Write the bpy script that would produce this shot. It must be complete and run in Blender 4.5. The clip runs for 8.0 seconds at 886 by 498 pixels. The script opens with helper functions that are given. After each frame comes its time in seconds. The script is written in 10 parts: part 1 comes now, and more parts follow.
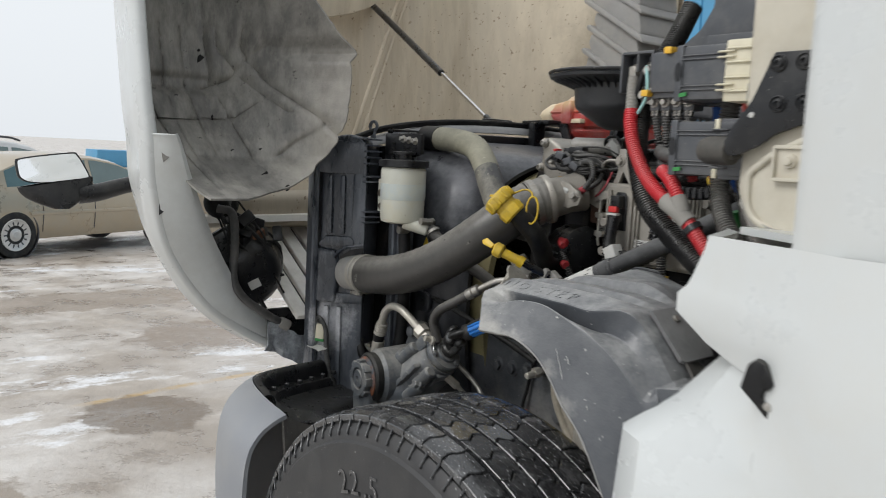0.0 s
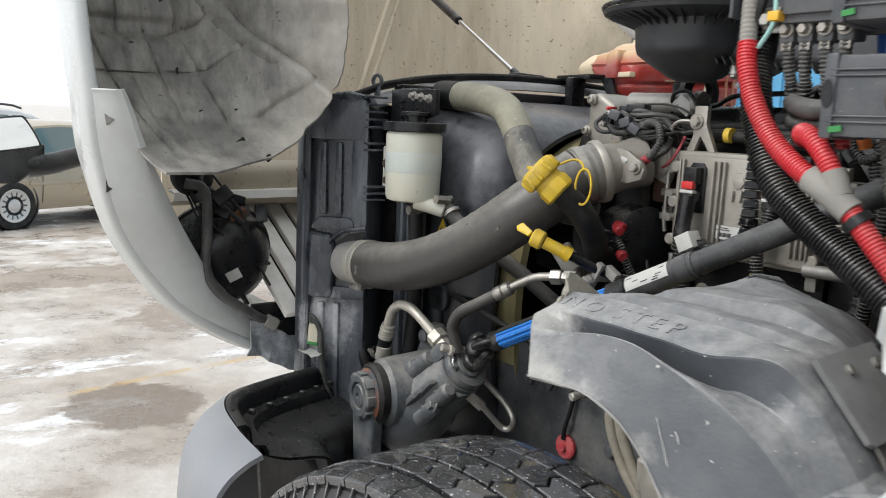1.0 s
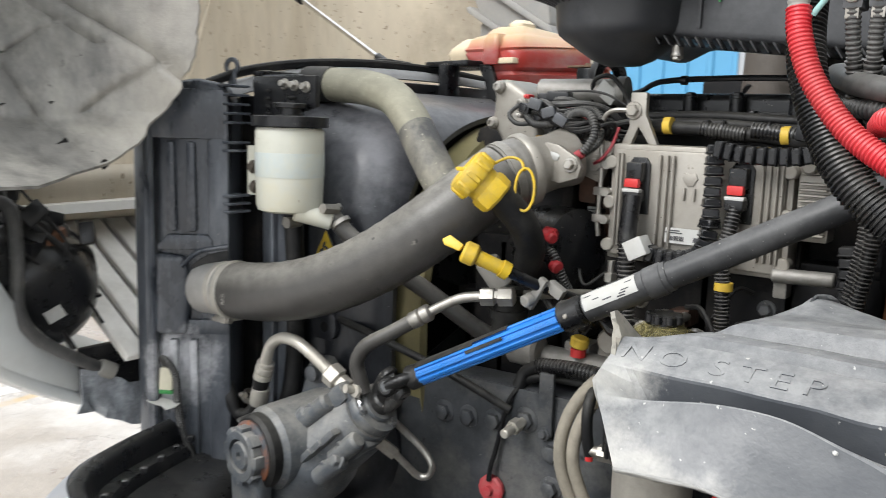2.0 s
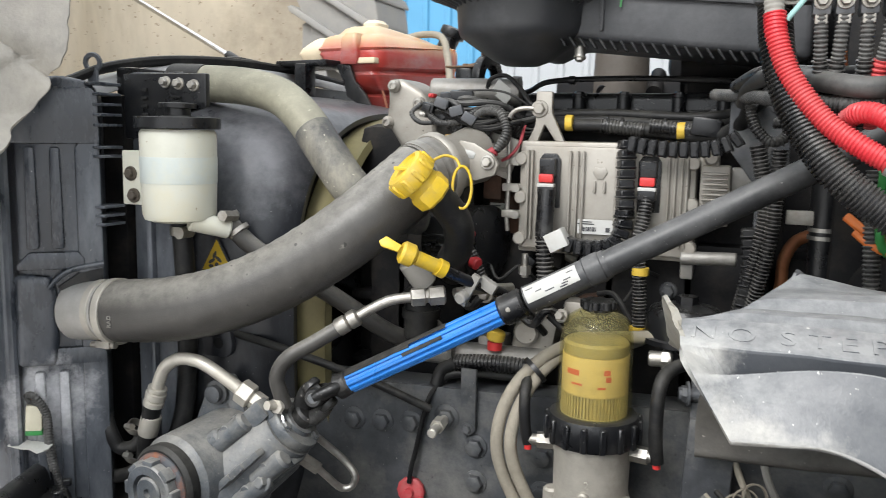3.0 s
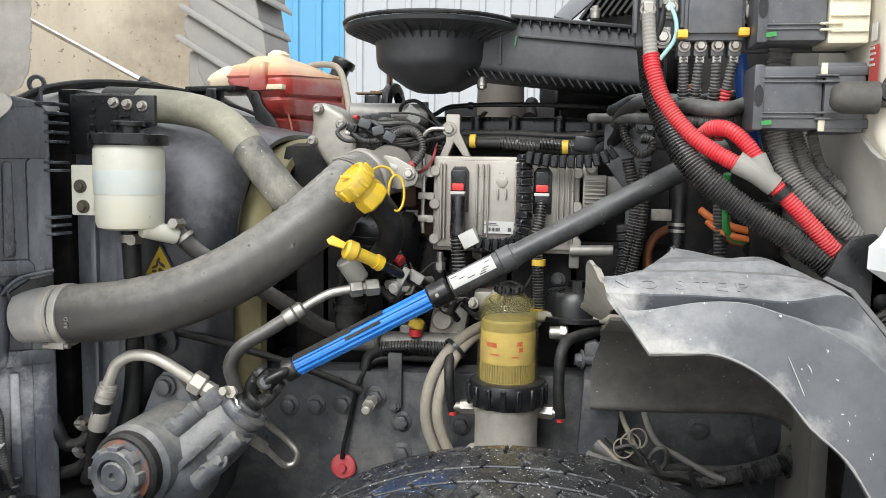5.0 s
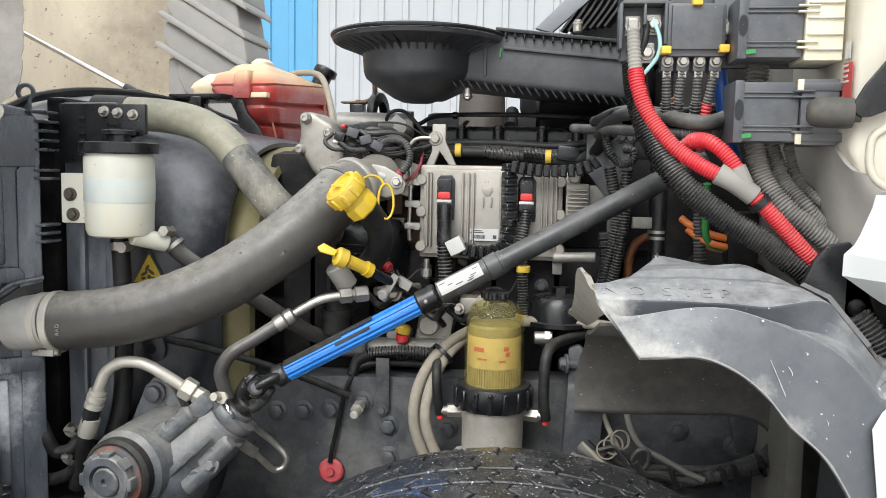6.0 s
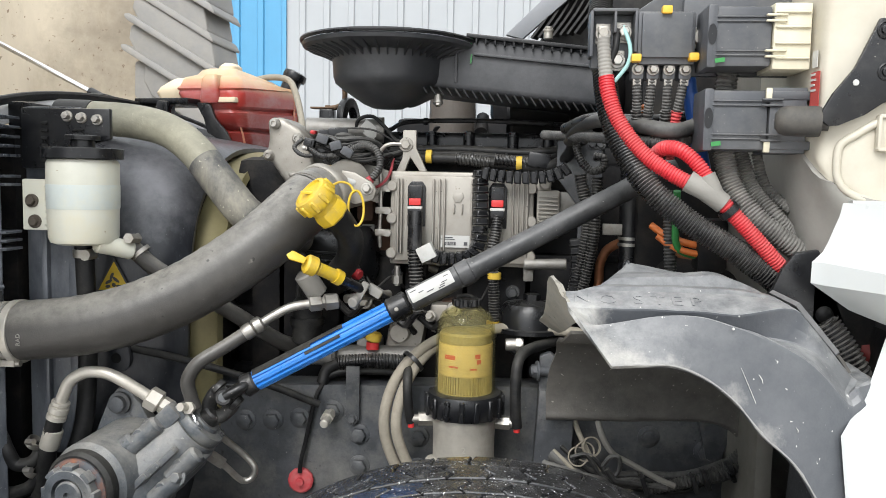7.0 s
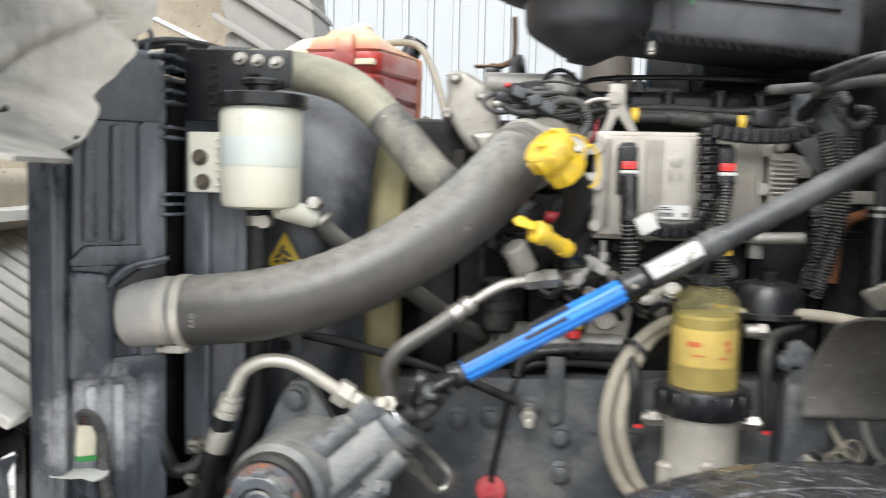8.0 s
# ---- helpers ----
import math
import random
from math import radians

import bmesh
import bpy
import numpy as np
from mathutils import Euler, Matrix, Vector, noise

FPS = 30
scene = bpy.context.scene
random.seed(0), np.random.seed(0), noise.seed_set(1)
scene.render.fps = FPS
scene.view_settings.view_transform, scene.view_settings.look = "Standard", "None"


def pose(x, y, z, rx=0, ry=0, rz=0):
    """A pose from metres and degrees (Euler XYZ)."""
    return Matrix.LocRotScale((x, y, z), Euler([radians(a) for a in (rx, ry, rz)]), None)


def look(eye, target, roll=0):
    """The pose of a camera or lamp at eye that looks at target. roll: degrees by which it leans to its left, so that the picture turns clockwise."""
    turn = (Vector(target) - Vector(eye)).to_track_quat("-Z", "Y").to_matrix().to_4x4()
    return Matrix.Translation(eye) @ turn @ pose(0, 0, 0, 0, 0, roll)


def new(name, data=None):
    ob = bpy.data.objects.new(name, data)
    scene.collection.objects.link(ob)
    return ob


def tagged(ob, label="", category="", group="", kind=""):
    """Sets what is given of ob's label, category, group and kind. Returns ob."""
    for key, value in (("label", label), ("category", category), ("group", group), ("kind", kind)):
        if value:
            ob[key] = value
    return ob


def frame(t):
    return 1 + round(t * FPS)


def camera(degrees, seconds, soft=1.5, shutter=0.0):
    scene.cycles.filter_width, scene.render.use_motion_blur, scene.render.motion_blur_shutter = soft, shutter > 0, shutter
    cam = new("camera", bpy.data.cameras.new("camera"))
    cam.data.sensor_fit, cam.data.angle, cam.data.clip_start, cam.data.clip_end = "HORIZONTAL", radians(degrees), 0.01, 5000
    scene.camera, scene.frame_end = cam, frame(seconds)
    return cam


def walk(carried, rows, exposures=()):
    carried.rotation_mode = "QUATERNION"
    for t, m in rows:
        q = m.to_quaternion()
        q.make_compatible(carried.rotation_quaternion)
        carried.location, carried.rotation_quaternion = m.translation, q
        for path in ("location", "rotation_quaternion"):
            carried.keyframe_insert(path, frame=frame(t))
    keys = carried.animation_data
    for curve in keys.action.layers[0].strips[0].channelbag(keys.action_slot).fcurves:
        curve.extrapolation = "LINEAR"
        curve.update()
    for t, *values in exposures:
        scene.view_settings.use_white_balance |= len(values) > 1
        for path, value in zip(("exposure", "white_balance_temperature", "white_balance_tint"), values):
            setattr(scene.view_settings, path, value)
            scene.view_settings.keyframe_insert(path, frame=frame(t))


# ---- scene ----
cam = camera(56.6, 8.0, 0.6, 0.4)
PATH = [
    (0, (0.055, 0.103, 1.475), (-1.499, 1.341, 1.245), 2.8),
    (0.5, (-0.165, 0.257, 1.474), (-1.746, 1.452, 1.202), 2.8),
    (1, (-0.305, 0.364, 1.46), (-1.867, 1.575, 1.151), 2.6),
    (1.5, (-0.503, 0.365, 1.464), (-1.923, 1.739, 1.151), 2.3),
    (2, (-0.645, 0.412, 1.449), (-1.858, 1.973, 1.146), 1.8),
    (2.2, (-0.701, 0.419, 1.463), (-1.812, 2.053, 1.15), 1.5),
    (3.3, (-0.912, 0.261, 1.423), (-1.493, 2.157, 1.165), 1.1),
    (3.5, (-0.915, 0.26, 1.417), (-1.433, 2.175, 1.17), 1.1),
    (4, (-0.876, 0.27, 1.411), (-1.288, 2.213, 1.178), 1.0),
    (4.5, (-0.919, 0.142, 1.405), (-1.285, 2.096, 1.188), 0.9),
    (5.8, (-0.993, -0.005, 1.408), (-1.27, 1.967, 1.22), 1.1),
    (6, (-0.992, -0.005, 1.412), (-1.254, 1.969, 1.224), 1.1),
    (6.5, (-0.991, -0.002, 1.413), (-1.214, 1.978, 1.232), 1.1),
    (7, (-0.994, 0.005, 1.416), (-1.185, 1.988, 1.24), 1.2),
    (7.5, (-1.092, 0.031, 1.374), (-1.263, 2.016, 1.209), 1.3),
    (7.7, (-1.168, 0.094, 1.352), (-1.376, 2.076, 1.184), 1.0),
    (8, (-1.383, 0.191, 1.324), (-1.572, 2.177, 1.169), 1.4),
]
walk(cam, [(t, look(eye, target, roll)) for t, eye, target, roll in PATH], exposures=[(0, 0.12), (0.5, 0.30), (1, 0.56), (1.5, 0.66), (2, 0.95), (3.3, 1.08), (6, 1.07), (7, 1.04), (7.5, 1.14), (8, 1.32)])


# ---- world and sun: a bright overcast winter day ----
world = bpy.data.worlds.new("overcast_sky")
scene.world = world
world.use_nodes = True
wn = world.node_tree
sky = wn.nodes.new("ShaderNodeTexSky")
sky.sky_type = "NISHITA"
sky.sun_disc = False
sky.sun_elevation, sky.sun_rotation = radians(48), radians(200)
sky.dust_density, sky.air_density = 4.0, 1.0
grey = wn.nodes.new("ShaderNodeHueSaturation")
grey.inputs["Saturation"].default_value = 0.10
wn.links.new(sky.outputs["Color"], grey.inputs["Color"])
cloud = wn.nodes.new("ShaderNodeMix")
cloud.data_type = "RGBA"
cloud.inputs["Factor"].default_value = 0.85
[i for i in cloud.inputs if i.name == "B" and i.type == "RGBA"][0].default_value = (8.1, 8.5, 8.9, 1)
wn.links.new(grey.outputs["Color"], [i for i in cloud.inputs if i.name == "A" and i.type == "RGBA"][0])
wn.links.new([o for o in cloud.outputs if o.type == "RGBA"][0], wn.nodes["Background"].inputs["Color"])
wn.nodes["Background"].inputs["Strength"].default_value = 0.105
sun_data = bpy.data.lights.new("sun", "SUN")
sun_data.energy, sun_data.angle, sun_data.color = 1.4, radians(32), (1.0, 0.985, 0.97)
sun = new("sun", sun_data)
sun.matrix_world = look((-3, -6, 8), (-1.2, 1.5, 1.0))


# ---- building tools ----
V = Vector
ORIGIN = {}


def spline(pts, n=6):
    """A smooth line through the points."""
    p = [V(q) for q in pts]
    if len(p) < 3:
        return [p[0].lerp(p[-1], i / n) for i in range(n + 1)]
    p = [2 * p[0] - p[1]] + p + [2 * p[-1] - p[-2]]
    out = []
    for a, b, c, d in zip(p, p[1:], p[2:], p[3:]):
        for i in range(n):
            t = i / n
            out.append(0.5 * (2 * b + (c - a) * t + (2 * a - 5 * b + 4 * c - d) * t * t + (3 * b - a - 3 * c + d) * t ** 3))
    out.append(p[-2])
    return out


def resample(line, step):
    out, left = [line[0].copy()], step
    for a, b in zip(line, line[1:]):
        length = (b - a).length
        at = left
        while at <= length and length > 0:
            out.append(a.lerp(b, at / length))
            at += step
        left = at - length
    return out


def sweep(bm, line, radii, seg=12, cap=True, flat=1.0):
    """A tube along the line with a radius for each of its points."""
    tangent = (line[1] - line[0]).normalized()
    side = tangent.orthogonal().normalized()
    rings = []
    for i, p in enumerate(line):
        t = (line[min(i + 1, len(line) - 1)] - line[max(i - 1, 0)]).normalized()
        side = (side - side.dot(t) * t).normalized()
        up = t.cross(side)
        rings.append([bm.verts.new(p + radii[i] * (math.cos(a) * side + flat * math.sin(a) * up)) for a in (k * math.tau / seg for k in range(seg))])
    for r, s in zip(rings, rings[1:]):
        for k in range(seg):
            bm.faces.new((r[k], r[(k + 1) % seg], s[(k + 1) % seg], s[k]))
    if cap:
        bm.faces.new(rings[0][::-1])
        bm.faces.new(rings[-1])
    return bm


def tube(bm, pts, r, seg=12, n=6, r2=None):
    line = spline(pts, n)
    e = r if r2 is None else r2
    return sweep(bm, line, [r + (e - r) * i / (len(line) - 1) for i in range(len(line))], seg)


def ribbed(bm, pts, r, pitch=0.0065, depth=0.16, seg=14):
    """Corrugated conduit."""
    line = resample(spline(pts, 16), pitch / 4)
    wave = (1.0, 1.0, 1 - depth, 1 - depth)
    return sweep(bm, line, [r * wave[i % 4] for i in range(len(line))], seg)


def axis_m(p, d):
    return Matrix.Translation(p) @ V(d).to_track_quat("Z", "Y").to_matrix().to_4x4()


def lathe(bm, profile, m, seg=24, ring=False):
    """Profile of (radius, height) turned round the local z of m; a ring's profile closes on itself."""
    turn = math.tau
    profile = list(profile) + [profile[0]] * ring
    rings = []
    for r, z in profile:
        if r < 1e-6:
            rings.append([bm.verts.new(m @ V((0, 0, z)))])
        else:
            rings.append([bm.verts.new(m @ V((r * math.cos(a), r * math.sin(a), z))) for a in (k * turn / seg for k in range(seg))])
    for r, s in zip(rings, rings[1:]):
        for k in range(seg):
            j = (k + 1) % seg
            if len(r) == 1 and len(s) == 1:
                continue
            if len(r) == 1:
                bm.faces.new((r[0], s[j], s[k]))
            elif len(s) == 1:
                bm.faces.new((r[k], r[j], s[0]))
            else:
                bm.faces.new((r[k], r[j], s[j], s[k]))
    if ring:
        bmesh.ops.remove_doubles(bm, verts=rings[0] + rings[-1], dist=1e-6)
        return bm
    if len(rings[0]) > 1:
        bm.faces.new(rings[0][::-1])
    if len(rings[-1]) > 1:
        bm.faces.new(rings[-1])
    return bm


def rod(bm, a, b, r, r2=None, seg=16, chamfer=0.0):
    d = V(b) - V(a)
    e = r if r2 is None else r2
    c = min(chamfer, d.length / 3, r * 0.6, e * 0.6)
    prof = [(r - c, 0), (r, c), (e, d.length - c), (e - c, d.length)] if c > 0 else [(r, 0), (e, d.length)]
    return lathe(bm, prof, axis_m(a, d), seg)


def merge(bm, tmp, m=None):
    verts = [bm.verts.new(m @ v.co if m else v.co) for v in tmp.verts]
    tmp.verts.index_update()
    for f in tmp.faces:
        bm.faces.new([verts[v.index] for v in f.verts])
    tmp.free()
    return bm


def box(bm, c, s, rot=(0, 0, 0), bev=0.003, seg=2, taper=1.0):
    """A box about c with bevelled edges; taper narrows its top."""
    tmp = bmesh.new()
    bmesh.ops.create_cube(tmp, size=1)
    for v in tmp.verts:
        k = taper if v.co.z > 0 else 1.0
        v.co = V((v.co.x * s[0] * k, v.co.y * s[1] * k, v.co.z * s[2]))
    if bev:
        bmesh.ops.bevel(tmp, geom=list(tmp.edges), offset=min(bev, min(s) * 0.45), segments=seg, affect="EDGES", profile=0.6)
    return merge(bm, tmp, pose(*c, *rot))


def prism(bm, outline, m, depth, bev=0.003, seg=2):
    """An outline in the local xy of m, drawn out by depth along z."""
    tmp = bmesh.new()
    low = [tmp.verts.new((x, y, 0)) for x, y in outline]
    top = [tmp.verts.new((x, y, depth)) for x, y in outline]
    n = len(low)
    tmp.faces.new(low[::-1])
    tmp.faces.new(top)
    for k in range(n):
        tmp.faces.new((low[k], low[(k + 1) % n], top[(k + 1) % n], top[k]))
    bmesh.ops.recalc_face_normals(tmp, faces=list(tmp.faces))
    if bev:
        bmesh.ops.bevel(tmp, geom=list(tmp.edges), offset=bev, segments=seg, affect="EDGES", profile=0.6)
    return merge(bm, tmp, m)


# local x to world x, local y to world z, depth to world +y
def xz(y):
    return Matrix(((1, 0, 0, 0), (0, 0, 1, y), (0, 1, 0, 0), (0, 0, 0, 1)))


def sheet(bm, rows, thick, flip=False):
    """A skin through rows of points, given a thickness along its normals."""
    rows = [[V(p) for p in r] for r in rows]
    nr, nc = len(rows), len(rows[0])
    norm = {}
    for i in range(nr):
        for j in range(nc):
            du = rows[min(i + 1, nr - 1)][j] - rows[max(i - 1, 0)][j]
            dv = rows[i][min(j + 1, nc - 1)] - rows[i][max(j - 1, 0)]
            norm[i, j] = du.cross(dv).normalized() * (-1 if flip else 1)
    a = [[bm.verts.new(rows[i][j]) for j in range(nc)] for i in range(nr)]
    b = [[bm.verts.new(rows[i][j] - thick * norm[i, j]) for j in range(nc)] for i in range(nr)]
    for i in range(nr - 1):
        for j in range(nc - 1):
            bm.faces.new((a[i][j], a[i + 1][j], a[i + 1][j + 1], a[i][j + 1]))
            bm.faces.new((b[i][j], b[i][j + 1], b[i + 1][j + 1], b[i + 1][j]))
    for i in range(nr - 1):
        bm.faces.new((a[i][0], b[i][0], b[i + 1][0], a[i + 1][0]))
        bm.faces.new((a[i][-1], a[i + 1][-1], b[i + 1][-1], b[i][-1]))
    for j in range(nc - 1):
        bm.faces.new((a[0][j], a[0][j + 1], b[0][j + 1], b[0][j]))
        bm.faces.new((a[-1][j], b[-1][j], b[-1][j + 1], a[-1][j + 1]))
    return bm


def smooth_rows(rows, n=5, m=4):
    """Refines a coarse grid of points with splines both ways."""
    fine = [spline(r, m) for r in rows]
    cols = [spline([r[j] for r in fine], n) for j in range(len(fine[0]))]
    return [[c[i] for c in cols] for i in range(len(cols[0]))]


def hexbolt(bm, p, d, r=0.011, h=0.009, washer=True):
    m = axis_m(p, d)
    if washer:
        lathe(bm, [(r * 1.45, -0.001), (r * 1.45, 0.002), (r * 1.35, 0.003)], m, 20)
    lathe(bm, [(r, 0.002), (r, h), (r * 0.82, h + 0.0015)], m, 6)
    return bm


def mesh_of(name, bm, material, origin, angle):
    bmesh.ops.recalc_face_normals(bm, faces=list(bm.faces))
    me = bpy.data.meshes.new(name)
    bm.to_mesh(me)
    bm.free()
    me.transform(Matrix.Translation(-origin))
    me.materials.append(material)
    me.shade_smooth()
    me.set_sharp_from_angle(angle=radians(angle))
    return me


def part(name, bm, material, parent, label="", angle=38):
    origin = ORIGIN[parent.name]
    ob = new(name, mesh_of(name, bm, material, origin, angle))
    ob.parent = parent
    ORIGIN[ob.name] = origin
    return tagged(ob, label)


def thing(name, base, label, category, group="", kind=""):
    ob = new(name)
    ob.location = base
    ob.empty_display_size = 0.05
    ORIGIN[ob.name] = V(base)
    return tagged(ob, label, category, group, kind)


def solo(name, bm, material, label, category, group="", kind="", angle=38):
    lo = [min(v.co[i] for v in bm.verts) for i in range(3)]
    hi = [max(v.co[i] for v in bm.verts) for i in range(3)]
    origin = V(((lo[0] + hi[0]) / 2, (lo[1] + hi[1]) / 2, lo[2]))
    ob = new(name, mesh_of(name, bm, material, origin, angle))
    ob.location = origin
    ORIGIN[ob.name] = origin
    return tagged(ob, label, category, group, kind)


def lettering(text, size, m, depth=0.001):
    """A bmesh of letters of the built-in font, in the xy plane of m."""
    cu = bpy.data.curves.new("letters", "FONT")
    cu.body, cu.size, cu.extrude, cu.resolution_u = text, size, depth, 3
    cu.align_x, cu.align_y = "CENTER", "CENTER"
    ob = bpy.data.objects.new("letters", cu)
    scene.collection.objects.link(ob)
    bpy.context.view_layer.update()
    me = bpy.data.meshes.new_from_object(ob)
    bm = bmesh.new()
    bm.from_mesh(me)
    bm.transform(m)
    bpy.data.objects.remove(ob)
    bpy.data.meshes.remove(me)
    return bm


B = bmesh.new


# ---- materials ----
def nodes_of(name):
    ma = bpy.data.materials.new(name)
    ma.use_nodes = True
    return ma, ma.node_tree, ma.node_tree.nodes["Principled BSDF"]


def noise_at(nt, vec, scale, detail=5, rough=0.6, stretch=None):
    if stretch:
        mp = nt.nodes.new("ShaderNodeMapping")
        mp.inputs["Scale"].default_value = stretch
        nt.links.new(vec, mp.inputs["Vector"])
        vec = mp.outputs["Vector"]
    n = nt.nodes.new("ShaderNodeTexNoise")
    n.inputs["Scale"].default_value, n.inputs["Detail"].default_value, n.inputs["Roughness"].default_value = scale, detail, rough
    nt.links.new(vec, n.inputs["Vector"])
    return n.outputs["Fac"]


def span(nt, fac, a, b, lo=0.0, hi=1.0):
    mr = nt.nodes.new("ShaderNodeMapRange")
    for k, v in zip(("From Min", "From Max", "To Min", "To Max"), (a, b, lo, hi)):
        mr.inputs[k].default_value = v
    nt.links.new(fac, mr.inputs["Value"])
    return mr.outputs["Result"]


def mixed(nt, fac, a, b):
    mx = nt.nodes.new("ShaderNodeMix")
    mx.data_type = "RGBA"
    nt.links.new(fac, mx.inputs["Factor"])
    for sock, c in (("A", a), ("B", b)):
        s = [i for i in mx.inputs if i.name == sock and i.type == "RGBA"][0]
        if isinstance(c, tuple):
            s.default_value = (*c, 1)
        else:
            nt.links.new(c, s)
    return [o for o in mx.outputs if o.type == "RGBA"][0]


def mat(name, col, rough=0.5, metal=0.0, var=0.15, scale=25, bump=0.15, bscale=160, dust=None, amt=0.5, dscale=7, thr=0.5, stretch=None, spec=0.5, coat=0.0, stain=None, sthr=0.62, sscale=18, patches=(), dust_toplight=None, grit=None):
    """A worn surface: grain in the colour, patches of dust, wear or painted light and shade, small stains, fine relief.
    """
    ma, nt, bsdf = nodes_of(name)
    vec = nt.nodes.new("ShaderNodeTexCoord").outputs["Object"]
    n1 = noise_at(nt, vec, scale, 6, 0.65, stretch)
    out = mixed(nt, span(nt, n1, 0.3, 0.7), tuple(c * (1 - var) for c in col), tuple(min(c * (1 + var), 1) for c in col))
    rough_out = span(nt, n1, 0.3, 0.7, max(rough - 0.08, 0.02), min(rough + 0.08, 1))
    if dust:
        n2 = noise_at(nt, vec, dscale, 9, 0.72, stretch)
        f = span(nt, n2, thr - 0.08, thr + 0.16, 0, amt)
        out = mixed(nt, f, out, dust)
        add = nt.nodes.new("ShaderNodeMath")
        add.operation, add.use_clamp = "MULTIPLY_ADD", True
        add.inputs[1].default_value = 0.35
        nt.links.new(f, add.inputs[0])
        nt.links.new(rough_out, add.inputs[2])
        rough_out = add.outputs[0]
    if stain:
        n4 = noise_at(nt, vec, sscale, 4, 0.6)
        out = mixed(nt, span(nt, n4, sthr, sthr + 0.06, 0, 0.8), out, stain)
    # Dust on faces that look up; it also paints tops lighter, as from sky.
    if dust_toplight:
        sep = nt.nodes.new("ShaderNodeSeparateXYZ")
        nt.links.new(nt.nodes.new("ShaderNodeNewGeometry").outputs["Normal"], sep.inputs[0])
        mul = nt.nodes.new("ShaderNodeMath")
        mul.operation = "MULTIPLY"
        nt.links.new(span(nt, sep.outputs["Z"], 0.15, 0.9, 0, dust_toplight[1]), mul.inputs[0])
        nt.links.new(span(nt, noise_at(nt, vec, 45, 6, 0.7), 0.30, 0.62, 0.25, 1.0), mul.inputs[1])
        out = mixed(nt, mul.outputs[0], out, dust_toplight[0])
    # patches: dust, and in some materials light or shade painted in by place.
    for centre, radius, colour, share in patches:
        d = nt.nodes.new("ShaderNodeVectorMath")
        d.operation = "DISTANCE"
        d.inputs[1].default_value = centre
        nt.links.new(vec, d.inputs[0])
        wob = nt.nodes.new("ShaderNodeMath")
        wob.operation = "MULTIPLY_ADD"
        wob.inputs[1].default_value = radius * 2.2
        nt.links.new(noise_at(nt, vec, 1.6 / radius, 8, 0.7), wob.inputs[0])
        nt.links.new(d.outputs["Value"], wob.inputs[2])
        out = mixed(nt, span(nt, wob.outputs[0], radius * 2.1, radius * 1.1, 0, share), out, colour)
    if grit:
        out = mixed(nt, span(nt, noise_at(nt, vec, grit[2], 2, 0.5), grit[1], grit[1] + 0.03, 0, 0.85), out, grit[0])
    nt.links.new(out, bsdf.inputs["Base Color"])
    nt.links.new(rough_out, bsdf.inputs["Roughness"])
    bsdf.inputs["Metallic"].default_value = metal
    bsdf.inputs["Specular IOR Level"].default_value = spec
    bsdf.inputs["Coat Weight"].default_value = coat
    if bump:
        bp = nt.nodes.new("ShaderNodeBump")
        bp.inputs["Strength"].default_value, bp.inputs["Distance"].default_value = bump, 0.002
        nt.links.new(noise_at(nt, vec, bscale, 4, 0.6), bp.inputs["Height"])
        nt.links.new(bp.outputs["Normal"], bsdf.inputs["Normal"])
    return ma


def clear(name, tint, body, share, rough=0.2):
    """Translucent plastic: part of the light passes straight through, tinted."""
    ma, nt, bsdf = nodes_of(name)
    vec = nt.nodes.new("ShaderNodeTexCoord").outputs["Object"]
    n1 = noise_at(nt, vec, 30, 6, 0.65)
    nt.links.new(mixed(nt, span(nt, n1, 0.3, 0.7), tuple(c * 0.85 for c in body), body), bsdf.inputs["Base Color"])
    bsdf.inputs["Roughness"].default_value = rough
    tr = nt.nodes.new("ShaderNodeBsdfTransparent")
    tr.inputs["Color"].default_value = (*tint, 1)
    mx = nt.nodes.new("ShaderNodeMixShader")
    nt.links.new(span(nt, n1, 0.3, 0.7, share - 0.06, share + 0.06), mx.inputs[0])
    nt.links.new(bsdf.outputs[0], mx.inputs[1])
    nt.links.new(tr.outputs[0], mx.inputs[2])
    nt.links.new(mx.outputs[0], nt.nodes["Material Output"].inputs["Surface"])
    return ma


white_paint = mat("white_paint", (0.56, 0.58, 0.575), 0.30, var=0.03, scale=6, bump=0.03, dust=(0.50, 0.48, 0.43), amt=0.4, dscale=3, thr=0.54, coat=0.2, stain=(0.36, 0.33, 0.27), sthr=0.76, sscale=40)
cream_paint = mat("cream_paint", (0.54, 0.505, 0.42), 0.42, var=0.08, scale=8, bump=0.05, dust=(0.40, 0.35, 0.26), amt=0.5, dscale=6, thr=0.55)
# The dark patch paints in the shade on the far side near the duct.
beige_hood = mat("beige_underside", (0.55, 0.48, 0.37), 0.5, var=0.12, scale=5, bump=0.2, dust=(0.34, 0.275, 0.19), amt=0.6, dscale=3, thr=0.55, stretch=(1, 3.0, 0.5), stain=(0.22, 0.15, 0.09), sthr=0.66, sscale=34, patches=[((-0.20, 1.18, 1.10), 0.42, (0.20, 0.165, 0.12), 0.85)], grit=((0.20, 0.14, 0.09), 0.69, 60))
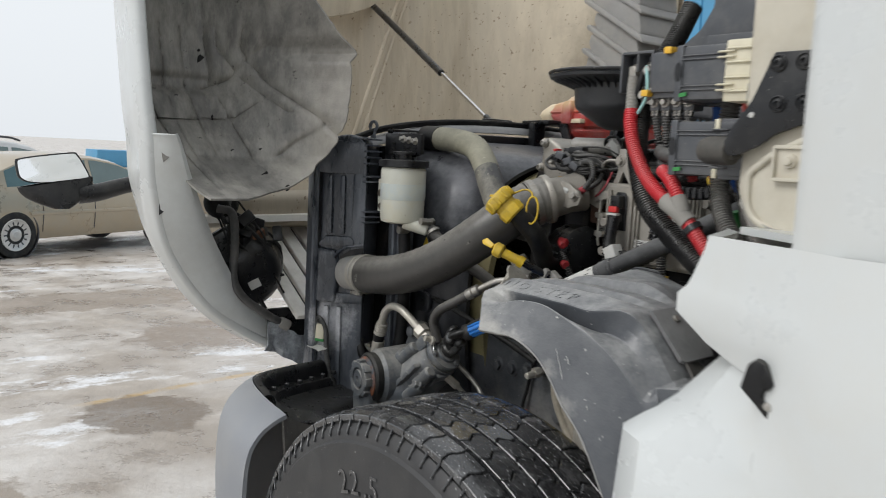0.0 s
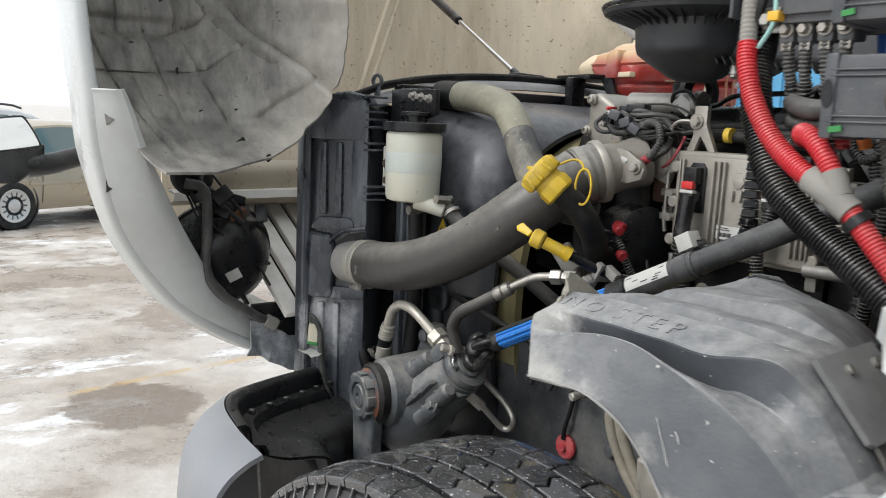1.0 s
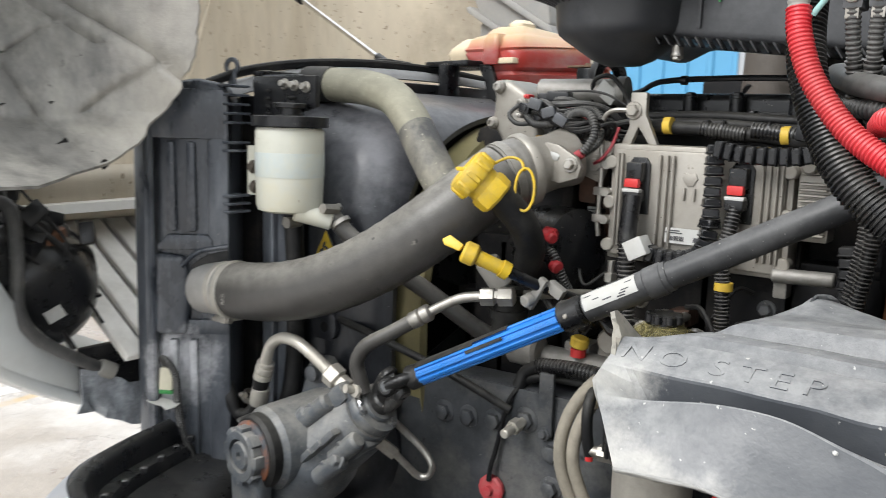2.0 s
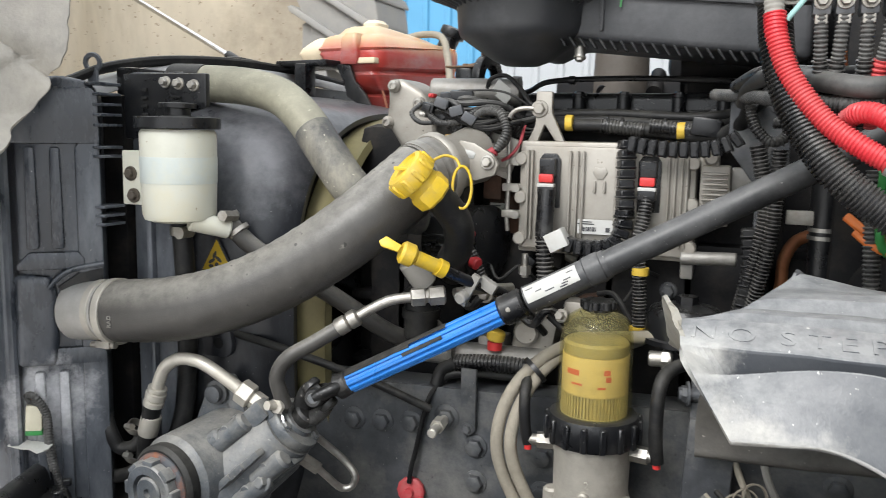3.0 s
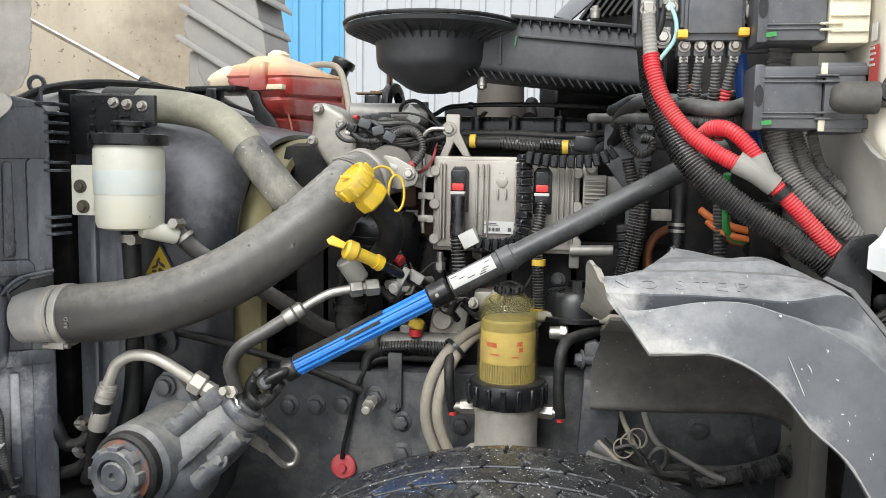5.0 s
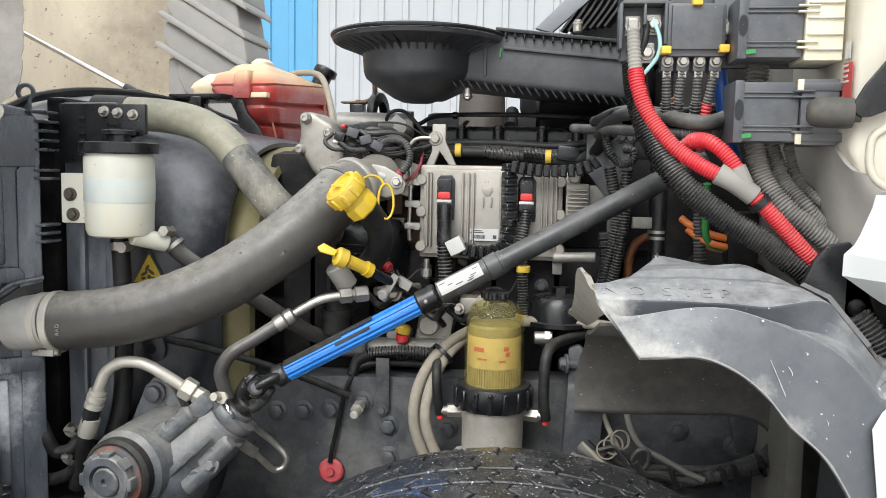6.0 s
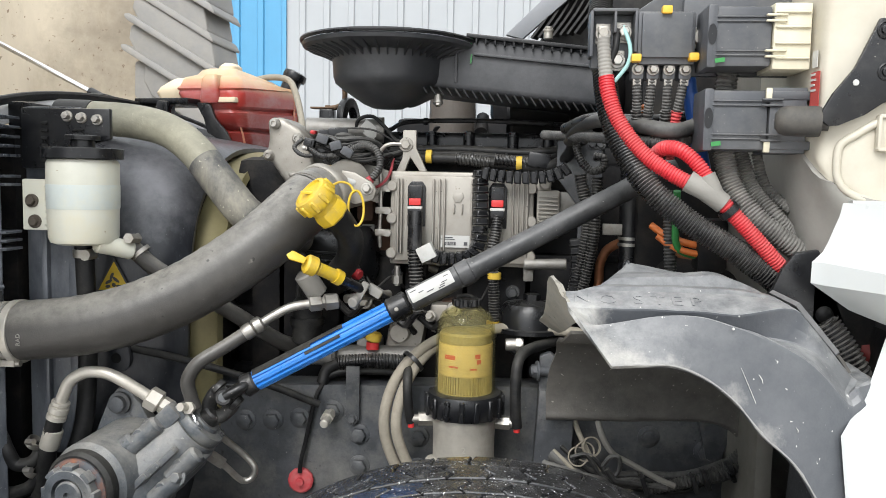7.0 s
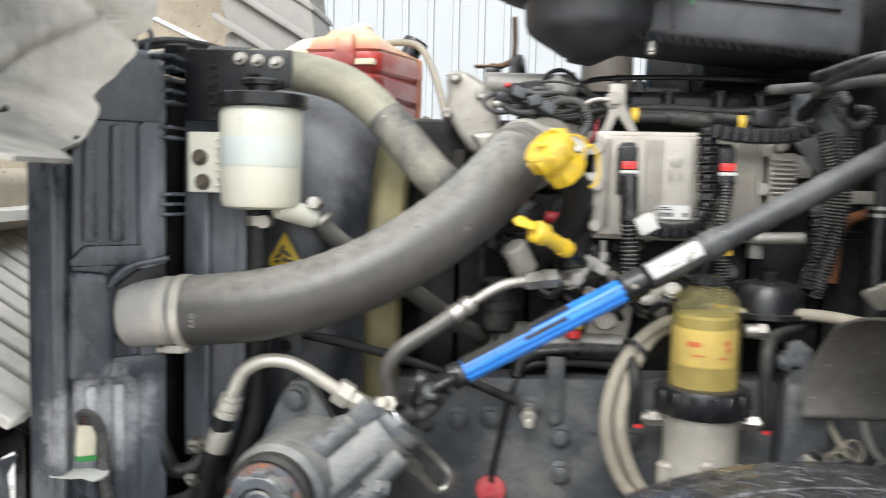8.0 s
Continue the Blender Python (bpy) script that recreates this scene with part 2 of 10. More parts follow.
# The two pale patches paint the sunlit tone of the inner side.
liner_grey = mat("liner_plastic", (0.170, 0.164, 0.152), 0.45, var=0.35, scale=14, bump=0.4, bscale=200, dust=(0.43, 0.41, 0.365), amt=0.7, dscale=8, thr=0.51, stretch=(1, 1.8, 0.6), stain=(0.03, 0.028, 0.025), sthr=0.66, sscale=34, patches=[((0.40, -0.78, 0.62), 0.17, (0.46, 0.43, 0.375), 0.7), ((0.38, -0.74, 0.80), 0.15, (0.42, 0.39, 0.345), 0.65)])
flange_grey = mat("flange_grey", (0.55, 0.57, 0.56), 0.45, var=0.06, scale=12, bump=0.04, dust=(0.40, 0.39, 0.36), amt=0.3, stain=(0.18, 0.17, 0.15), sthr=0.74, sscale=60)
fender_grey = mat("fender_plastic", (0.066, 0.071, 0.080), 0.38, var=0.10, scale=8, bump=0.25, bscale=260, dust=(0.14, 0.145, 0.15), amt=0.3, dscale=16, thr=0.54, stain=(0.60, 0.60, 0.58), sthr=0.775, sscale=210, dust_toplight=((0.40, 0.40, 0.39), 0.6), grit=((0.52, 0.51, 0.48), 0.715, 170), patches=[((-0.145, -0.16, 0.178), 0.036, (0.42, 0.405, 0.37), 0.8), ((-0.11, -0.165, 0.175), 0.028, (0.42, 0.405, 0.37), 0.75), ((-0.07, -0.165, 0.172), 0.022, (0.40, 0.39, 0.36), 0.7), ((-0.175, -0.11, 0.228), 0.046, (0.48, 0.47, 0.44), 0.85), ((0.105, -0.065, 0.205), 0.02, (0.44, 0.44, 0.42), 0.65), ((0.125, -0.07, 0.175), 0.016, (0.40, 0.40, 0.38), 0.6), ((0.0, -0.16, 0.145), 0.02, (0.36, 0.35, 0.33), 0.6), ((0.04, -0.16, 0.10), 0.02, (0.34, 0.33, 0.31), 0.6)])
fender_lip = mat("dusty_lip_plastic", (0.24, 0.23, 0.20), 0.7, var=0.25, scale=30, bump=0.35, bscale=200, dust=(0.36, 0.33, 0.27), amt=0.8, dscale=14, thr=0.5, stain=(0.04, 0.035, 0.03), sthr=0.66, sscale=150)
fender_dark = mat("splash_plastic", (0.118, 0.112, 0.103), 0.6, var=0.3, scale=26, bump=0.35, bscale=200, dust=(0.20, 0.185, 0.16), amt=0.5, dscale=9, thr=0.53, spec=0.3, grit=((0.48, 0.45, 0.40), 0.705, 150))
black_plastic = mat("black_plastic", (0.008, 0.0085, 0.010), 0.30, var=0.2, scale=25, bump=0.12, bscale=220, dust=(0.11, 0.105, 0.095), amt=0.28, dscale=11, thr=0.58, spec=0.45, dust_toplight=((0.11, 0.108, 0.10), 0.3), grit=((0.30, 0.29, 0.26), 0.74, 260))
# White patches are dust; the bluish dust layer also paints in sky sheen.
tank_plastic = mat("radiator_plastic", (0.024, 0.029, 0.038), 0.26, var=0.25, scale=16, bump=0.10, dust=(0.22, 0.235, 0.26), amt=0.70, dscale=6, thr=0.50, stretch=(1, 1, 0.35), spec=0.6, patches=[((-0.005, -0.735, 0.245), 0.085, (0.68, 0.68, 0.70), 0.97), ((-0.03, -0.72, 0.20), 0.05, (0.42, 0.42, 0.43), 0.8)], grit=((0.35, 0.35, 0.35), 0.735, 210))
# The pale patch and tops paint sky sheen onto the dusty plastic.
shroud_plastic = mat("shroud_plastic", (0.016, 0.018, 0.023), 0.33, var=0.25, scale=8, bump=0.12, dust=(0.15, 0.155, 0.165), amt=0.5, dscale=4, thr=0.57, spec=0.5, stretch=(1, 1, 0.4), dust_toplight=((0.26, 0.26, 0.275), 0.4), patches=[((0.04, -0.50, 0.70), 0.12, (0.30, 0.30, 0.32), 0.45)], grit=((0.30, 0.30, 0.30), 0.74, 200))
olive_ring = mat("olive_ring", (0.20, 0.175, 0.085), 0.5, var=0.2, scale=10, bump=0.06, dust=(0.12, 0.10, 0.06), amt=0.5)
dark_iron = mat("dark_iron", (0.008, 0.008, 0.009), 0.6, var=0.3, scale=20, bump=0.4, bscale=90, dust=(0.075, 0.065, 0.052), amt=0.4, dscale=12, thr=0.55, spec=0.22)
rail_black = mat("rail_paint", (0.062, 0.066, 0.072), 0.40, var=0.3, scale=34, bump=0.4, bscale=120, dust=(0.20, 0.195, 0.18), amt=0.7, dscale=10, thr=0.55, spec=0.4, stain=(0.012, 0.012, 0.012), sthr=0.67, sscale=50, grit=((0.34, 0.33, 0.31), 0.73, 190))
cast_grey = mat("cast_paint", (0.078, 0.087, 0.097), 0.36, var=0.30, scale=26, bump=0.6, bscale=170, dust=(0.25, 0.24, 0.215), amt=0.65, dscale=12, thr=0.54, dust_toplight=((0.36, 0.345, 0.31), 0.65), stain=(0.018, 0.018, 0.02), sthr=0.66, sscale=60, grit=((0.30, 0.29, 0.27), 0.72, 180))
greasy_iron = mat("greasy_iron", (0.018, 0.018, 0.018), 0.35, var=0.4, scale=40, bump=0.5, bscale=150, dust=(0.15, 0.14, 0.125), amt=0.5, dscale=22, thr=0.57, grit=((0.30, 0.28, 0.25), 0.72, 160))
rust = mat("rust", (0.28, 0.09, 0.035), 0.8, var=0.3, scale=40, bump=0.4)
rubber = mat("rubber", (0.010, 0.010, 0.0105), 0.5, var=0.2, bump=0.2, bscale=260, dust=(0.12, 0.115, 0.10), amt=0.35, dscale=13, thr=0.56, spec=0.3, dust_toplight=((0.14, 0.135, 0.12), 0.35))
hose_rubber = mat("dusty_hose_rubber", (0.056, 0.053, 0.049), 0.40, var=0.14, scale=30, bump=0.25, bscale=320, dust=(0.125, 0.118, 0.105), amt=0.45, dscale=6, thr=0.55, dust_toplight=((0.32, 0.305, 0.27), 0.7), stain=(0.20, 0.19, 0.165), sthr=0.72, sscale=30, grit=((0.022, 0.021, 0.020), 0.71, 46))
hose_pale = mat("muddy_hose_rubber", (0.30, 0.285, 0.215), 0.62, var=0.16, scale=30, bump=0.35, dust=(0.17, 0.165, 0.135), amt=0.7, dscale=8, thr=0.52, grit=((0.42, 0.40, 0.31), 0.70, 120))
conduit_black = mat("conduit_black", (0.010, 0.010, 0.011), 0.28, var=0.2, bump=0.05, dust=(0.15, 0.145, 0.13), amt=0.4, dscale=14, thr=0.55, spec=0.4, dust_toplight=((0.27, 0.26, 0.24), 0.55))
conduit_grey = mat("conduit_dusty", (0.026, 0.026, 0.026), 0.5, var=0.2, bump=0.08, dust=(0.20, 0.195, 0.18), amt=0.5, dscale=12, thr=0.53, dust_toplight=((0.26, 0.255, 0.235), 0.45))
conduit_red = mat("conduit_red", (0.52, 0.020, 0.030), 0.36, var=0.12, scale=14, bump=0.04, dust=(0.46, 0.11, 0.10), amt=0.4, dscale=9, dust_toplight=((0.56, 0.20, 0.19), 0.5))
loom_pale = mat("pale_dusty_loom", (0.11, 0.108, 0.10), 0.65, var=0.3, scale=30, bump=0.3, dust=(0.33, 0.32, 0.295), amt=0.75, dscale=12, thr=0.5, dust_toplight=((0.36, 0.35, 0.325), 0.4))
tape_grey = mat("dirty_tape", (0.27, 0.26, 0.235), 0.7, var=0.25, scale=40, bump=0.35, bscale=100, dust=(0.12, 0.11, 0.10), amt=0.5, dscale=20)
alu = mat("cast_aluminium", (0.35, 0.33, 0.295), 0.46, metal=0.5, var=0.10, scale=30, bump=0.16, bscale=260, dust=(0.25, 0.222, 0.18), amt=0.5, dscale=9, thr=0.53, stain=(0.12, 0.105, 0.085), sthr=0.70, sscale=60, dust_toplight=((0.34, 0.315, 0.27), 0.35), grit=((0.10, 0.09, 0.075), 0.72, 150))
alu_dark = mat("dull_aluminium", (0.30, 0.29, 0.27), 0.55, metal=0.6, var=0.2, scale=25, bump=0.3, bscale=140, dust=(0.16, 0.14, 0.11), amt=0.5, dscale=9, thr=0.5)
steel = mat("zinc_steel", (0.42, 0.405, 0.375), 0.40, metal=0.85, var=0.18, scale=50, bump=0.2, dust=(0.22, 0.19, 0.145), amt=0.5, dscale=18)
pipe_pale = mat("plated_pipe", (0.53, 0.505, 0.45), 0.42, metal=0.5, var=0.1, scale=30, bump=0.08, dust=(0.42, 0.38, 0.31), amt=0.5, dscale=12)
chrome = mat("bright_rod", (0.75, 0.75, 0.76), 0.12, metal=1.0, var=0.04, bump=0)
blue_paint = mat("blue_sleeve", (0.025, 0.20, 0.62), 0.32, var=0.12, scale=20, bump=0.05, dust=(0.10, 0.16, 0.30), amt=0.35, dscale=15, thr=0.55)
yellow_plastic = mat("yellow_plastic", (0.62, 0.42, 0.025), 0.38, var=0.12, scale=40, bump=0.2, dust=(0.42, 0.31, 0.10), amt=0.7, dscale=26, thr=0.54)
res_white = mat("milky_plastic", (0.53, 0.53, 0.46), 0.34, var=0.09, scale=14, bump=0.06, dust=(0.46, 0.40, 0.24), amt=0.55, dscale=7, thr=0.55, stain=(0.16, 0.12, 0.07), sthr=0.745, sscale=42, grit=((0.30, 0.26, 0.18), 0.735, 150))
res_fluid = mat("pale_blue_fluid", (0.48, 0.525, 0.51), 0.34, var=0.08, scale=12, bump=0.05, dust=(0.56, 0.54, 0.42), amt=0.75, dscale=11, thr=0.5)
label_white = mat("label_white", (0.52, 0.52, 0.50), 0.45, var=0.06, bump=0.04, dust=(0.40, 0.385, 0.34), amt=0.6, dscale=16)
print_dark = mat("print_dark", (0.06, 0.06, 0.065), 0.6, var=0.1, bump=0)
red_plastic = mat("red_plastic", (0.62, 0.03, 0.03), 0.4, var=0.1, bump=0.03, dust=(0.35, 0.08, 0.07), amt=0.3)
orange_plastic = mat("orange_line", (0.62, 0.16, 0.03), 0.45, var=0.1, bump=0.03)
green_plastic = mat("green_line", (0.033, 0.231, 0.055), 0.45, var=0.1, bump=0.03)
blue_line = mat("blue_line", (0.02, 0.10, 0.40), 0.35, var=0.1, bump=0.03)
teal_line = mat("pale_green_wire", (0.30, 0.52, 0.50), 0.45, var=0.1, bump=0.03)
copper = mat("copper_pipe", (0.42, 0.17, 0.08), 0.5, metal=0.6, var=0.2, bump=0.1, dust=(0.16, 0.09, 0.06), amt=0.5)
tan_hose = mat("tan_braided_hose", (0.30, 0.27, 0.215), 0.75, var=0.15, scale=60, bump=0.4, bscale=350, dust=(0.15, 0.135, 0.11), amt=0.4)
amber_label = mat("amber_filter_paper", (0.66, 0.50, 0.23), 0.55, var=0.10, scale=20, bump=0.03, dust=(0.55, 0.44, 0.20), amt=0.5, dscale=12)
pleat_paper = mat("filter_pleats", (0.40, 0.32, 0.15), 0.7, var=0.15, scale=60, bump=0.1)
red_print = mat("red_print", (0.60, 0.10, 0.05), 0.5, var=0.1, bump=0)
bowl_clear = clear("amber_clear_bowl", (0.97, 0.95, 0.80), (0.40, 0.37, 0.22), 0.88, 0.06)


def tank_material(name, colours, level, wobble):
    """Yellowed plastic over red coolant: the colour follows the fluid behind the wall."""
    ma, nt, bsdf = nodes_of(name)
    pos = nt.nodes.new("ShaderNodeNewGeometry").outputs["Position"]
    sep = nt.nodes.new("ShaderNodeSeparateXYZ")
    nt.links.new(pos, sep.inputs[0])
    add = nt.nodes.new("ShaderNodeMath")
    add.operation = "MULTIPLY_ADD"
    add.inputs[1].default_value = wobble
    nt.links.new(noise_at(nt, pos, 9, 6, 0.6), add.inputs[0])
    nt.links.new(sep.outputs["Z"], add.inputs[2])
    h = add.outputs[0]
    half = wobble * 0.5
    deep_red, red_c, amber, pale = colours
    out = mixed(nt, span(nt, h, level - 0.15 + half, level - 0.05 + half), deep_red, red_c)
    out = mixed(nt, span(nt, noise_at(nt, pos, 7, 7, 0.65, (1, 1, 2.2)), 0.48, 0.68, 0, 0.75), out, (0.42, 0.22, 0.21))
    out = mixed(nt, span(nt, h, level - 0.012 + half, level + 0.022 + half), out, amber)
    out = mixed(nt, span(nt, h, level + 0.03 + half, level + 0.065 + half), out, pale)
    nt.links.new(out, bsdf.inputs["Base Color"])
    bsdf.inputs["Roughness"].default_value = 0.3
    bsdf.inputs["Subsurface Weight"].default_value = 0.25
    bsdf.inputs["Subsurface Radius"].default_value = (0.03, 0.012, 0.006)
    bsdf.inputs["Subsurface Scale"].default_value = 0.5
    bp = nt.nodes.new("ShaderNodeBump")
    bp.inputs["Strength"].default_value, bp.inputs["Distance"].default_value = 0.15, 0.004
    nt.links.new(noise_at(nt, pos, 60, 4, 0.6), bp.inputs["Height"])
    nt.links.new(bp.outputs["Normal"], bsdf.inputs["Normal"])
    return ma


tank_shell_mat = tank_material("tank_over_coolant", ((0.20, 0.035, 0.03), (0.42, 0.050, 0.040), (0.60, 0.40, 0.23), (0.66, 0.55, 0.38)), 1.632, 0.03)
tank_pale = mat("pale_tank_plastic", (0.74, 0.62, 0.44), 0.3, var=0.1, scale=12, bump=0.05)
tank_frost = mat("frosted_tank_rib", (0.56, 0.24, 0.15), 0.35, var=0.2, scale=10, bump=0.05)

connector_grey = mat("connector_grey", (0.062, 0.066, 0.074), 0.42, var=0.14, scale=25, bump=0.08, dust=(0.17, 0.168, 0.16), amt=0.45, dscale=9, dust_toplight=((0.24, 0.235, 0.22), 0.45), grit=((0.26, 0.255, 0.24), 0.73, 180))
ivory_plastic = mat("ivory_plastic", (0.66, 0.62, 0.48), 0.45, var=0.08, scale=20, bump=0.04, dust=(0.42, 0.37, 0.26), amt=0.4)
# The pale grit specks paint in glints on the wet tread.
tyre_rubber = mat("tyre_rubber", (0.030, 0.0305, 0.032), 0.17, var=0.35, scale=60, bump=0.7, bscale=150, dust=(0.14, 0.14, 0.14), amt=0.5, dscale=20, thr=0.55, coat=0.6, grit=((0.62, 0.62, 0.62), 0.675, 260))
tyre_side = mat("tyre_sidewall", (0.026, 0.026, 0.027), 0.5, var=0.25, scale=30, bump=0.3, bscale=260, dust=(0.075, 0.072, 0.068), amt=0.5, dscale=14, thr=0.54, grit=((0.45, 0.45, 0.43), 0.735, 200))
bumper_grey = mat("bumper_grey", (0.23, 0.24, 0.258), 0.5, var=0.06, scale=20, bump=0.1, bscale=400, dust=(0.30, 0.29, 0.27), amt=0.4, dscale=5)
wall_white = mat("white_cladding", (0.345, 0.362, 0.375), 0.5, var=0.03, scale=2, bump=0.02)
wall_blue = mat("blue_cladding", (0.075, 0.27, 0.45), 0.5, var=0.05, scale=2, bump=0.02)
car_gold = mat("gold_car_paint", (0.40, 0.33, 0.235), 0.3, metal=0.35, var=0.04, scale=3, bump=0, dust=(0.40, 0.36, 0.29), amt=0.5, dscale=2, coat=0.5)
car_silver = mat("silver_car_paint", (0.52, 0.53, 0.53), 0.32, metal=0.3, var=0.04, scale=3, bump=0, coat=0.5)
car_glass = mat("car_glass", (0.10, 0.15, 0.15), 0.06, var=0.1, scale=2, bump=0, spec=0.8)
hub_silver = mat("wheel_cover", (0.55, 0.54, 0.52), 0.4, metal=0.4, var=0.08, bump=0.02)
mirror_glass = mat("mirror_glass", (0.92, 0.93, 0.93), 0.03, metal=1.0, var=0.01, bump=0)

grille_cream = mat("grille_cream", (0.84, 0.81, 0.75), 0.5, var=0.08, scale=12, bump=0.06, dust=(0.45, 0.41, 0.34), amt=0.45, dscale=7)
patch_steel = mat("dusty_patch_plate", (0.13, 0.13, 0.132), 0.5, var=0.2, scale=20, bump=0.2, dust=(0.26, 0.26, 0.25), amt=0.5, dscale=12, dust_toplight=((0.33, 0.33, 0.32), 0.4))
air_plastic = mat("dusty_tray_plastic", (0.034, 0.036, 0.040), 0.42, var=0.2, scale=10, bump=0.1, dust=(0.13, 0.13, 0.135), amt=0.45, dscale=8, thr=0.54, spec=0.5)


# ---- the setting: yard, building ----
def ground_z(x):
    return -0.022 * max(0.0, -x - 2.6) if x > -30 else -0.6


def ground_material():
    """Wet concrete, packed snow, thin ice and brown puddles, one worn yellow line."""
    ma, nt, bsdf = nodes_of("icy_yard")
    vec = nt.nodes.new("ShaderNodeTexCoord").outputs["Object"]
    big = noise_at(nt, vec, 0.75, 8, 0.62)
    mid = noise_at(nt, vec, 2.6, 9, 0.7)
    fine = noise_at(nt, vec, 26, 5, 0.7)
    wet = mixed(nt, span(nt, mid, 0.35, 0.65), (0.27, 0.22, 0.175), (0.47, 0.42, 0.365))
    snow = mixed(nt, span(nt, fine, 0.3, 0.7), (0.66, 0.65, 0.64), (0.86, 0.86, 0.87))
    ice = span(nt, big, 0.40, 0.56, 0, 0.85)
    out = mixed(nt, ice, wet, mixed(nt, span(nt, mid, 0.4, 0.6), (0.50, 0.455, 0.41), (0.68, 0.65, 0.615)))
    patch = span(nt, noise_at(nt, vec, 1.1, 10, 0.72, (1, 0.5, 1)), 0.55, 0.60)
    out = mixed(nt, patch, out, snow)
    # a brown puddle, and a worn yellow line along its edge
    pos = nt.nodes.new("ShaderNodeNewGeometry").outputs["Position"]
    wob = noise_at(nt, pos, 5, 8, 0.7)

    def mathop(op, a, b, c=None):
        n = nt.nodes.new("ShaderNodeMath")
        n.operation = op
        for k, v in enumerate((a, b, c)):
            if isinstance(v, (int, float)):
                n.inputs[k].default_value = v
            elif v is not None:
                nt.links.new(v, n.inputs[k])
        return n.outputs[0]

    for centre, size, colour in (((-4.40, 1.60, 0), (0.42, 0.34, 9), (0.155, 0.115, 0.08)), ((-6.3, 3.3, 0), (0.7, 1.3, 9), (0.24, 0.185, 0.14)), ((-8.3, 2.2, 0), (0.6, 1.8, 9), (0.26, 0.205, 0.155)), ((-3.5, 0.4, 0), (0.5, 0.5, 9), (0.27, 0.22, 0.17))):
        mp = nt.nodes.new("ShaderNodeMapping")
        mp.vector_type = "TEXTURE"
        mp.inputs["Location"].default_value, mp.inputs["Scale"].default_value = centre, size
        nt.links.new(pos, mp.inputs["Vector"])
        far = nt.nodes.new("ShaderNodeVectorMath")
        far.operation = "LENGTH"
        nt.links.new(mp.outputs["Vector"], far.inputs[0])
        out = mixed(nt, span(nt, mathop("MULTIPLY_ADD", wob, 1.3, far.outputs["Value"]), 1.62, 1.48, 0, 0.8), out, colour)
    sep = nt.nodes.new("ShaderNodeSeparateXYZ")
    nt.links.new(pos, sep.inputs[0])
    off = mathop("ABSOLUTE", mathop("MULTIPLY_ADD", sep.outputs["X"], 0.987, mathop("MULTIPLY_ADD", sep.outputs["Y"], 0.159, 4.47)), 0)
    stripe = mathop("MULTIPLY", span(nt, off, 0.05, 0.02), span(nt, noise_at(nt, pos, 4, 9, 0.75), 0.42, 0.60, 0.0, 0.75))
    stripe = mathop("MULTIPLY", stripe, span(nt, sep.outputs["Y"], 1.25, 1.45))
    out = mixed(nt, stripe, out, (0.50, 0.33, 0.12))
    nt.links.new(out, bsdf.inputs["Base Color"])
    nt.links.new(span(nt, mid, 0.4, 0.65, 0.22, 0.75), bsdf.inputs["Roughness"])
    bp = nt.nodes.new("ShaderNodeBump")
    bp.inputs["Strength"].default_value, bp.inputs["Distance"].default_value = 0.5, 0.02
    nt.links.new(noise_at(nt, vec, 14, 7, 0.7), bp.inputs["Height"])
    nt.links.new(bp.outputs["Normal"], bsdf.inputs["Normal"])
    return ma


bm = B()
xs = [-600, -120, -40, -30] + [-26 + 0.6 * i for i in range(54)] + [12, 60, 400]
ys = [-400, -60, -12] + [-6 + 0.6 * i for i in range(36)] + [20, 60, 400]
grid = [[bm.verts.new((x, y, ground_z(x) + (0.012 * noise.noise(V((x * 0.8, y * 0.8, 3))) if -26 < x < 6 and -6 < y < 16 else 0))) for y in ys] for x in xs]
for i in range(len(xs) - 1):
    for j in range(len(ys) - 1):
        bm.faces.new((grid[i][j], grid[i + 1][j], grid[i + 1][j + 1], grid[i][j + 1]))
solo("ground", bm, ground_material(), "wet concrete yard with packed snow, thin ice and brown puddles", "ground", kind="structure")

# corrugated building beyond the truck
wall = thing("building_wall", (0, 10, 0), "tall white and blue corrugated metal building wall", "building", kind="structure")


def cladding(x0, x1, material, name):
    bm = B()
    rib, rows = 0.30, [[], []]
    x = x0
    while x < x1 - 0.01:
        for dx, dy in ((0, 0), (0.215, 0), (0.235, -0.03), (0.28, -0.03)):
            rows[0].append((x + dx, 10 + dy, -0.4))
            rows[1].append((x + dx, 10 + dy, 7.5))
        x += rib
    sheet(bm, rows, 0.02)
    part(name, bm, material, wall, angle=20)


cladding(-9.6, -3.99, wall_blue, "blue_panel")
cladding(-3.98, 8.0, wall_white, "white_panel")


# ---- cab: side wall, cowl, firewall ----
cab = thing("truck_cab", (0.6, 2.0, 0.95), "white truck cab with cream cowl, beside the open engine bay", "truck cab")

# cream cowl that runs in from the cab side to the firewall
bm = B()
plan = [(-0.405, 1.0), (-0.425, 1.10), (-0.455, 1.130), (-0.50, 1.136), (-0.552, 1.138), (-0.584, 1.147), (-0.602, 1.155), (-0.606, 1.185), (-0.61, 1.24), (-0.61, 1.42)]
foot = (1.385, 1.385, 1.385, 1.39, 1.392, 1.405, 1.425, 1.45, 1.475, 1.48)  # lower edge of the cream paint


def cowl_at(i, z):
    x, y = plan[i]
    return (x + max(0.0, 1.44 - z) * (0.0, 0.0, 0.2, 0.4, 0.5, 0.6, 0.6, 0.4, 0.2, 0.2)[i], y + 0.004 * math.sin(9 * z), z)


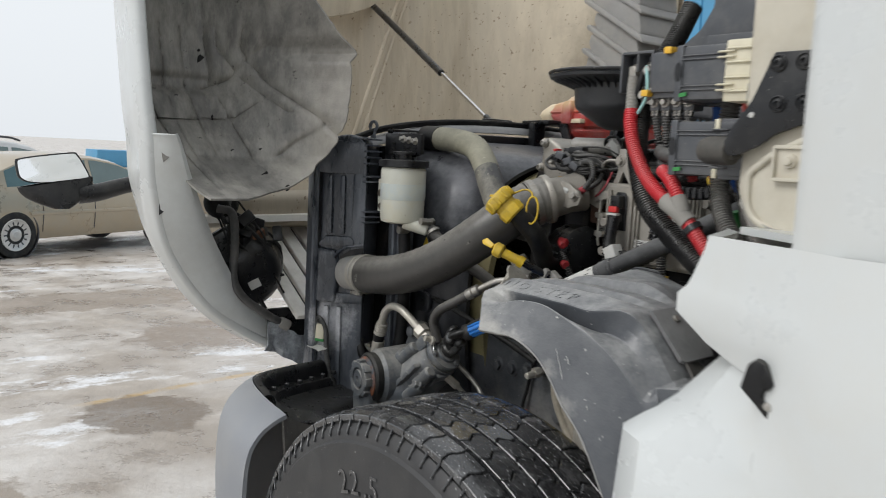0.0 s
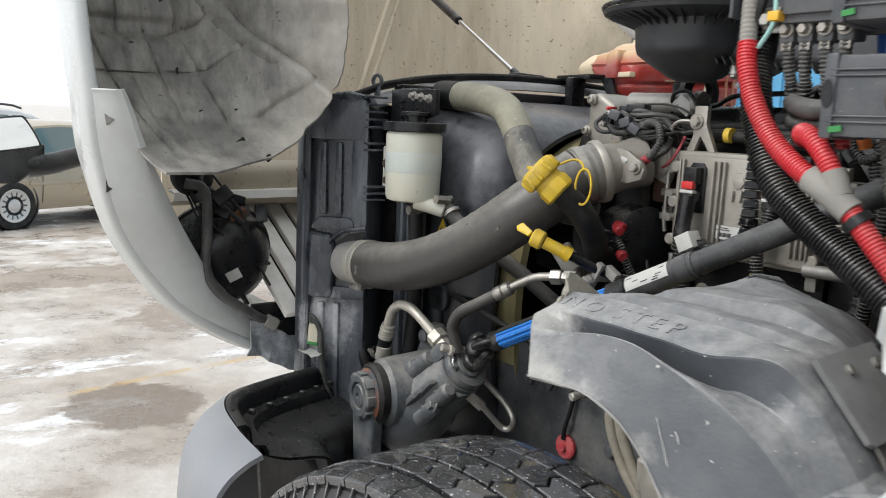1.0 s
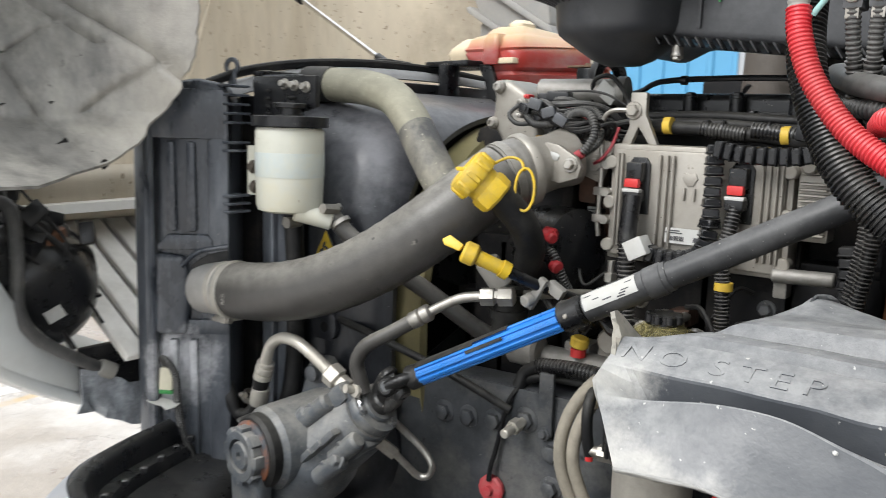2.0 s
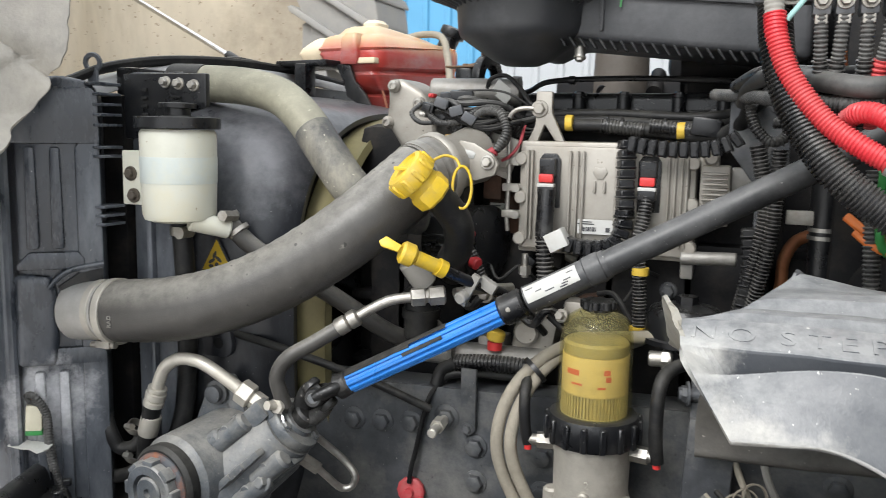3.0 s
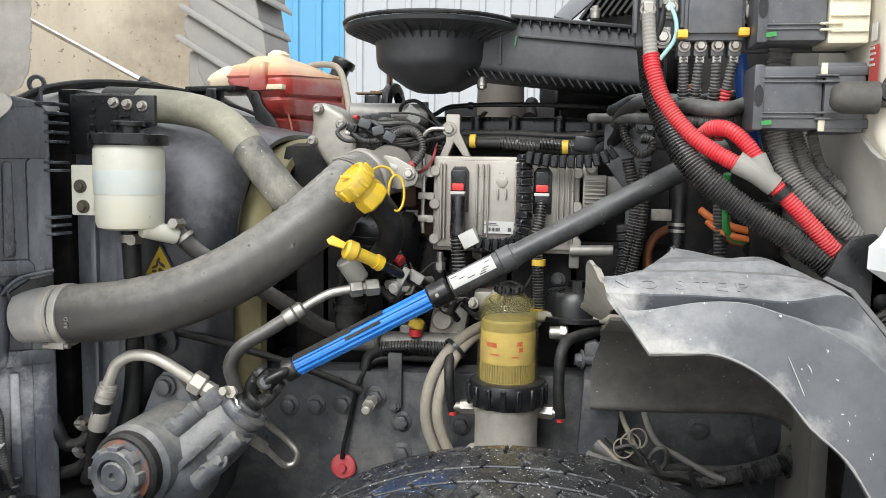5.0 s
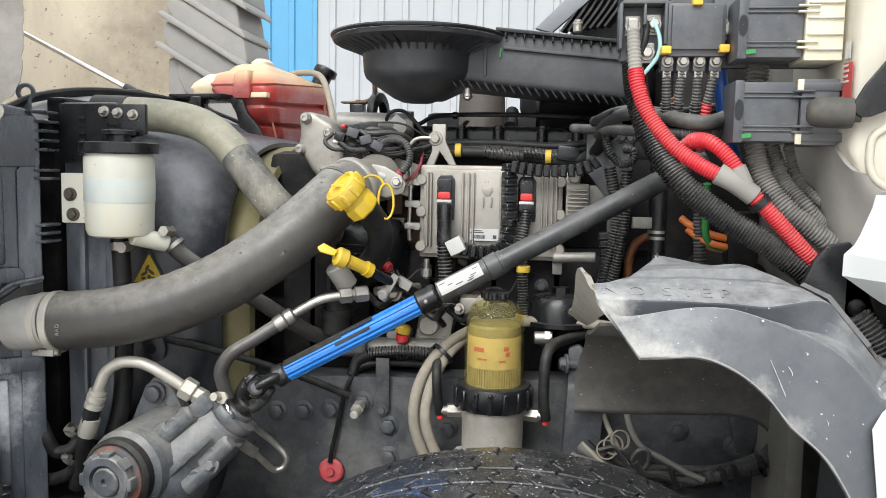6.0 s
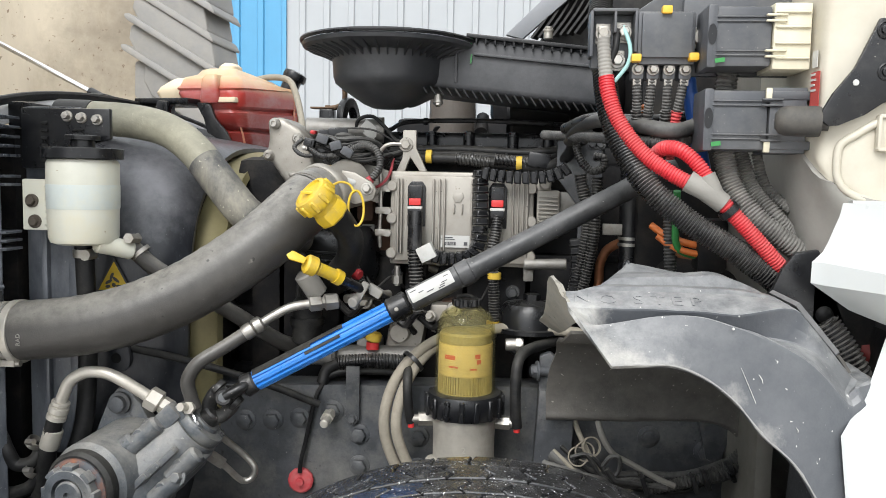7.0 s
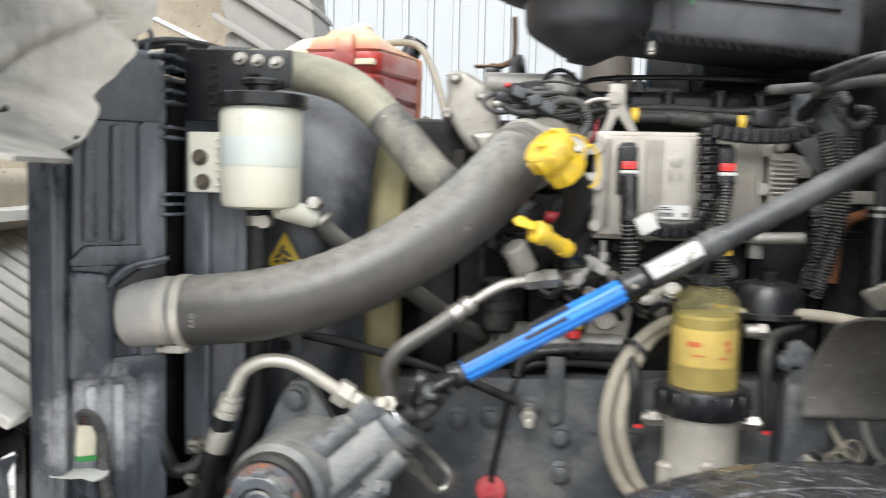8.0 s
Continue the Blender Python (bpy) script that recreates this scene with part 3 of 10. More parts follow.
sheet(bm, smooth_rows([[cowl_at(i, foot[i] + (2.5 - foot[i]) * f) for i in range(10)] for f in (0.0, 0.02, 0.06, 0.12, 0.25, 0.55, 1.0)], 4, 3), 0.012)
part("cowl", bm, cream_paint, cab, "cream painted cowl with grime")
bm = B()
sheet(bm, smooth_rows([[V(cowl_at(i, foot[i] + 0.004 + (1.29 - foot[i]) * f)) + V((0.004, 0.004, 0)) for i in range(10)] for f in (0.0, 0.3, 0.65, 1.0)], 4, 3), 0.010)
part("lower_cowl", bm, mat("lower_cowl_grey", (0.34, 0.33, 0.30), 0.5, var=0.08, scale=8, bump=0.08, dust=(0.20, 0.19, 0.165), amt=0.4), cab, "grey panel below the cream cowl")
# raised pad with its plug, step and pressings on the cowl
PAD = Matrix.Translation((-0.516, 1.138, 1.486)) @ Matrix(((1, 0, 0, 0), (0, 0, -1, 0), (0, 1, 0, 0), (0, 0, 0, 1)))
bm = B()
prism(bm, [(-0.020, -0.024), (0.07, -0.022), (0.07, 0.020), (-0.020, 0.021)], PAD @ Matrix.Translation((0, 0, -0.016)), 0.022, 0.004)
part("pressed_pad", bm, cream_paint, cab)
for u0, u1, z0, z1 in ((-0.022, 0.07, -0.026, -0.021), (-0.022, 0.07, 0.017, 0.022), (-0.024, -0.0195, -0.024, 0.020)):
    bm = B()
    prism(bm, [(u0, z0), (u1, z0), (u1, z1), (u0, z1)], PAD, 0.011, 0.0015)
    part("pad_rim", bm, cream_paint, cab)
bm = B()
lathe(bm, [(0.0, 0.011), (0.005, 0.010), (0.006, 0.008), (0.006, 0.006), (0.0095, 0.0055), (0.010, 0.003), (0.010, 0.0)], PAD @ Matrix.Translation((0.0, 0.001, 0.005)), 26)
part("pad_plug", bm, cream_paint, cab, "cream plug in the pressed pad")
bm = B()
sweep(bm, spline([(-0.50, 1.136, 1.515), (-0.544, 1.138, 1.494), (-0.563, 1.141, 1.481), (-0.578, 1.145, 1.470), (-0.582, 1.147, 1.455), (-0.580, 1.147, 1.425), (-0.565, 1.145, 1.405), (-0.53, 1.14, 1.392)], 5), [0.0055] * 36, 10)
part("pressed_step", bm, cream_paint, cab)

# firewall across the bay
bm = B()
box(bm, (-0.585, 2.2, 1.55), (0.03, 1.65, 1.9), bev=0.01)
part("firewall", bm, mat("firewall_grey", (0.22, 0.21, 0.185), 0.55, var=0.1, scale=10, bump=0.1, dust=(0.14, 0.13, 0.11), amt=0.5), cab, "grey olive firewall")
bm = B()
sheet(bm, smooth_rows([[(-0.60, 1.26, 1.50), (-0.60, 1.40, 1.50), (-0.60, 1.52, 1.50)], [(-0.585, 1.22, 1.40), (-0.60, 1.38, 1.40), (-0.60, 1.52, 1.40)], [(-0.545, 1.20, 1.29), (-0.57, 1.36, 1.28), (-0.59, 1.52, 1.27)], [(-0.50, 1.20, 1.12), (-0.52, 1.36, 1.1), (-0.55, 1.52, 1.1)]], 4, 4), 0.006)
part("lower_firewall_panel", bm, mat("panel_grey", (0.30, 0.29, 0.26), 0.5, var=0.08, scale=8, bump=0.08, dust=(0.18, 0.17, 0.15), amt=0.4), cab)

# white cab side above the ledge
bm = B()
rows = []
for z in (1.38, 1.44, 1.6, 1.9, 2.6):
    rows.append([(-0.415, 0.985, z), (-0.41, 0.962, z), (-0.39, 0.948, z), (-0.2, 0.935, z), (0.2, 0.93, z), (1.4, 0.93, z)])
sheet(bm, rows, 0.02, True)
part("cab_side", bm, white_paint, cab)

# white lower fairing with its ledge
bm = B()
edge = [(-0.574, 1.117, 1.389), (-0.578, 1.115, 1.372), (-0.587, 1.112, 1.350), (-0.593, 1.110, 1.335), (-0.601, 1.107, 1.320), (-0.614, 1.103, 1.309), (-0.615, 1.101, 1.297), (-0.571, 1.089, 1.267), (-0.526, 1.073, 1.236), (-0.570, 1.020, 1.165), (-0.614, 0.974, 1.122), (-0.607, 0.957, 1.037), (-0.602, 0.947, 0.897), (-0.592, 0.942, 0.597)]
rows = []
for x, y, z in edge:
    rows.append([(x, y, z), (x + 0.012, y - 0.016, z), (x + 0.05, min(y - 0.035, 1.0), z), (-0.40, 0.945 + 0.15 * max(0, z - 1.25), z), (-0.33, 0.915 + 0.15 * max(0, z - 1.25), z), (-0.2, 0.89 + 0.2 * max(0, z - 1.2), z), (0.2, 0.87 + 0.3 * max(0, z - 1.2), z), (1.4, 0.86 + 0.3 * max(0, z - 1.2), z)])
sheet(bm, rows, 0.014, True)
part("lower_fairing", bm, white_paint, cab, angle=30)
bm = B()
sheet(bm, [[(-0.570, 1.117, 1.386), (-0.45, 1.06, 1.386), (-0.3, 0.985, 1.386)], [(-0.562, 1.165, 1.385), (-0.44, 1.165, 1.385), (-0.3, 1.165, 1.385)]], 0.01)
part("ledge", bm, white_paint, cab)
bm = B()
box(bm, (-0.30, 1.36, 0.92), (0.44, 0.5, 0.62), (0, 0, 0), 0.02)
prism(bm, [(-0.60, 1.30), (-0.52, 1.33), (-0.50, 1.05), (-0.53, 0.98), (-0.60, 1.20)], xz(1.16), 0.02, 0.004)
part("floor_support", bm, dark_iron, cab, "black steel floor support")
bm = B()
tube(bm, [(-0.56, 1.19, 1.22), (-0.52, 1.17, 1.19), (-0.47, 1.15, 1.15)], 0.014, 12)
part("red_hose", bm, mat("dark_red_hose", (0.22, 0.035, 0.03), 0.5, var=0.15, bump=0.05), cab)
# pressed lip of the step recess and a fixing low on the fairing
bm = B()
sweep(bm, spline([(-0.405, 0.940, 1.10), (-0.417, 0.940, 1.14), (-0.413, 0.939, 1.164), (-0.391, 0.937, 1.184), (-0.367, 0.934, 1.200), (-0.33, 0.926, 1.210)], 6), [0.004] * 31, 10, True, 0.6)
part("step_lip", bm, white_paint, cab)
bm = B()
lathe(bm, [(0.0, 0.004), (0.006, 0.003), (0.008, 0.0), (0.0085, -0.004)], axis_m((-0.519, 0.945, 1.074), (0, -1, 0)), 18)
part("fixing", bm, steel, cab)

# plain walls that close the cab
bm = B()
box(bm, (0.42, 2.03, 2.62), (2.0, 2.2, 0.04), (0, 0, 0), 0.015)
part("roof", bm, white_paint, cab)
bm = B()
box(bm, (1.41, 2.03, 1.66), (0.03, 2.2, 1.90), (0, 0, 0), 0.01)
part("rear_wall", bm, white_paint, cab)
bm = B()
box(bm, (0.42, 3.12, 1.66), (1.96, 0.03, 1.90), (0, 0, 0), 0.01)
part("far_side", bm, white_paint, cab)

# rubber hood latch on the fairing
latch = thing("hood_latch", (-0.43, 0.955, 1.17), "black rubber hood latch strap on the white fairing", "latch")
lm = Matrix.Translation((-0.410, 0.945, 1.228)) @ (Matrix(((0.97, 0.0, 0.24), (0.24, 0.0, -0.97), (0.0, 1.0, 0.0))).to_4x4())
bm = B()
prism(bm, [(-0.022, 0.033), (-0.013, 0.040), (0.0, 0.034), (0.002, 0.012), (-0.004, -0.002), (0.016, -0.022), (0.031, -0.030), (0.019, -0.041), (-0.007, -0.015), (-0.029, 0.005)], lm, 0.016, 0.004)
part("strap", bm, rubber, latch)
bm = B()
prism(bm, [(-0.002, 0.036), (0.010, 0.015), (0.001, 0.006), (-0.004, 0.020)], lm, 0.022, 0.003)
part("grip", bm, rubber, latch)
bm = B()
rod(bm, lm @ V((0.004, -0.010, 0.0)), lm @ V((0.004, -0.010, 0.020)), 0.005, seg=14, chamfer=0.002)
part("pin", bm, steel, latch)

# black hood rest bracket with its rubber buffer
rest = thing("hood_rest_bracket", (-0.5, 1.03, 1.56), "black steel bracket with rubber hood buffer on the cowl", "bracket")
REST = Matrix.Translation((-0.573, 1.128, 1.547)) @ Matrix(((1, 0, 0, 0), (0, 0, -1, 0), (0, 1, 0, 0), (0, 0, 0, 1)))
bm = B()
prism(bm, [(-0.038, -0.050), (-0.030, -0.056), (-0.018, -0.055), (0.014, -0.041), (0.035, -0.026), (0.088, -0.007), (0.130, 0.004), (0.130, 0.082), (0.026, 0.082), (-0.002, 0.019), (-0.027, -0.014), (-0.039, -0.036)], REST @ Matrix.Translation((0, 0, -0.004)), 0.008, 0.002)
part("plate", bm, black_plastic, rest, "black bracket plate")
for u, v in ((0.033, 0.067), (0.069, 0.068), (0.037, 0.014), (0.074, 0.015)):
    bm = B()
    lathe(bm, [(0.0115, 0.0), (0.0115, 0.003), (0.010, 0.004), (0.0085, 0.002), (0.0065, 0.002), (0.006, 0.005), (0.004, 0.0055), (0.003, 0.002), (0.0, 0.002)], REST @ Matrix.Translation((u, v, 0.003)), 22)
    part("bolt", bm, black_plastic, rest)
bm = B()
lathe(bm, [(0.0, 0.0012), (0.0035, 0.001), (0.0042, 0.0)], REST @ Matrix.Translation((0, 0, 0.0042)), 14)
part("hole_rim", bm, label_white, rest)
bm = B()
lathe(bm, [(0.0, 0), (0.011, 0.001), (0.017, 0.006), (0.0200, 0.015), (0.0205, 0.050), (0.0195, 0.056), (0.0185, 0.0565), (0.012, 0.058), (0.012, 0.066)], axis_m((-0.664, 1.150, 1.499), (1, -0.16, -0.02)), 24)
part("buffer", bm, mat("buffer_rubber", (0.035, 0.034, 0.032), 0.6, var=0.15, bump=0.15, dust=(0.2, 0.18, 0.15), amt=0.5), rest, "dusty grey rubber buffer")

# oil sticker on the cowl, drawn as plain shapes
st = thing("service_sticker", (-0.606, 1.165, 1.52), "red and white service sticker on the cowl", "sticker")


def sticker_piece(u0, u1, z0, z1, off, material, name):
    bm = B()
    a = V((-0.607, 1.183, 0))
    t = V((0.13, -0.99, 0))
    n = V((-0.99, -0.13, 0))
    sheet(bm, [[a + t * u0 + n * off + V((0, 0, z)), a + t * u1 + n * off + V((0, 0, z))] for z in (z0, z1)], 0.0008)
    part(name, bm, material, st)


sticker_piece(0.002, 0.026, 1.500, 1.566, 0.003, mat("faded_red_print", (0.46, 0.07, 0.06), 0.5, var=0.1, bump=0.02), "red_field")
sticker_piece(0.003, 0.017, 1.572, 1.594, 0.003, label_white, "white_field")
for k in range(4):
    sticker_piece(0.003, 0.018 - 0.003 * (k % 2), 1.54 + 0.007 * k, 1.543 + 0.007 * k, 0.0042, label_white, "print_bar")


# ---- tilted hood ----
hood = thing("tilted_hood", (-2.3, 2.0, 0.85), "white truck hood tilted forward, beige underside towards the engine", "truck hood")
# arch edge from the top down to the tip beside the bumper
ARCH = [(-2.10, 0.744, 2.454), (-2.05, 0.752, 2.098), (-2.01, 0.762, 1.814), (-1.985, 0.772, 1.592), (-1.985, 0.787, 1.471), (-2.035, 0.815, 1.341), (-2.10, 0.882, 1.172), (-2.15, 1.023, 0.995), (-2.19, 1.217, 0.866), (-2.19, 1.369, 0.822)]
bm = B()
rows = []
for i, (x, y, z) in enumerate(ARCH):
    f = max(0.0, 1.3 - z)
    rows.append([(x - 0.75 + 0.6 * f, y + 0.22 + 0.2 * f, z - 0.05 * f), (x - 0.35 + 0.25 * f, y + 0.06 + 0.1 * f, z - 0.03 * f), (x - 0.10, y + 0.005, z - 0.01), (x - 0.03, y - 0.002, z), (x, y + 0.004, z), (x + 0.004, y + 0.022, z + 0.012 * (z < 1.2)), (x - 0.006, y + 0.03, z + 0.016 * (z < 1.2))])
sheet(bm, smooth_rows(rows, 5, 3), 0.006)
part("fender_shell", bm, white_paint, hood, "white outer fender skin")

# grey return flange between arch edge and wheel liner
INNER = [(-1.937, 0.842, 1.490), (-1.945, 0.857, 1.462), (-1.99, 0.91, 1.353), (-2.07, 1.004, 1.195), (-2.15, 1.119, 1.048), (-2.23, 1.278, 0.917)]
OUTER = [(-1.965, 0.797, 1.491), (-1.975, 0.804, 1.471), (-2.025, 0.831, 1.346), (-2.095, 0.899, 1.178), (-2.15, 1.040, 1.006), (-2.20, 1.229, 0.876)]
bm = B()
rows = []
for (a, b) in zip(OUTER, INNER):
    a, b = V(a), V(b)
    rows.append([a, a.lerp(b, 0.33) + V((0.012, 0, 0)), a.lerp(b, 0.7) + V((0.014, 0, 0)), b, b + V((-0.05, 0.012, 0.0))])
sheet(bm, smooth_rows(rows, 6, 2), 0.005, True)
part("arch_flange", bm, flange_grey, hood, "pale grey return flange of the arch")
bm = B()
prism(bm, [(-0.010, 0.014), (0.009, 0.0), (-0.010, -0.015)], Matrix.Translation((-2.045, 0.851, 1.298)) @ Matrix(((0.3, 0, 0.95), (0.95, 0, -0.3), (0, 1, 0))).to_4x4(), 0.006, 0)
part("arrow_notch", bm, black_plastic, hood)
# Dark wedge stands in for the shadow in the flange notch.
bm = B()
prism(bm, [(-0.016, 0.010), (0.016, 0.006), (0.016, -0.006), (-0.010, -0.026)], Matrix.Translation((-1.968, 0.834, 1.447)) @ Matrix(((0.5, 0, 0.86), (0.86, 0, -0.5), (0, 1, 0))).to_4x4(), 0.010, 0.002)
part("notch_shade", bm, liner_grey, hood)

# wheel liner: a barrel vault lying forward, its inner side turned back towards the engine
def table(rows, v):
    """Linear reading of a short table."""
    for (a, fa), (b, fb) in zip(rows, rows[1:]):
        if v <= b:
            return fa + (fb - fa) * max(0.0, (v - a) / (b - a))
    return rows[-1][1]


EDGE_Y = [(1.336, 0.99), (1.345, 1.06), (1.362, 1.140), (1.397, 1.212), (1.448, 1.268), (1.488, 1.284), (1.55, 1.296), (1.66, 1.308), (1.705, 1.302), (1.715, 1.312), (1.732, 1.327), (1.75, 1.319), (1.781, 1.281), (1.9, 1.20), (2.4, 1.16)]
EDGE_X = [(1.336, -1.90), (1.362, -1.913), (1.397, -1.933), (1.448, -1.938), (1.488, -1.914), (1.55, -1.888), (1.70, -1.885), (1.8, -1.92), (2.0, -2.0), (2.4, -2.05)]
CREASES = [
    ([(1.135, 1.80), (1.135, 1.756), (1.150, 1.698), (1.193, 1.63), (1.26, 1.555), (1.30, 1.494)], 0.020, 0.006),
    ([(1.08, 1.80), (1.08, 1.753), (1.115, 1.68), (1.171, 1.606), (1.207, 1.565)], 0.013, 0.005),
    ([(1.037, 1.619), (1.096, 1.649), (1.182, 1.757)], 0.013, 0.007),
    ([(0.83, 1.527), (0.95, 1.532), (1.045, 1.535), (1.098, 1.545), (1.178, 1.612)], 0.013, 0.005),
    ([(0.856, 1.80), (0.856, 1.733), (0.865, 1.612), (0.895, 1.514), (0.952, 1.369)], 0.016, 0.005),
    ([(1.054, 1.80), (1.054, 1.759), (1.063, 1.625), (1.089, 1.513), (1.118, 1.398)], 0.013, 0.004),
    ([(0.925, 1.80), (0.93, 1.60), (0.95, 1.45), (0.97, 1.40)], 0.007, 0.004),
    ([(0.985, 1.80), (0.99, 1.62), (1.01, 1.48), (1.02, 1.42)], 0.007, 0.004),
]


def to_line(y, z, pts):
    best = 9.0
    for (a, b), (c, d) in zip(pts, pts[1:]):
        t = ((y - a) * (c - a) + (z - b) * (d - b)) / ((c - a) ** 2 + (d - b) ** 2)
        t = min(1.0, max(0.0, t))
        best = min(best, math.hypot(y - a - t * (c - a), z - b - t * (d - b)))
    return best


def soft(v, a, w):
    return 1 / (1 + math.exp(max(-60.0, min(60.0, -(v - a) / w))))


def liner_x(y, z):
    c, r = (-1.76, 1.865), 0.535
    x = c[0] - math.sqrt(max(r * r - min(abs(z - c[1]), r) ** 2, 0.0004))
    top = table(EDGE_Y, z)
    k = min(1.0, max(0.0, (y - 1.03) / max(top - 1.03, 0.02))) if top > 1.05 else 0.0
    x += (table(EDGE_X, z) - x) * k ** 1.6
    # recessed bands across the vault, fading towards the engine side
    fade = soft(-y, -(1.06 + 0.5 * max(0.0, z - 1.44)), 0.02)
    x -= 0.020 * (soft(z, 1.612, 0.004) - soft(z, 1.660, 0.004)) * fade
    x -= 0.020 * (soft(z, 1.418, 0.004) - soft(z, 1.444 + 0.9 * max(0.0, y - 1.16), 0.004)) * soft(y, 0.945, 0.006) * soft(-y, -1.27, 0.01)
    x -= 0.012 * soft(-y, -1.056, 0.003) * soft(z, 1.46, 0.01)
    for pts, depth, w in CREASES:
        x -= depth * math.exp(-(to_line(y, z, pts) / w) ** 2)
    return x + 0.0030 * noise.noise(V((0, y * 11, z * 11))) + 0.0014 * noise.noise(V((4, y * 40, z * 40)))


bm = B()
rows = []
for z in [1.336 + 0.0065 * i for i in range(75)] + [1.85 + 0.03 * i for i in range(20)]:
    ymax = table(EDGE_Y, z) + 0.0022 * noise.noise(V((7, 0, z * 60)))
    ymin = 0.828 + 0.06 * max(0, 1.55 - z) / 0.2
    rows.append([(liner_x(y, z), y, z) for y in (ymin + (ymax - ymin) * j / 76 for j in range(77))])
sheet(bm, rows, 0.005)
part("wheel_liner", bm, liner_grey, hood, "scuffed grey plastic wheel liner with streaks", angle=50)
for y, z, w, h, tw in ((1.039, 1.708, 0.030, 0.035, 20), (1.035, 1.735, 0.012, 0.012, 0), (1.041, 1.545, 0.010, 0.016, 5), (1.104, 1.394, 0.030, 0.018, 35), (1.137, 1.366, 0.018, 0.022, -20), (1.06, 1.455, 0.014, 0.010, 0), (1.13, 1.462, 0.020, 0.008, -8), (0.95, 1.60, 0.02, 0.006, 4)):
    bm = B()
    rng_s = random.Random(int(z * 1000))
    prism(bm, [(0.5 * w * math.cos(a) * rng_s.uniform(0.6, 1.1), 0.5 * h * math.sin(a) * rng_s.uniform(0.6, 1.1)) for a in (k * math.tau / 9 for k in range(9))], Matrix.Translation((liner_x(y, z) + 0.0035, y, z)) @ Matrix(((0, 0, 1), (1, 0, 0), (0, 1, 0))).to_4x4() @ Matrix.Rotation(radians(tw), 4, "Z"), 0.0025, 0)
    part("tar_splash", bm, rubber, hood, "dried black splash")

# underside: crown panel and far side wall
def under_x(y, z):
    x = -3.12 - 0.12 * (z - 1.1)
    k = max(0.0, (y - 2.75) / 0.45)
    return x + (0.78 + 0.12 * max(0, z - 1.6)) * min(k, 1.05) ** 2.2


bm = B()
rows = []
for i in range(30):
    z = 1.0 + i * 0.058
    rows.append([(under_x(y, z) + 0.012 * math.exp(-((y - 2.28 - 0.42 * (z - 1.5)) / 0.014) ** 2) + 0.009 * math.exp(-((y - 2.55 - 0.35 * (z - 1.5)) / 0.02) ** 2) + 0.02 * math.exp(-((z - 1.98 - 0.05 * y) / 0.02) ** 2) * (y < 2.2), y, z) for y in (1.32 + 0.0245 * j for j in range(80))])
sheet(bm, rows, 0.008)
part("underside", bm, beige_hood, hood, "dirty beige hood underside with drip stains and shade painted near the duct", angle=60)
bm = B()
sheet(bm, smooth_rows([[(-2.42, 1.12, 1.33), (-2.42, 1.3, 1.325), (-2.44, 1.7, 1.33), (-2.5, 2.9, 1.36)], [(-2.40, 1.12, 1.30), (-2.40, 1.3, 1.295), (-2.42, 1.7, 1.30), (-2.48, 2.9, 1.33)], [(-2.43, 1.12, 1.225), (-2.43, 1.3, 1.22), (-2.44, 1.7, 1.22), (-2.5, 2.9, 1.25)], [(-2.55, 1.12, 1.20), (-2.55, 1.3, 1.20), (-2.55, 1.7, 1.2), (-2.6, 2.9, 1.22)]], 3, 4), 0.006, True)
part("cross_beam", bm, beige_hood, hood)

# Unseen far side, added so the underside gets less sky.
bm = B()
sheet(bm, smooth_rows([[(-3.0, 3.22, z), (-2.75, 3.30, z), (-2.5, 3.34, z), (-2.32, 3.33, z)] for z in (0.95, 1.3, 1.7, 2.2, 2.75)], 2, 3), 0.008)
part("added_far_fender", bm, beige_hood, hood, "added far fender shell, there to shade the underside")
for a, b in (((1.66, 2.75), (1.50, 1.0)), ((1.80, 2.75), (1.70, 1.0))):
    bm = B()
    sweep(bm, [V((under_x(y, z) + 0.006, y, z)) for y, z in ((2.10 + 0.42 * (zz - 1.5) + 0.3 * (a[0] - 1.66), zz) for zz in (2.7, 2.4, 2.1, 1.8, 1.5, 1.2))], [0.011] * 6, 8)
    part("stiffener", bm, beige_hood, hood)
bm = B()
sheet(bm, smooth_rows([[(-3.06, 1.32, 2.02), (-3.06, 1.7, 2.00), (-3.08, 2.1, 2.10), (-3.1, 2.4, 2.35)], [(-3.02, 1.32, 2.06), (-3.02, 1.7, 2.05), (-3.05, 2.1, 2.14), (-3.08, 2.4, 2.38)], [(-3.03, 1.32, 2.6), (-3.03, 1.7, 2.6), (-3.06, 2.1, 2.6), (-3.09, 2.4, 2.6)]], 3, 4), 0.010)
part("inner_flap", bm, beige_hood, hood, "overlapping beige inner panel")

bm = B()
sheet(bm, [[(-2.425, 1.10, 1.252), (-2.425, 2.9, 1.272)], [(-2.385, 1.10, 1.246), (-2.385, 2.9, 1.266)], [(-2.38, 1.10, 1.226), (-2.38, 2.9, 1.246)]], 0.006)
part("beam_flange", bm, grille_cream, hood, "pale flange under the cross beam")

# radiator grille seen from behind: sloping bars
g0, g1 = V((-2.54, 0, 1.223)), V((-2.10, 0, 0.967))
bm = B()
sheet(bm, [[(g.x - 0.015, 1.34, g.z - 0.03), (g.x - 0.015, 2.95, g.z - 0.03)] for g in (g0, g1)], 0.004)
part("grille_backing", bm, black_plastic, hood)
# Added black sheet; hides bright ground that showed under the grille.
bm = B()
box(bm, (-2.18, 2.185, 0.80), (0.02, 1.53, 0.37), (0, 0, 0), 0.006)
box(bm, (-2.18, 1.33, 0.935), (0.018, 0.22, 0.10), (0, 0, 0), 0.006)
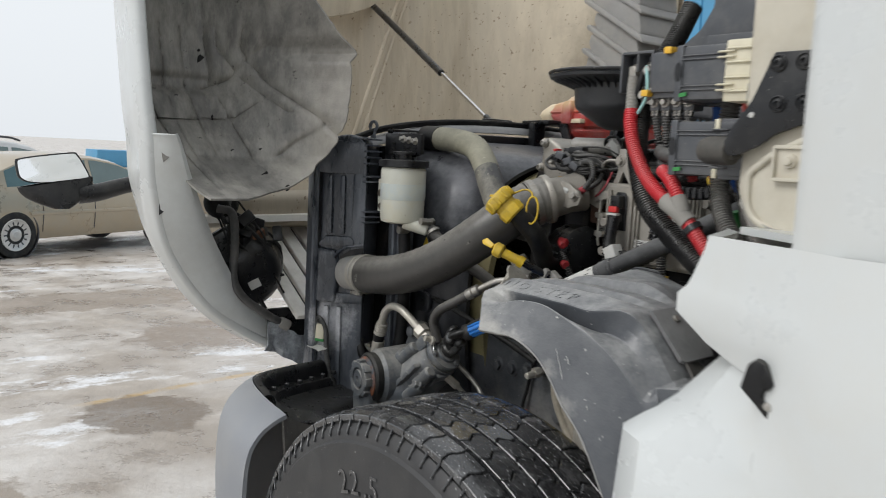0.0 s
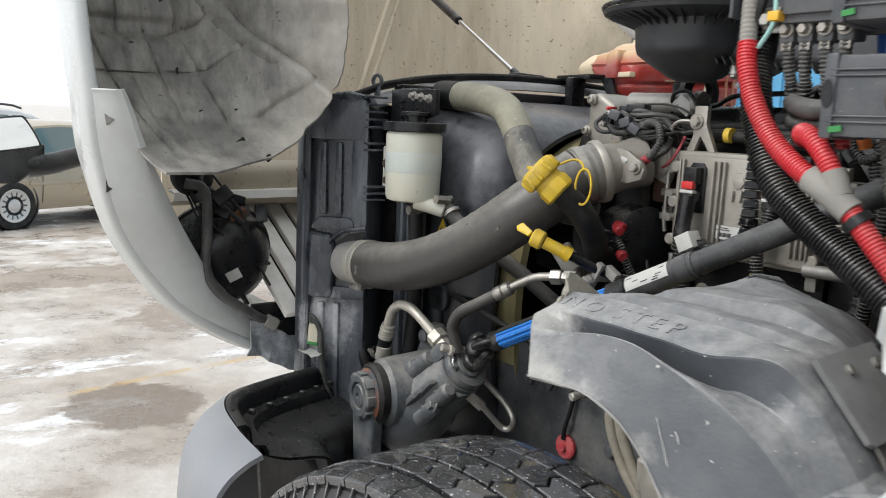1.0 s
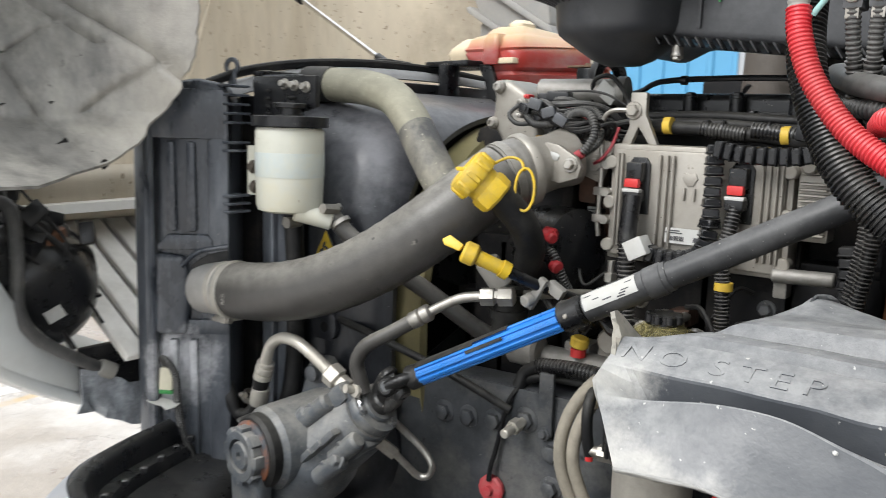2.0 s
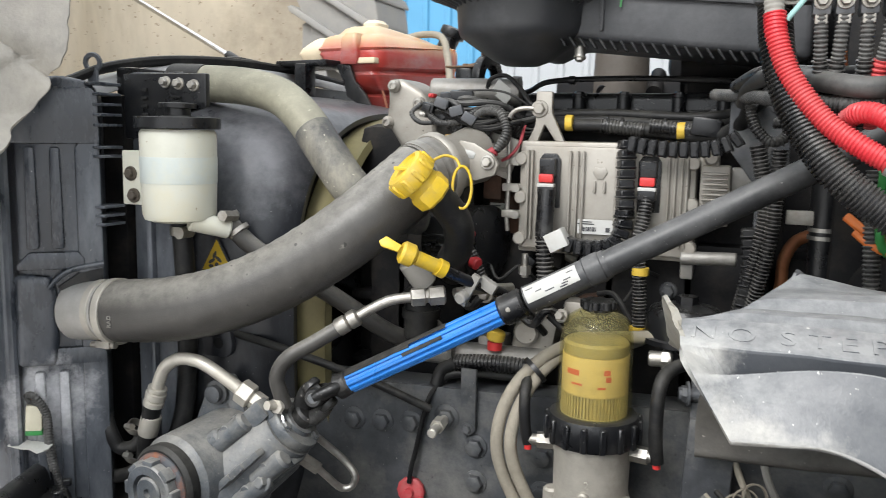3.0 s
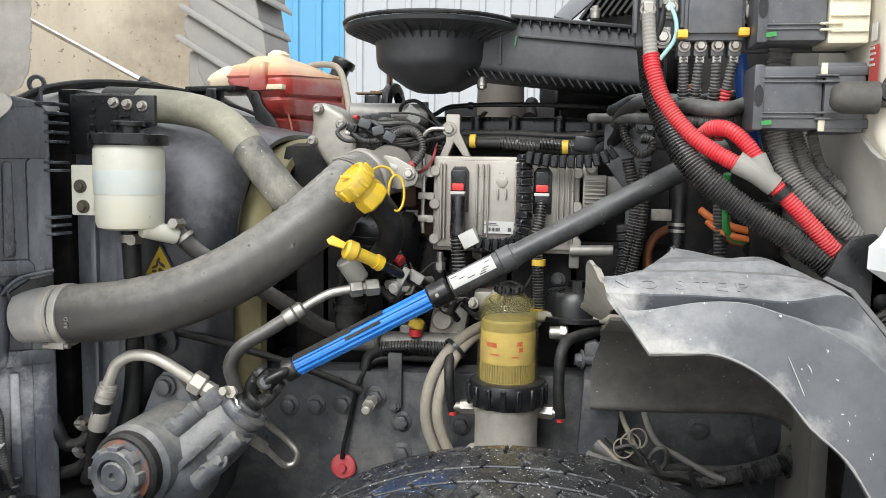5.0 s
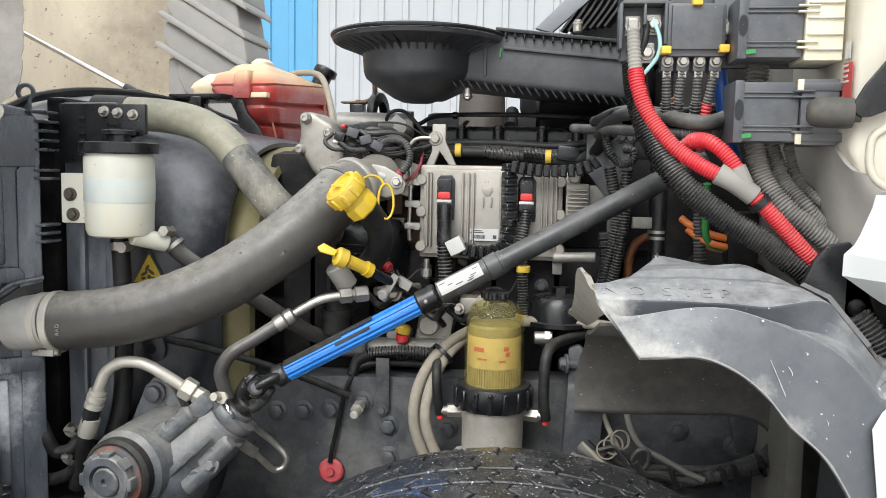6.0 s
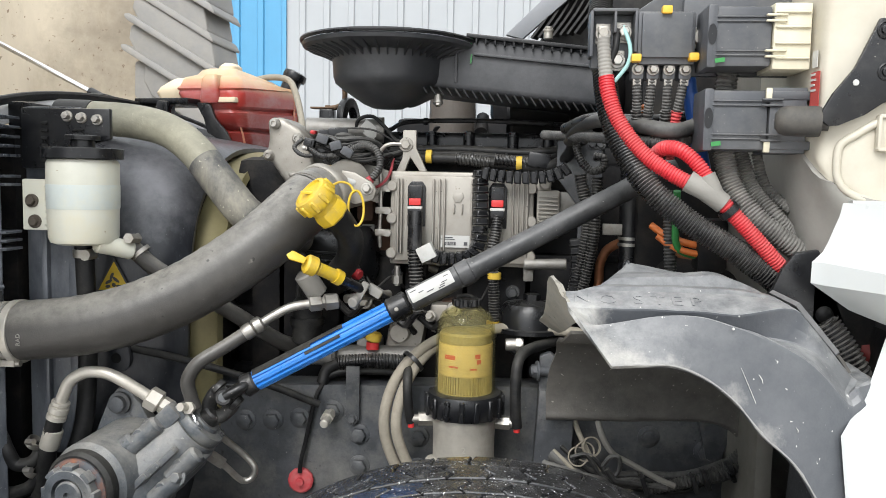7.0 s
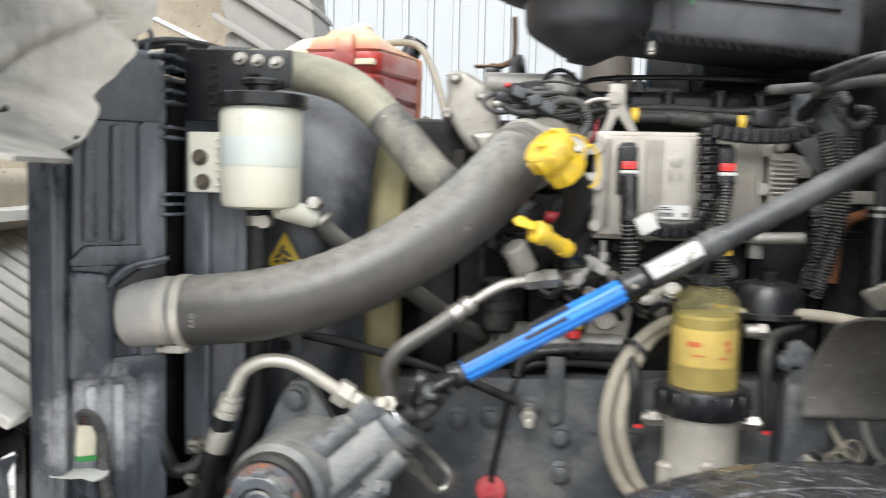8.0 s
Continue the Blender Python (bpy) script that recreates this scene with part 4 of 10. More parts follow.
part("grille_gap_sheet", bm, black_plastic, hood, "added black sheet closing the view under the grille")
for k in range(26):
    y = 1.298 + k * 0.062
    bm = B()
    c = (g0 + g1) / 2
    box(bm, (c.x, y, c.z), ((g1 - g0).length, 0.048, 0.018), (0, math.degrees(math.atan2(g0.z - g1.z, g1.x - g0.x)), 0), 0.003, 1)
    part("grille_bar", bm, grille_cream, hood)

# headlamp housing seen from behind
lamp = part("headlamp_housing", lathe(B(), [(0.0, -0.03), (0.055, -0.029), (0.085, -0.018), (0.110, 0.010), (0.124, 0.05), (0.127, 0.08), (0.133, 0.085), (0.133, 0.095), (0.118, 0.10)], axis_m((-2.185, 1.150, 1.088), (-0.95, 0.2, 0.25)), 36), black_plastic, hood, "black headlamp housing seen from behind")
bm = B()
lathe(bm, [(0.0, -0.045), (0.03, -0.045), (0.042, -0.03), (0.045, 0.0)], axis_m((-2.22, 1.15, 1.22), (-0.95, 0.2, 0.1)), 24)
lathe(bm, [(0.0, -0.03), (0.035, -0.03), (0.045, -0.02), (0.05, 0.02)], axis_m((-2.23, 1.09, 1.30), (-0.95, 0.2, 0.1)), 24)
part("bulb_cover", bm, rubber, lamp)
bm = B()
for pts in ([(-2.24, 1.05, 1.31), (-2.19, 1.10, 1.28), (-2.18, 1.17, 1.24), (-2.2, 1.22, 1.19)], [(-2.2, 1.10, 1.24), (-2.17, 1.09, 1.15), (-2.17, 1.12, 1.05), (-2.18, 1.20, 0.97), (-2.17, 1.30, 0.93)], [(-2.22, 1.13, 1.27), (-2.18, 1.17, 1.2), (-2.19, 1.25, 1.18), (-2.22, 1.28, 1.12)]):
    tube(bm, pts, 0.006, 8)
part("lamp_wire", bm, rubber, lamp)
bm = B()
box(bm, (0, 0, 0.0015), (0.034, 0.028, 0.001), (0, 0, 0), 0)
bm.transform(axis_m((-2.1555, 1.163, 1.068), (0.95, -0.2, -0.25)) @ Matrix.Rotation(0.5, 4, 'Z'))
part("lamp_label", bm, label_white, lamp, "small white data label")
bm = B()
tube(bm, [(-2.17, 1.05, 1.29), (-2.145, 1.085, 1.275), (-2.125, 1.085, 1.191), (-2.12, 1.080, 1.098), (-2.125, 1.115, 1.035), (-2.13, 1.190, 0.980), (-2.14, 1.244, 0.947)], 0.012, 12)
part("lamp_cable", bm, mat("dusty_lamp_cable", (0.045, 0.045, 0.045), 0.5, var=0.2, bump=0.2, dust=(0.16, 0.155, 0.145), amt=0.6, dscale=10), lamp, "thick dusty lamp cable")
bm = B()
rod(bm, (-2.14, 1.238, 0.952), (-2.135, 1.268, 0.936), 0.017, seg=14, chamfer=0.003)
part("cable_gland", bm, tape_grey, lamp, "dirty grey cable gland")
bm = B()
box(bm, (-2.185, 1.185, 1.195), (0.02, 0.05, 0.06), (20, 10, 25), 0.008)
part("rusty_clip", bm, mat("brown_rust_clip", (0.16, 0.075, 0.04), 0.75, var=0.3, scale=40, bump=0.3), lamp, "rusty brown clip")
rngh = random.Random(3)
for k in range(14):
    bm = B()
    box(bm, (-2.19 + rngh.uniform(-0.03, 0.02), 1.06 + rngh.uniform(0, 0.20), 1.10 + rngh.uniform(0, 0.20)), (rngh.uniform(0.02, 0.04), rngh.uniform(0.02, 0.06), rngh.uniform(0.015, 0.05)), (rngh.uniform(-40, 40), rngh.uniform(-30, 30), rngh.uniform(-30, 30)), 0.005)
    part("lamp_bracket", bm, rngh.choice((black_plastic, rubber, black_plastic)), lamp)
for k in range(4):
    bm = B()
    a = V((-2.19 + rngh.uniform(-0.03, 0.01), 1.03 + rngh.uniform(0, 0.1), 1.24 + rngh.uniform(0, 0.10)))
    b = V((-2.15, 1.20 + rngh.uniform(-0.04, 0.08), 1.0 + rngh.uniform(0, 0.15)))
    tube(bm, [a, a.lerp(b, 0.35) + V((0.015, rngh.uniform(-0.05, 0.05), rngh.uniform(-0.04, 0.04))), a.lerp(b, 0.7) + V((0.01, rngh.uniform(-0.03, 0.03), 0)), b], rngh.choice((0.003, 0.005, 0.007)), 8)
    part("lamp_wire", bm, rubber, lamp)
for a in range(6):
    bm = B()
    t = a * math.tau / 6
    box(bm, (-2.175, 1.150 + 0.09 * math.cos(t), 1.088 + 0.09 * math.sin(t)), (0.02, 0.008, 0.05), (math.degrees(t) - 90, 0, 0), 0.002, 1)
    part("lamp_rib", bm, black_plastic, lamp)
# crumpled foil at the fender tip
bm = B()
rows = [[(-2.14 + 0.03 * noise.noise(V((i * 1.7, j * 1.3, 2))), 1.20 + 0.028 * j + 0.016 * noise.noise(V((i * 1.9, j * 1.1, 5))), 0.955 - 0.03 * i - 0.012 * j + 0.016 * noise.noise(V((i * 1.3, j * 1.7, 9)))) for j in range(6)] for i in range(4)]
sheet(bm, rows, 0.003)
part("torn_seal", bm, mat("torn_seal", (0.34, 0.36, 0.38), 0.25, var=0.4, scale=40, bump=0.5, bscale=60, dust=(0.12, 0.12, 0.13), amt=0.7, dscale=25), hood, "torn grey seal at the fender tip", angle=50)

# gas strut
strut = thing("hood_strut", (-2.03, 1.93, 1.585), "black gas strut with bright rod holding the hood", "gas strut")
s0, sd_ = V((-2.03, 1.93, 1.595)), V((-0.413, 0.107, 0.186)).normalized()
bm = B()
rod(bm, s0, s0 + sd_ * 0.46, 0.0065, seg=14)
part("rod", bm, chrome, strut, "bright steel rod")
bm = B()
rod(bm, s0 + sd_ * 0.45, s0 + sd_ * 1.9, 0.0135, seg=18, chamfer=0.003)
part("cylinder", bm, black_plastic, strut)
bm = B()
rod(bm, s0 - sd_ * 0.02, s0 + sd_ * 0.02, 0.011, seg=14)
box(bm, (-2.03, 1.97, 1.588), (0.04, 0.12, 0.02), (0, 0, 10), 0.006)
part("ball_joint", bm, black_plastic, strut)

# grey intake duct on the far side of the hood
duct = thing("intake_duct", (-2.25, 2.75, 1.6), "grey ribbed plastic air intake duct fixed under the hood", "air duct")
duct_grey = mat("duct_grey", (0.27, 0.265, 0.255), 0.5, var=0.1, scale=12, bump=0.08, dust=(0.38, 0.355, 0.31), amt=0.5, dscale=9)
DX = V((0.86, 0.0, -0.51))
DZ = V((-0.06, 0.0, 1.0))
DUCT_M = Matrix(((DX.x, DZ.x, 0, 0), (0, 0, 1, 0), (DX.z, DZ.z, 0, 0), (0, 0, 0, 1)))
for k, (a0, a1, b0, b1, dy) in enumerate(((-0.215, -0.10, -0.275, -0.10, 0.03), (-0.16, 0.10, -0.20, -0.075, 0.01), (-0.205, 0.150, -0.085, 0.022, 0.0), (-0.175, 0.160, 0.03, 0.125, -0.012), (-0.150, 0.135, 0.135, 0.225, -0.006), (-0.165, 0.150, 0.235, 0.33, -0.012), (-0.150, 0.135, 0.34, 0.43, -0.006), (-0.16, 0.14, 0.44, 0.56, -0.01))):
    bm = B()
    c = V((-2.165, 2.72 + dy, 1.80))
    outline = [(a0 + 0.03, b0), (a1 - 0.012, b0), (a1, b0 + 0.02), (a1 - 0.01, b1), (a0 + 0.035, b1), (a0 + 0.012, b1 - 0.02), (a0, b0 + 0.04)]
    prism(bm, outline, Matrix.Translation(c) @ DUCT_M, 0.24, 0.009, 3)
    section = part("duct_section", bm, duct_grey, duct)
    if k > 1:
        bm = B()
        prism(bm, [(a0 - 0.022, b0 - 0.012), (a1 + 0.022, b0 - 0.012), (a1 + 0.026, b0 - 0.002), (a1 + 0.010, b0 + 0.014), (a0 - 0.010, b0 + 0.014), (a0 - 0.028, b0 + 0.002)], Matrix.Translation(c + V((0, -0.016, 0))) @ DUCT_M, 0.26, 0.004, 2)
        part("duct_fold", bm, duct_grey, section)

# fender mirror on the hood
mirror = thing("hood_mirror", (-2.8, 0.85, 1.27), "black hood mirror with bright convex glass on its arm", "mirror")
MX = Matrix.Translation((-2.80, 0.765, 1.345)) @ Euler((0, radians(-14), 0)).to_matrix().to_4x4() @ Matrix(((0, 0, 1, 0), (1, 0, 0, 0), (0, 1, 0, 0), (0, 0, 0, 1)))
GLASS = [(-0.095, -0.034), (-0.106, 0.038), (-0.098, 0.050), (0.060, 0.074), (0.074, 0.070), (0.108, 0.000), (0.102, -0.008)]
for _ in range(3):
    GLASS = [q for (a, b), (c, d) in zip(GLASS, GLASS[1:] + GLASS[:1]) for q in ((a * 0.75 + c * 0.25, b * 0.75 + d * 0.25), (a * 0.25 + c * 0.75, b * 0.25 + d * 0.75))]
bm = B()
prism(bm, [(u * 1.06, v * 1.08 + 0.001) for u, v in GLASS], MX @ Matrix.Translation((0, 0, -0.010)), 0.012, 0.004)
part("bezel", bm, black_plastic, mirror)
bm = B()
prism(bm, GLASS, MX @ Matrix.Translation((0, 0, 0.0025)), 0.003, 0.001)
part("mirror_glass", bm, mirror_glass, mirror, "bright convex mirror glass")
bm = B()
rows = []
for k in range(9):
    f = k / 8
    w = 0.112 * (1 - 0.75 * f ** 2.2)
    rows.append([(-2.805 - 0.035 * math.sin(math.pi * s) - 0.01 * f, 0.772 + 0.012 * f + w * math.cos(math.pi * s), 1.325 - 0.085 * f + (0.02 - 0.02 * f) * math.cos(math.pi * s)) for s in (j / 16 for j in range(17))])
rows2 = [[(x + 2 * (-2.80 - x) * 0.9, y, z) for x, y, z in r] for r in rows]
sheet(bm, rows, 0.005)
sheet(bm, rows2, 0.005, True)
part("housing", bm, black_plastic, mirror, "rounded black housing")
bm = B()
sweep(bm, spline([(-2.80, 0.84, 1.285), (-2.795, 0.90, 1.292), (-2.79, 0.97, 1.312), (-2.78, 1.04, 1.328), (-2.75, 1.15, 1.34)], 6), [0.036 - 0.0004 * i for i in range(25)], 14, True, 0.8)
part("arm", bm, black_plastic, mirror)


# ---- front wheel, inner fender, bumper ----
WC = V((-1.03, 1.015, 0.505))
wheel = thing("truck_wheel", (-1.03, 1.015, -0.01), "black wet truck tyre with worn block tread", "wheel")
wm = Matrix.Translation(WC) @ Matrix(((1, 0, 0), (0, 0, -1), (0, 1, 0))).to_4x4()  # local z to -y, outboard
bm = B()
lathe(bm, [(0.29, -0.10), (0.33, -0.135), (0.42, -0.148), (0.47, -0.14), (0.497, -0.13), (0.505, -0.10), (0.507, 0.0), (0.505, 0.10), (0.497, 0.13), (0.487, 0.138), (0.47, 0.142), (0.465, 0.148), (0.42, 0.152), (0.36, 0.148), (0.35, 0.152), (0.33, 0.140), (0.29, 0.11)], wm, 96, ring=True)
tyre = part("tyre", bm, tyre_side, wheel, "black truck tyre, size moulded on the sidewall", angle=30)
bm = B()
lathe(bm, [(0.500, -0.129), (0.5085, -0.126), (0.5095, 0.0), (0.5085, 0.126), (0.500, 0.129)], wm, 96)
part("groove_base", bm, rubber, tyre)
rest_bm = B()
pitch = math.tau / 62
for rib, (y0, y1) in enumerate(((-0.132, -0.083), (-0.077, -0.028), (-0.022, 0.022), (0.028, 0.077), (0.083, 0.132))):
    for k in range(62):
        a0 = k * pitch + (0.5 * pitch if rib % 2 else 0)
        sk = (0.15 if rib % 2 else -0.15) * pitch * (0.3 if rib in (0, 4) else 1)
        g = (0.034 + 0.012 * noise.noise(V((k * 1.7, rib * 2.3, 4)))) * pitch
        top, low = 0.523 if 0 < rib < 4 else 0.520, 0.503
        near = 0.25 < a0 < 2.9
        bm = B() if near else rest_bm
        lane = [(0.0, 0.0), (0.30, 1.0), (0.70, -1.0), (1.0, 0.0)]
        corners = [(a0 + g + sk * o, y0 + (y1 - y0) * f) for f, o in lane] + [(a0 + pitch - g + sk * o, y0 + (y1 - y0) * f) for f, o in lane[::-1]]
        hi = [bm.verts.new(wm @ V(((top - 0.006 * (abs(y) > 0.12)) * math.cos(a), (top - 0.006 * (abs(y) > 0.12)) * math.sin(a), y))) for a, y in corners]
        lo = [bm.verts.new(wm @ V((low * math.cos(a), low * math.sin(a), y))) for a, y in corners]
        for q in range(3):
            bm.faces.new((hi[q], hi[q + 1], hi[6 - q], hi[7 - q]))
        for q in range(8):
            bm.faces.new((hi[q], lo[q], lo[(q + 1) % 8], hi[(q + 1) % 8]))
        if near:
            bmesh.ops.bevel(bm, geom=[e for e in bm.edges if len(e.link_faces) == 2 and all((v.co - WC).xz.length > 0.510 for v in e.verts)], offset=0.0016, segments=1, affect="EDGES", clamp_overlap=True)
            part("tread_block", bm, tyre_rubber, tyre, angle=25)
part("tread_rest", rest_bm, tyre_rubber, tyre, "wet black block tread", angle=20)
for k in range(50):
    bm = B()
    a = -0.05 + k * math.tau / 96
    m = wm @ Matrix.Rotation(a, 4, "Z") @ Matrix.Translation((0.492, 0, 0.136))
    tmp = B()
    box(tmp, (0, 0, 0), (0.03, 0.004, 0.006), (0, 25, 0), 0.001, 1)
    merge(bm, tmp, m)
    part("shoulder_sipe", bm, tyre_rubber, tyre)
bm = B()
for k, ch in enumerate("22.5"):
    a = math.radians(108.0 - 5.2 * k + (1.6 if k > 2 else 0))
    m = wm @ Matrix.Rotation(a - math.pi / 2, 4, "Z") @ Matrix.Translation((0, 0.395, 0.1515))
    merge(bm, lettering(ch, 0.062, m, 0.0016))
part("size_mark", bm, tyre_rubber, tyre)
bm = B()
lathe(bm, [(0.0, -0.02), (0.10, -0.02), (0.12, 0.02), (0.16, 0.03), (0.22, 0.0), (0.275, 0.03), (0.285, 0.11), (0.292, 0.118), (0.292, 0.10)], wm, 48)
part("rim", bm, alu_dark, wheel)

# inner fender (no-step panel)
fender = thing("inner_fender", (-0.75, 1.1, 1.03), "grey plastic inner fender panel with moulded NO STEP", "fender")
# outer skirt from its lower edge up to the groove under the shelf
skirt_low = [(-0.889, 0.934, 1.206), (-0.855, 0.938, 1.207), (-0.818, 0.940, 1.207), (-0.781, 0.945, 1.192), (-0.748, 0.945, 1.167), (-0.716, 0.945, 1.130), (-0.672, 0.945, 1.088), (-0.615, 0.950, 0.990), (-0.550, 0.950, 0.720)]
skirt_mid = [(-0.907, 0.952, 1.228), (-0.872, 0.955, 1.232), (-0.826, 0.957, 1.238), (-0.784, 0.959, 1.237), (-0.748, 0.958, 1.216), (-0.715, 0.958, 1.186), (-0.655, 0.962, 1.139), (-0.605, 0.962, 1.030), (-0.535, 0.960, 0.720)]
skirt_top = [(-0.922, 0.966, 1.248), (-0.896, 0.980, 1.247), (-0.835, 0.970, 1.260), (-0.787, 0.968, 1.262), (-0.747, 0.968, 1.252), (-0.714, 0.970, 1.240), (-0.655, 0.975, 1.207), (-0.610, 0.985, 1.160), (-0.500, 0.985, 0.720)]
groove = [(-0.930, 0.978, 1.258), (-0.886, 1.010, 1.230), (-0.830, 1.018, 1.226), (-0.778, 1.018, 1.228), (-0.734, 1.016, 1.220), (-0.698, 1.012, 1.230), (-0.640, 1.006, 1.213), (-0.610, 1.000, 1.172), (-0.520, 1.000, 0.720)]


def shelf_row(y, crest, tilt, shoulder, x_left, z_left, lean):
    """One rib across the shelf: worn left end, ridged crest, shoulder and the drop beside the cab."""
    a = (x_left, y, z_left)
    b = (-0.835, y, crest + tilt)
    return [a, (a[0] + 0.3 * (b[0] - a[0]), y, a[2] + 0.7 * (b[2] - a[2])), b, (-0.780, y, crest), (-0.730, y, crest - tilt), (-0.672, y + lean * 0.3, shoulder), (-0.640, y + lean, shoulder - 0.027), (-0.593, y + lean, shoulder - 0.083), (-0.572, y + lean, 0.75)]


SHELF = [
    (1.005, 1.261, 0.0010, 1.268, -0.936, 1.261, 0.021),
    (1.047, 1.278, 0.0005, 1.270, -0.940, 1.274, 0.005),
    (1.060, 1.262, 0.0000, 1.269, -0.936, 1.272, 0.006),
    (1.076, 1.280, 0.0000, 1.271, -0.922, 1.272, 0.009),
    (1.101, 1.280, 0.0000, 1.271, -0.906, 1.271, 0.004),
    (1.115, 1.264, 0.0000, 1.269, -0.897, 1.270, 0.003),
    (1.132, 1.288, -0.0020, 1.270, -0.888, 1.272, 0.004),
    (1.152, 1.290, -0.0030, 1.263, -0.877, 1.276, 0.003),
    (1.195, 1.284, 0.0010, 1.250, -0.862, 1.281, -0.005),
    (1.240, 1.285, 0.0095, 1.234, -0.840, 1.290, -0.010),
    (1.295, 1.271, 0.0140, 1.213, -0.828, 1.275, -0.005),
    (1.325, 1.220, 0.0050, 1.203, -0.825, 1.210, -0.005),
]
G = [skirt_low, skirt_mid, skirt_top, groove] + [shelf_row(*r) for r in SHELF]
bm = B()
G = [r[:8] + [tuple(b + 0.8 * (b - a) for a, b in zip(r[6], r[7]))] + r[8:] for r in G]
lines = [spline(r, 6) for r in G]
fine = []
for a, b in zip(lines, lines[1:]):
    for t in (0.0, 0.07, 0.5, 0.93):
        fine.append([p.lerp(q, t) for p, q in zip(a, b)])
fine.append(lines[-1])
for i in range(4, len(fine) - 4, 4):
    fine[i] = [(p * 2 + a + b) / 4 for p, a, b in zip(fine[i], fine[i - 1], fine[i + 1])]
fine = [[p + V((0, 0, 0.0012 * noise.noise(p * 22))) for p in r] for r in fine]
sheet(bm, fine, 0.005, True)
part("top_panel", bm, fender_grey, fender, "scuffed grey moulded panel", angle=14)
bm = B()
rows = [[(-0.921, 0.985, 1.249), (-0.930, 1.010, 1.262), (-0.941, 1.036, 1.277)], [(-0.924, 1.060, 1.232), (-0.939, 1.060, 1.262), (-0.955, 1.063, 1.292)], [(-0.928, 1.138, 1.211), (-0.943, 1.140, 1.226), (-0.957, 1.145, 1.240)], [(-0.931, 1.200, 1.197), (-0.946, 1.200, 1.209), (-0.959, 1.200, 1.220)], [(-0.933, 1.263, 1.183), (-0.949, 1.250, 1.194), (-0.963, 1.238, 1.206)]]
rows = smooth_rows(rows, 4, 4)
rows = [[p + V((0.0015 * noise.noise(p * 60), 0, 0.0035 * noise.noise(p * 45) * (j / 8))) for j, p in enumerate(r)] for r in rows]
sheet(bm, rows, 0.004)
part("upturned_flap", bm, fender_lip, fender, "dusty ragged upturned front flap", angle=20)
# wheel arch behind: from under the panel back and down to the rail
bm = B()
rows = []
for x, zb in ((-0.942, 0.984), (-0.90, 0.985), (-0.85, 0.986), (-0.79, 0.988), (-0.70, 0.993), (-0.65, 0.992), (-0.622, 0.985), (-0.60, 0.970), (-0.575, 0.935), (-0.55, 0.88), (-0.53, 0.83), (-0.50, 0.70)):
    dz = min(0.0, zb - 0.984)
    edge_in = 0.012 if x < -0.94 else 0.0
    rows.append([(x + edge_in * k + 0.003 * noise.noise(V((x * 14, z * 30, 1))), y, z + dz) for y, z, k in ((1.06, 1.222, 1.2), (1.15, 1.196, 1.0), (1.230, 1.176, 0.8), (1.263, 1.172, 0.8), (1.33, 1.160, 1.0), (1.40, 1.139, 0.9), (1.435, 1.115, 1.0), (1.465, 1.075, 0.3), (1.485, 1.03, 0.0))] + [(x, 1.490, zb + 0.012), (x, 1.490, zb), (x, 1.498, zb - 0.006)])
sheet(bm, smooth_rows(rows, 3, 3), 0.004)
part("splash_sheet", bm, fender_dark, fender, "dark dirty splash sheet", angle=30)
bm = B()
PM = V((-0.656, 1.047, 1.266)), V((-0.658, 1.152, 1.268)), V((-0.604, 1.165, 1.206)), V((-0.601, 1.052, 1.203))
sheet(bm, [[PM[0].lerp(PM[1], t) for t in (0.0, 0.06, 0.94, 1.0)], [PM[0].lerp(PM[3], 0.05).lerp(PM[1].lerp(PM[2], 0.05), t) for t in (0.0, 0.06, 0.94, 1.0)], [PM[0].lerp(PM[3], 0.95).lerp(PM[1].lerp(PM[2], 0.95), t) for t in (0.0, 0.06, 0.94, 1.0)], [PM[3].lerp(PM[2], t) for t in (0.05, 0.08, 0.92, 0.95)]], 0.006, True)
part("patch_plate", bm, patch_steel, fender, "dark bolted patch plate", angle=25)
pn = (PM[1] - PM[0]).cross(PM[3] - PM[0]).normalized()
pn = pn if pn.z > 0 else -pn
for u, v in ((0.36, 0.22), (0.80, 0.24)):
    bm = B()
    c = PM[0].lerp(PM[1], u).lerp(PM[3].lerp(PM[2], u), v)
    rod(bm, c, c + pn * 0.010, 0.0055, seg=10, chamfer=0.001)
    lathe(bm, [(0.0095, 0.001), (0.0098, 0.004), (0.006, 0.005)], axis_m(c, pn), 16)
    part("bolt", bm, steel, fender)
# moulded letters on the shelf, following the slope
for k, ch in enumerate("NO STEP"):
    if ch != " ":
        bm = B()
        x = -0.918 + (0.0, 0.031, 0.0, 0.068, 0.092, 0.114, 0.137)[k]
        merge(bm, lettering(ch, 0.030, Matrix.Translation((x, 1.024, 1.2691 + 0.0006 * (k > 2))) @ Euler((radians(22), 0, 0)).to_matrix().to_4x4(), 0.0006))
        part("letter", bm, fender_grey, fender)
bm = B()
sweep(bm, [p + V((0, -0.0005, 0.001)) for p in lines[0][:44]], [0.0013 + 0.0008 * noise.noise(p * 60) for p in lines[0][:44]], 6)
part("worn_edge", bm, mat("worn_fender_edge", (0.30, 0.295, 0.28), 0.6, var=0.3, scale=80, bump=0.4, dust=(0.20, 0.20, 0.20), amt=0.8, dscale=40), fender, "whitened worn lower edge")
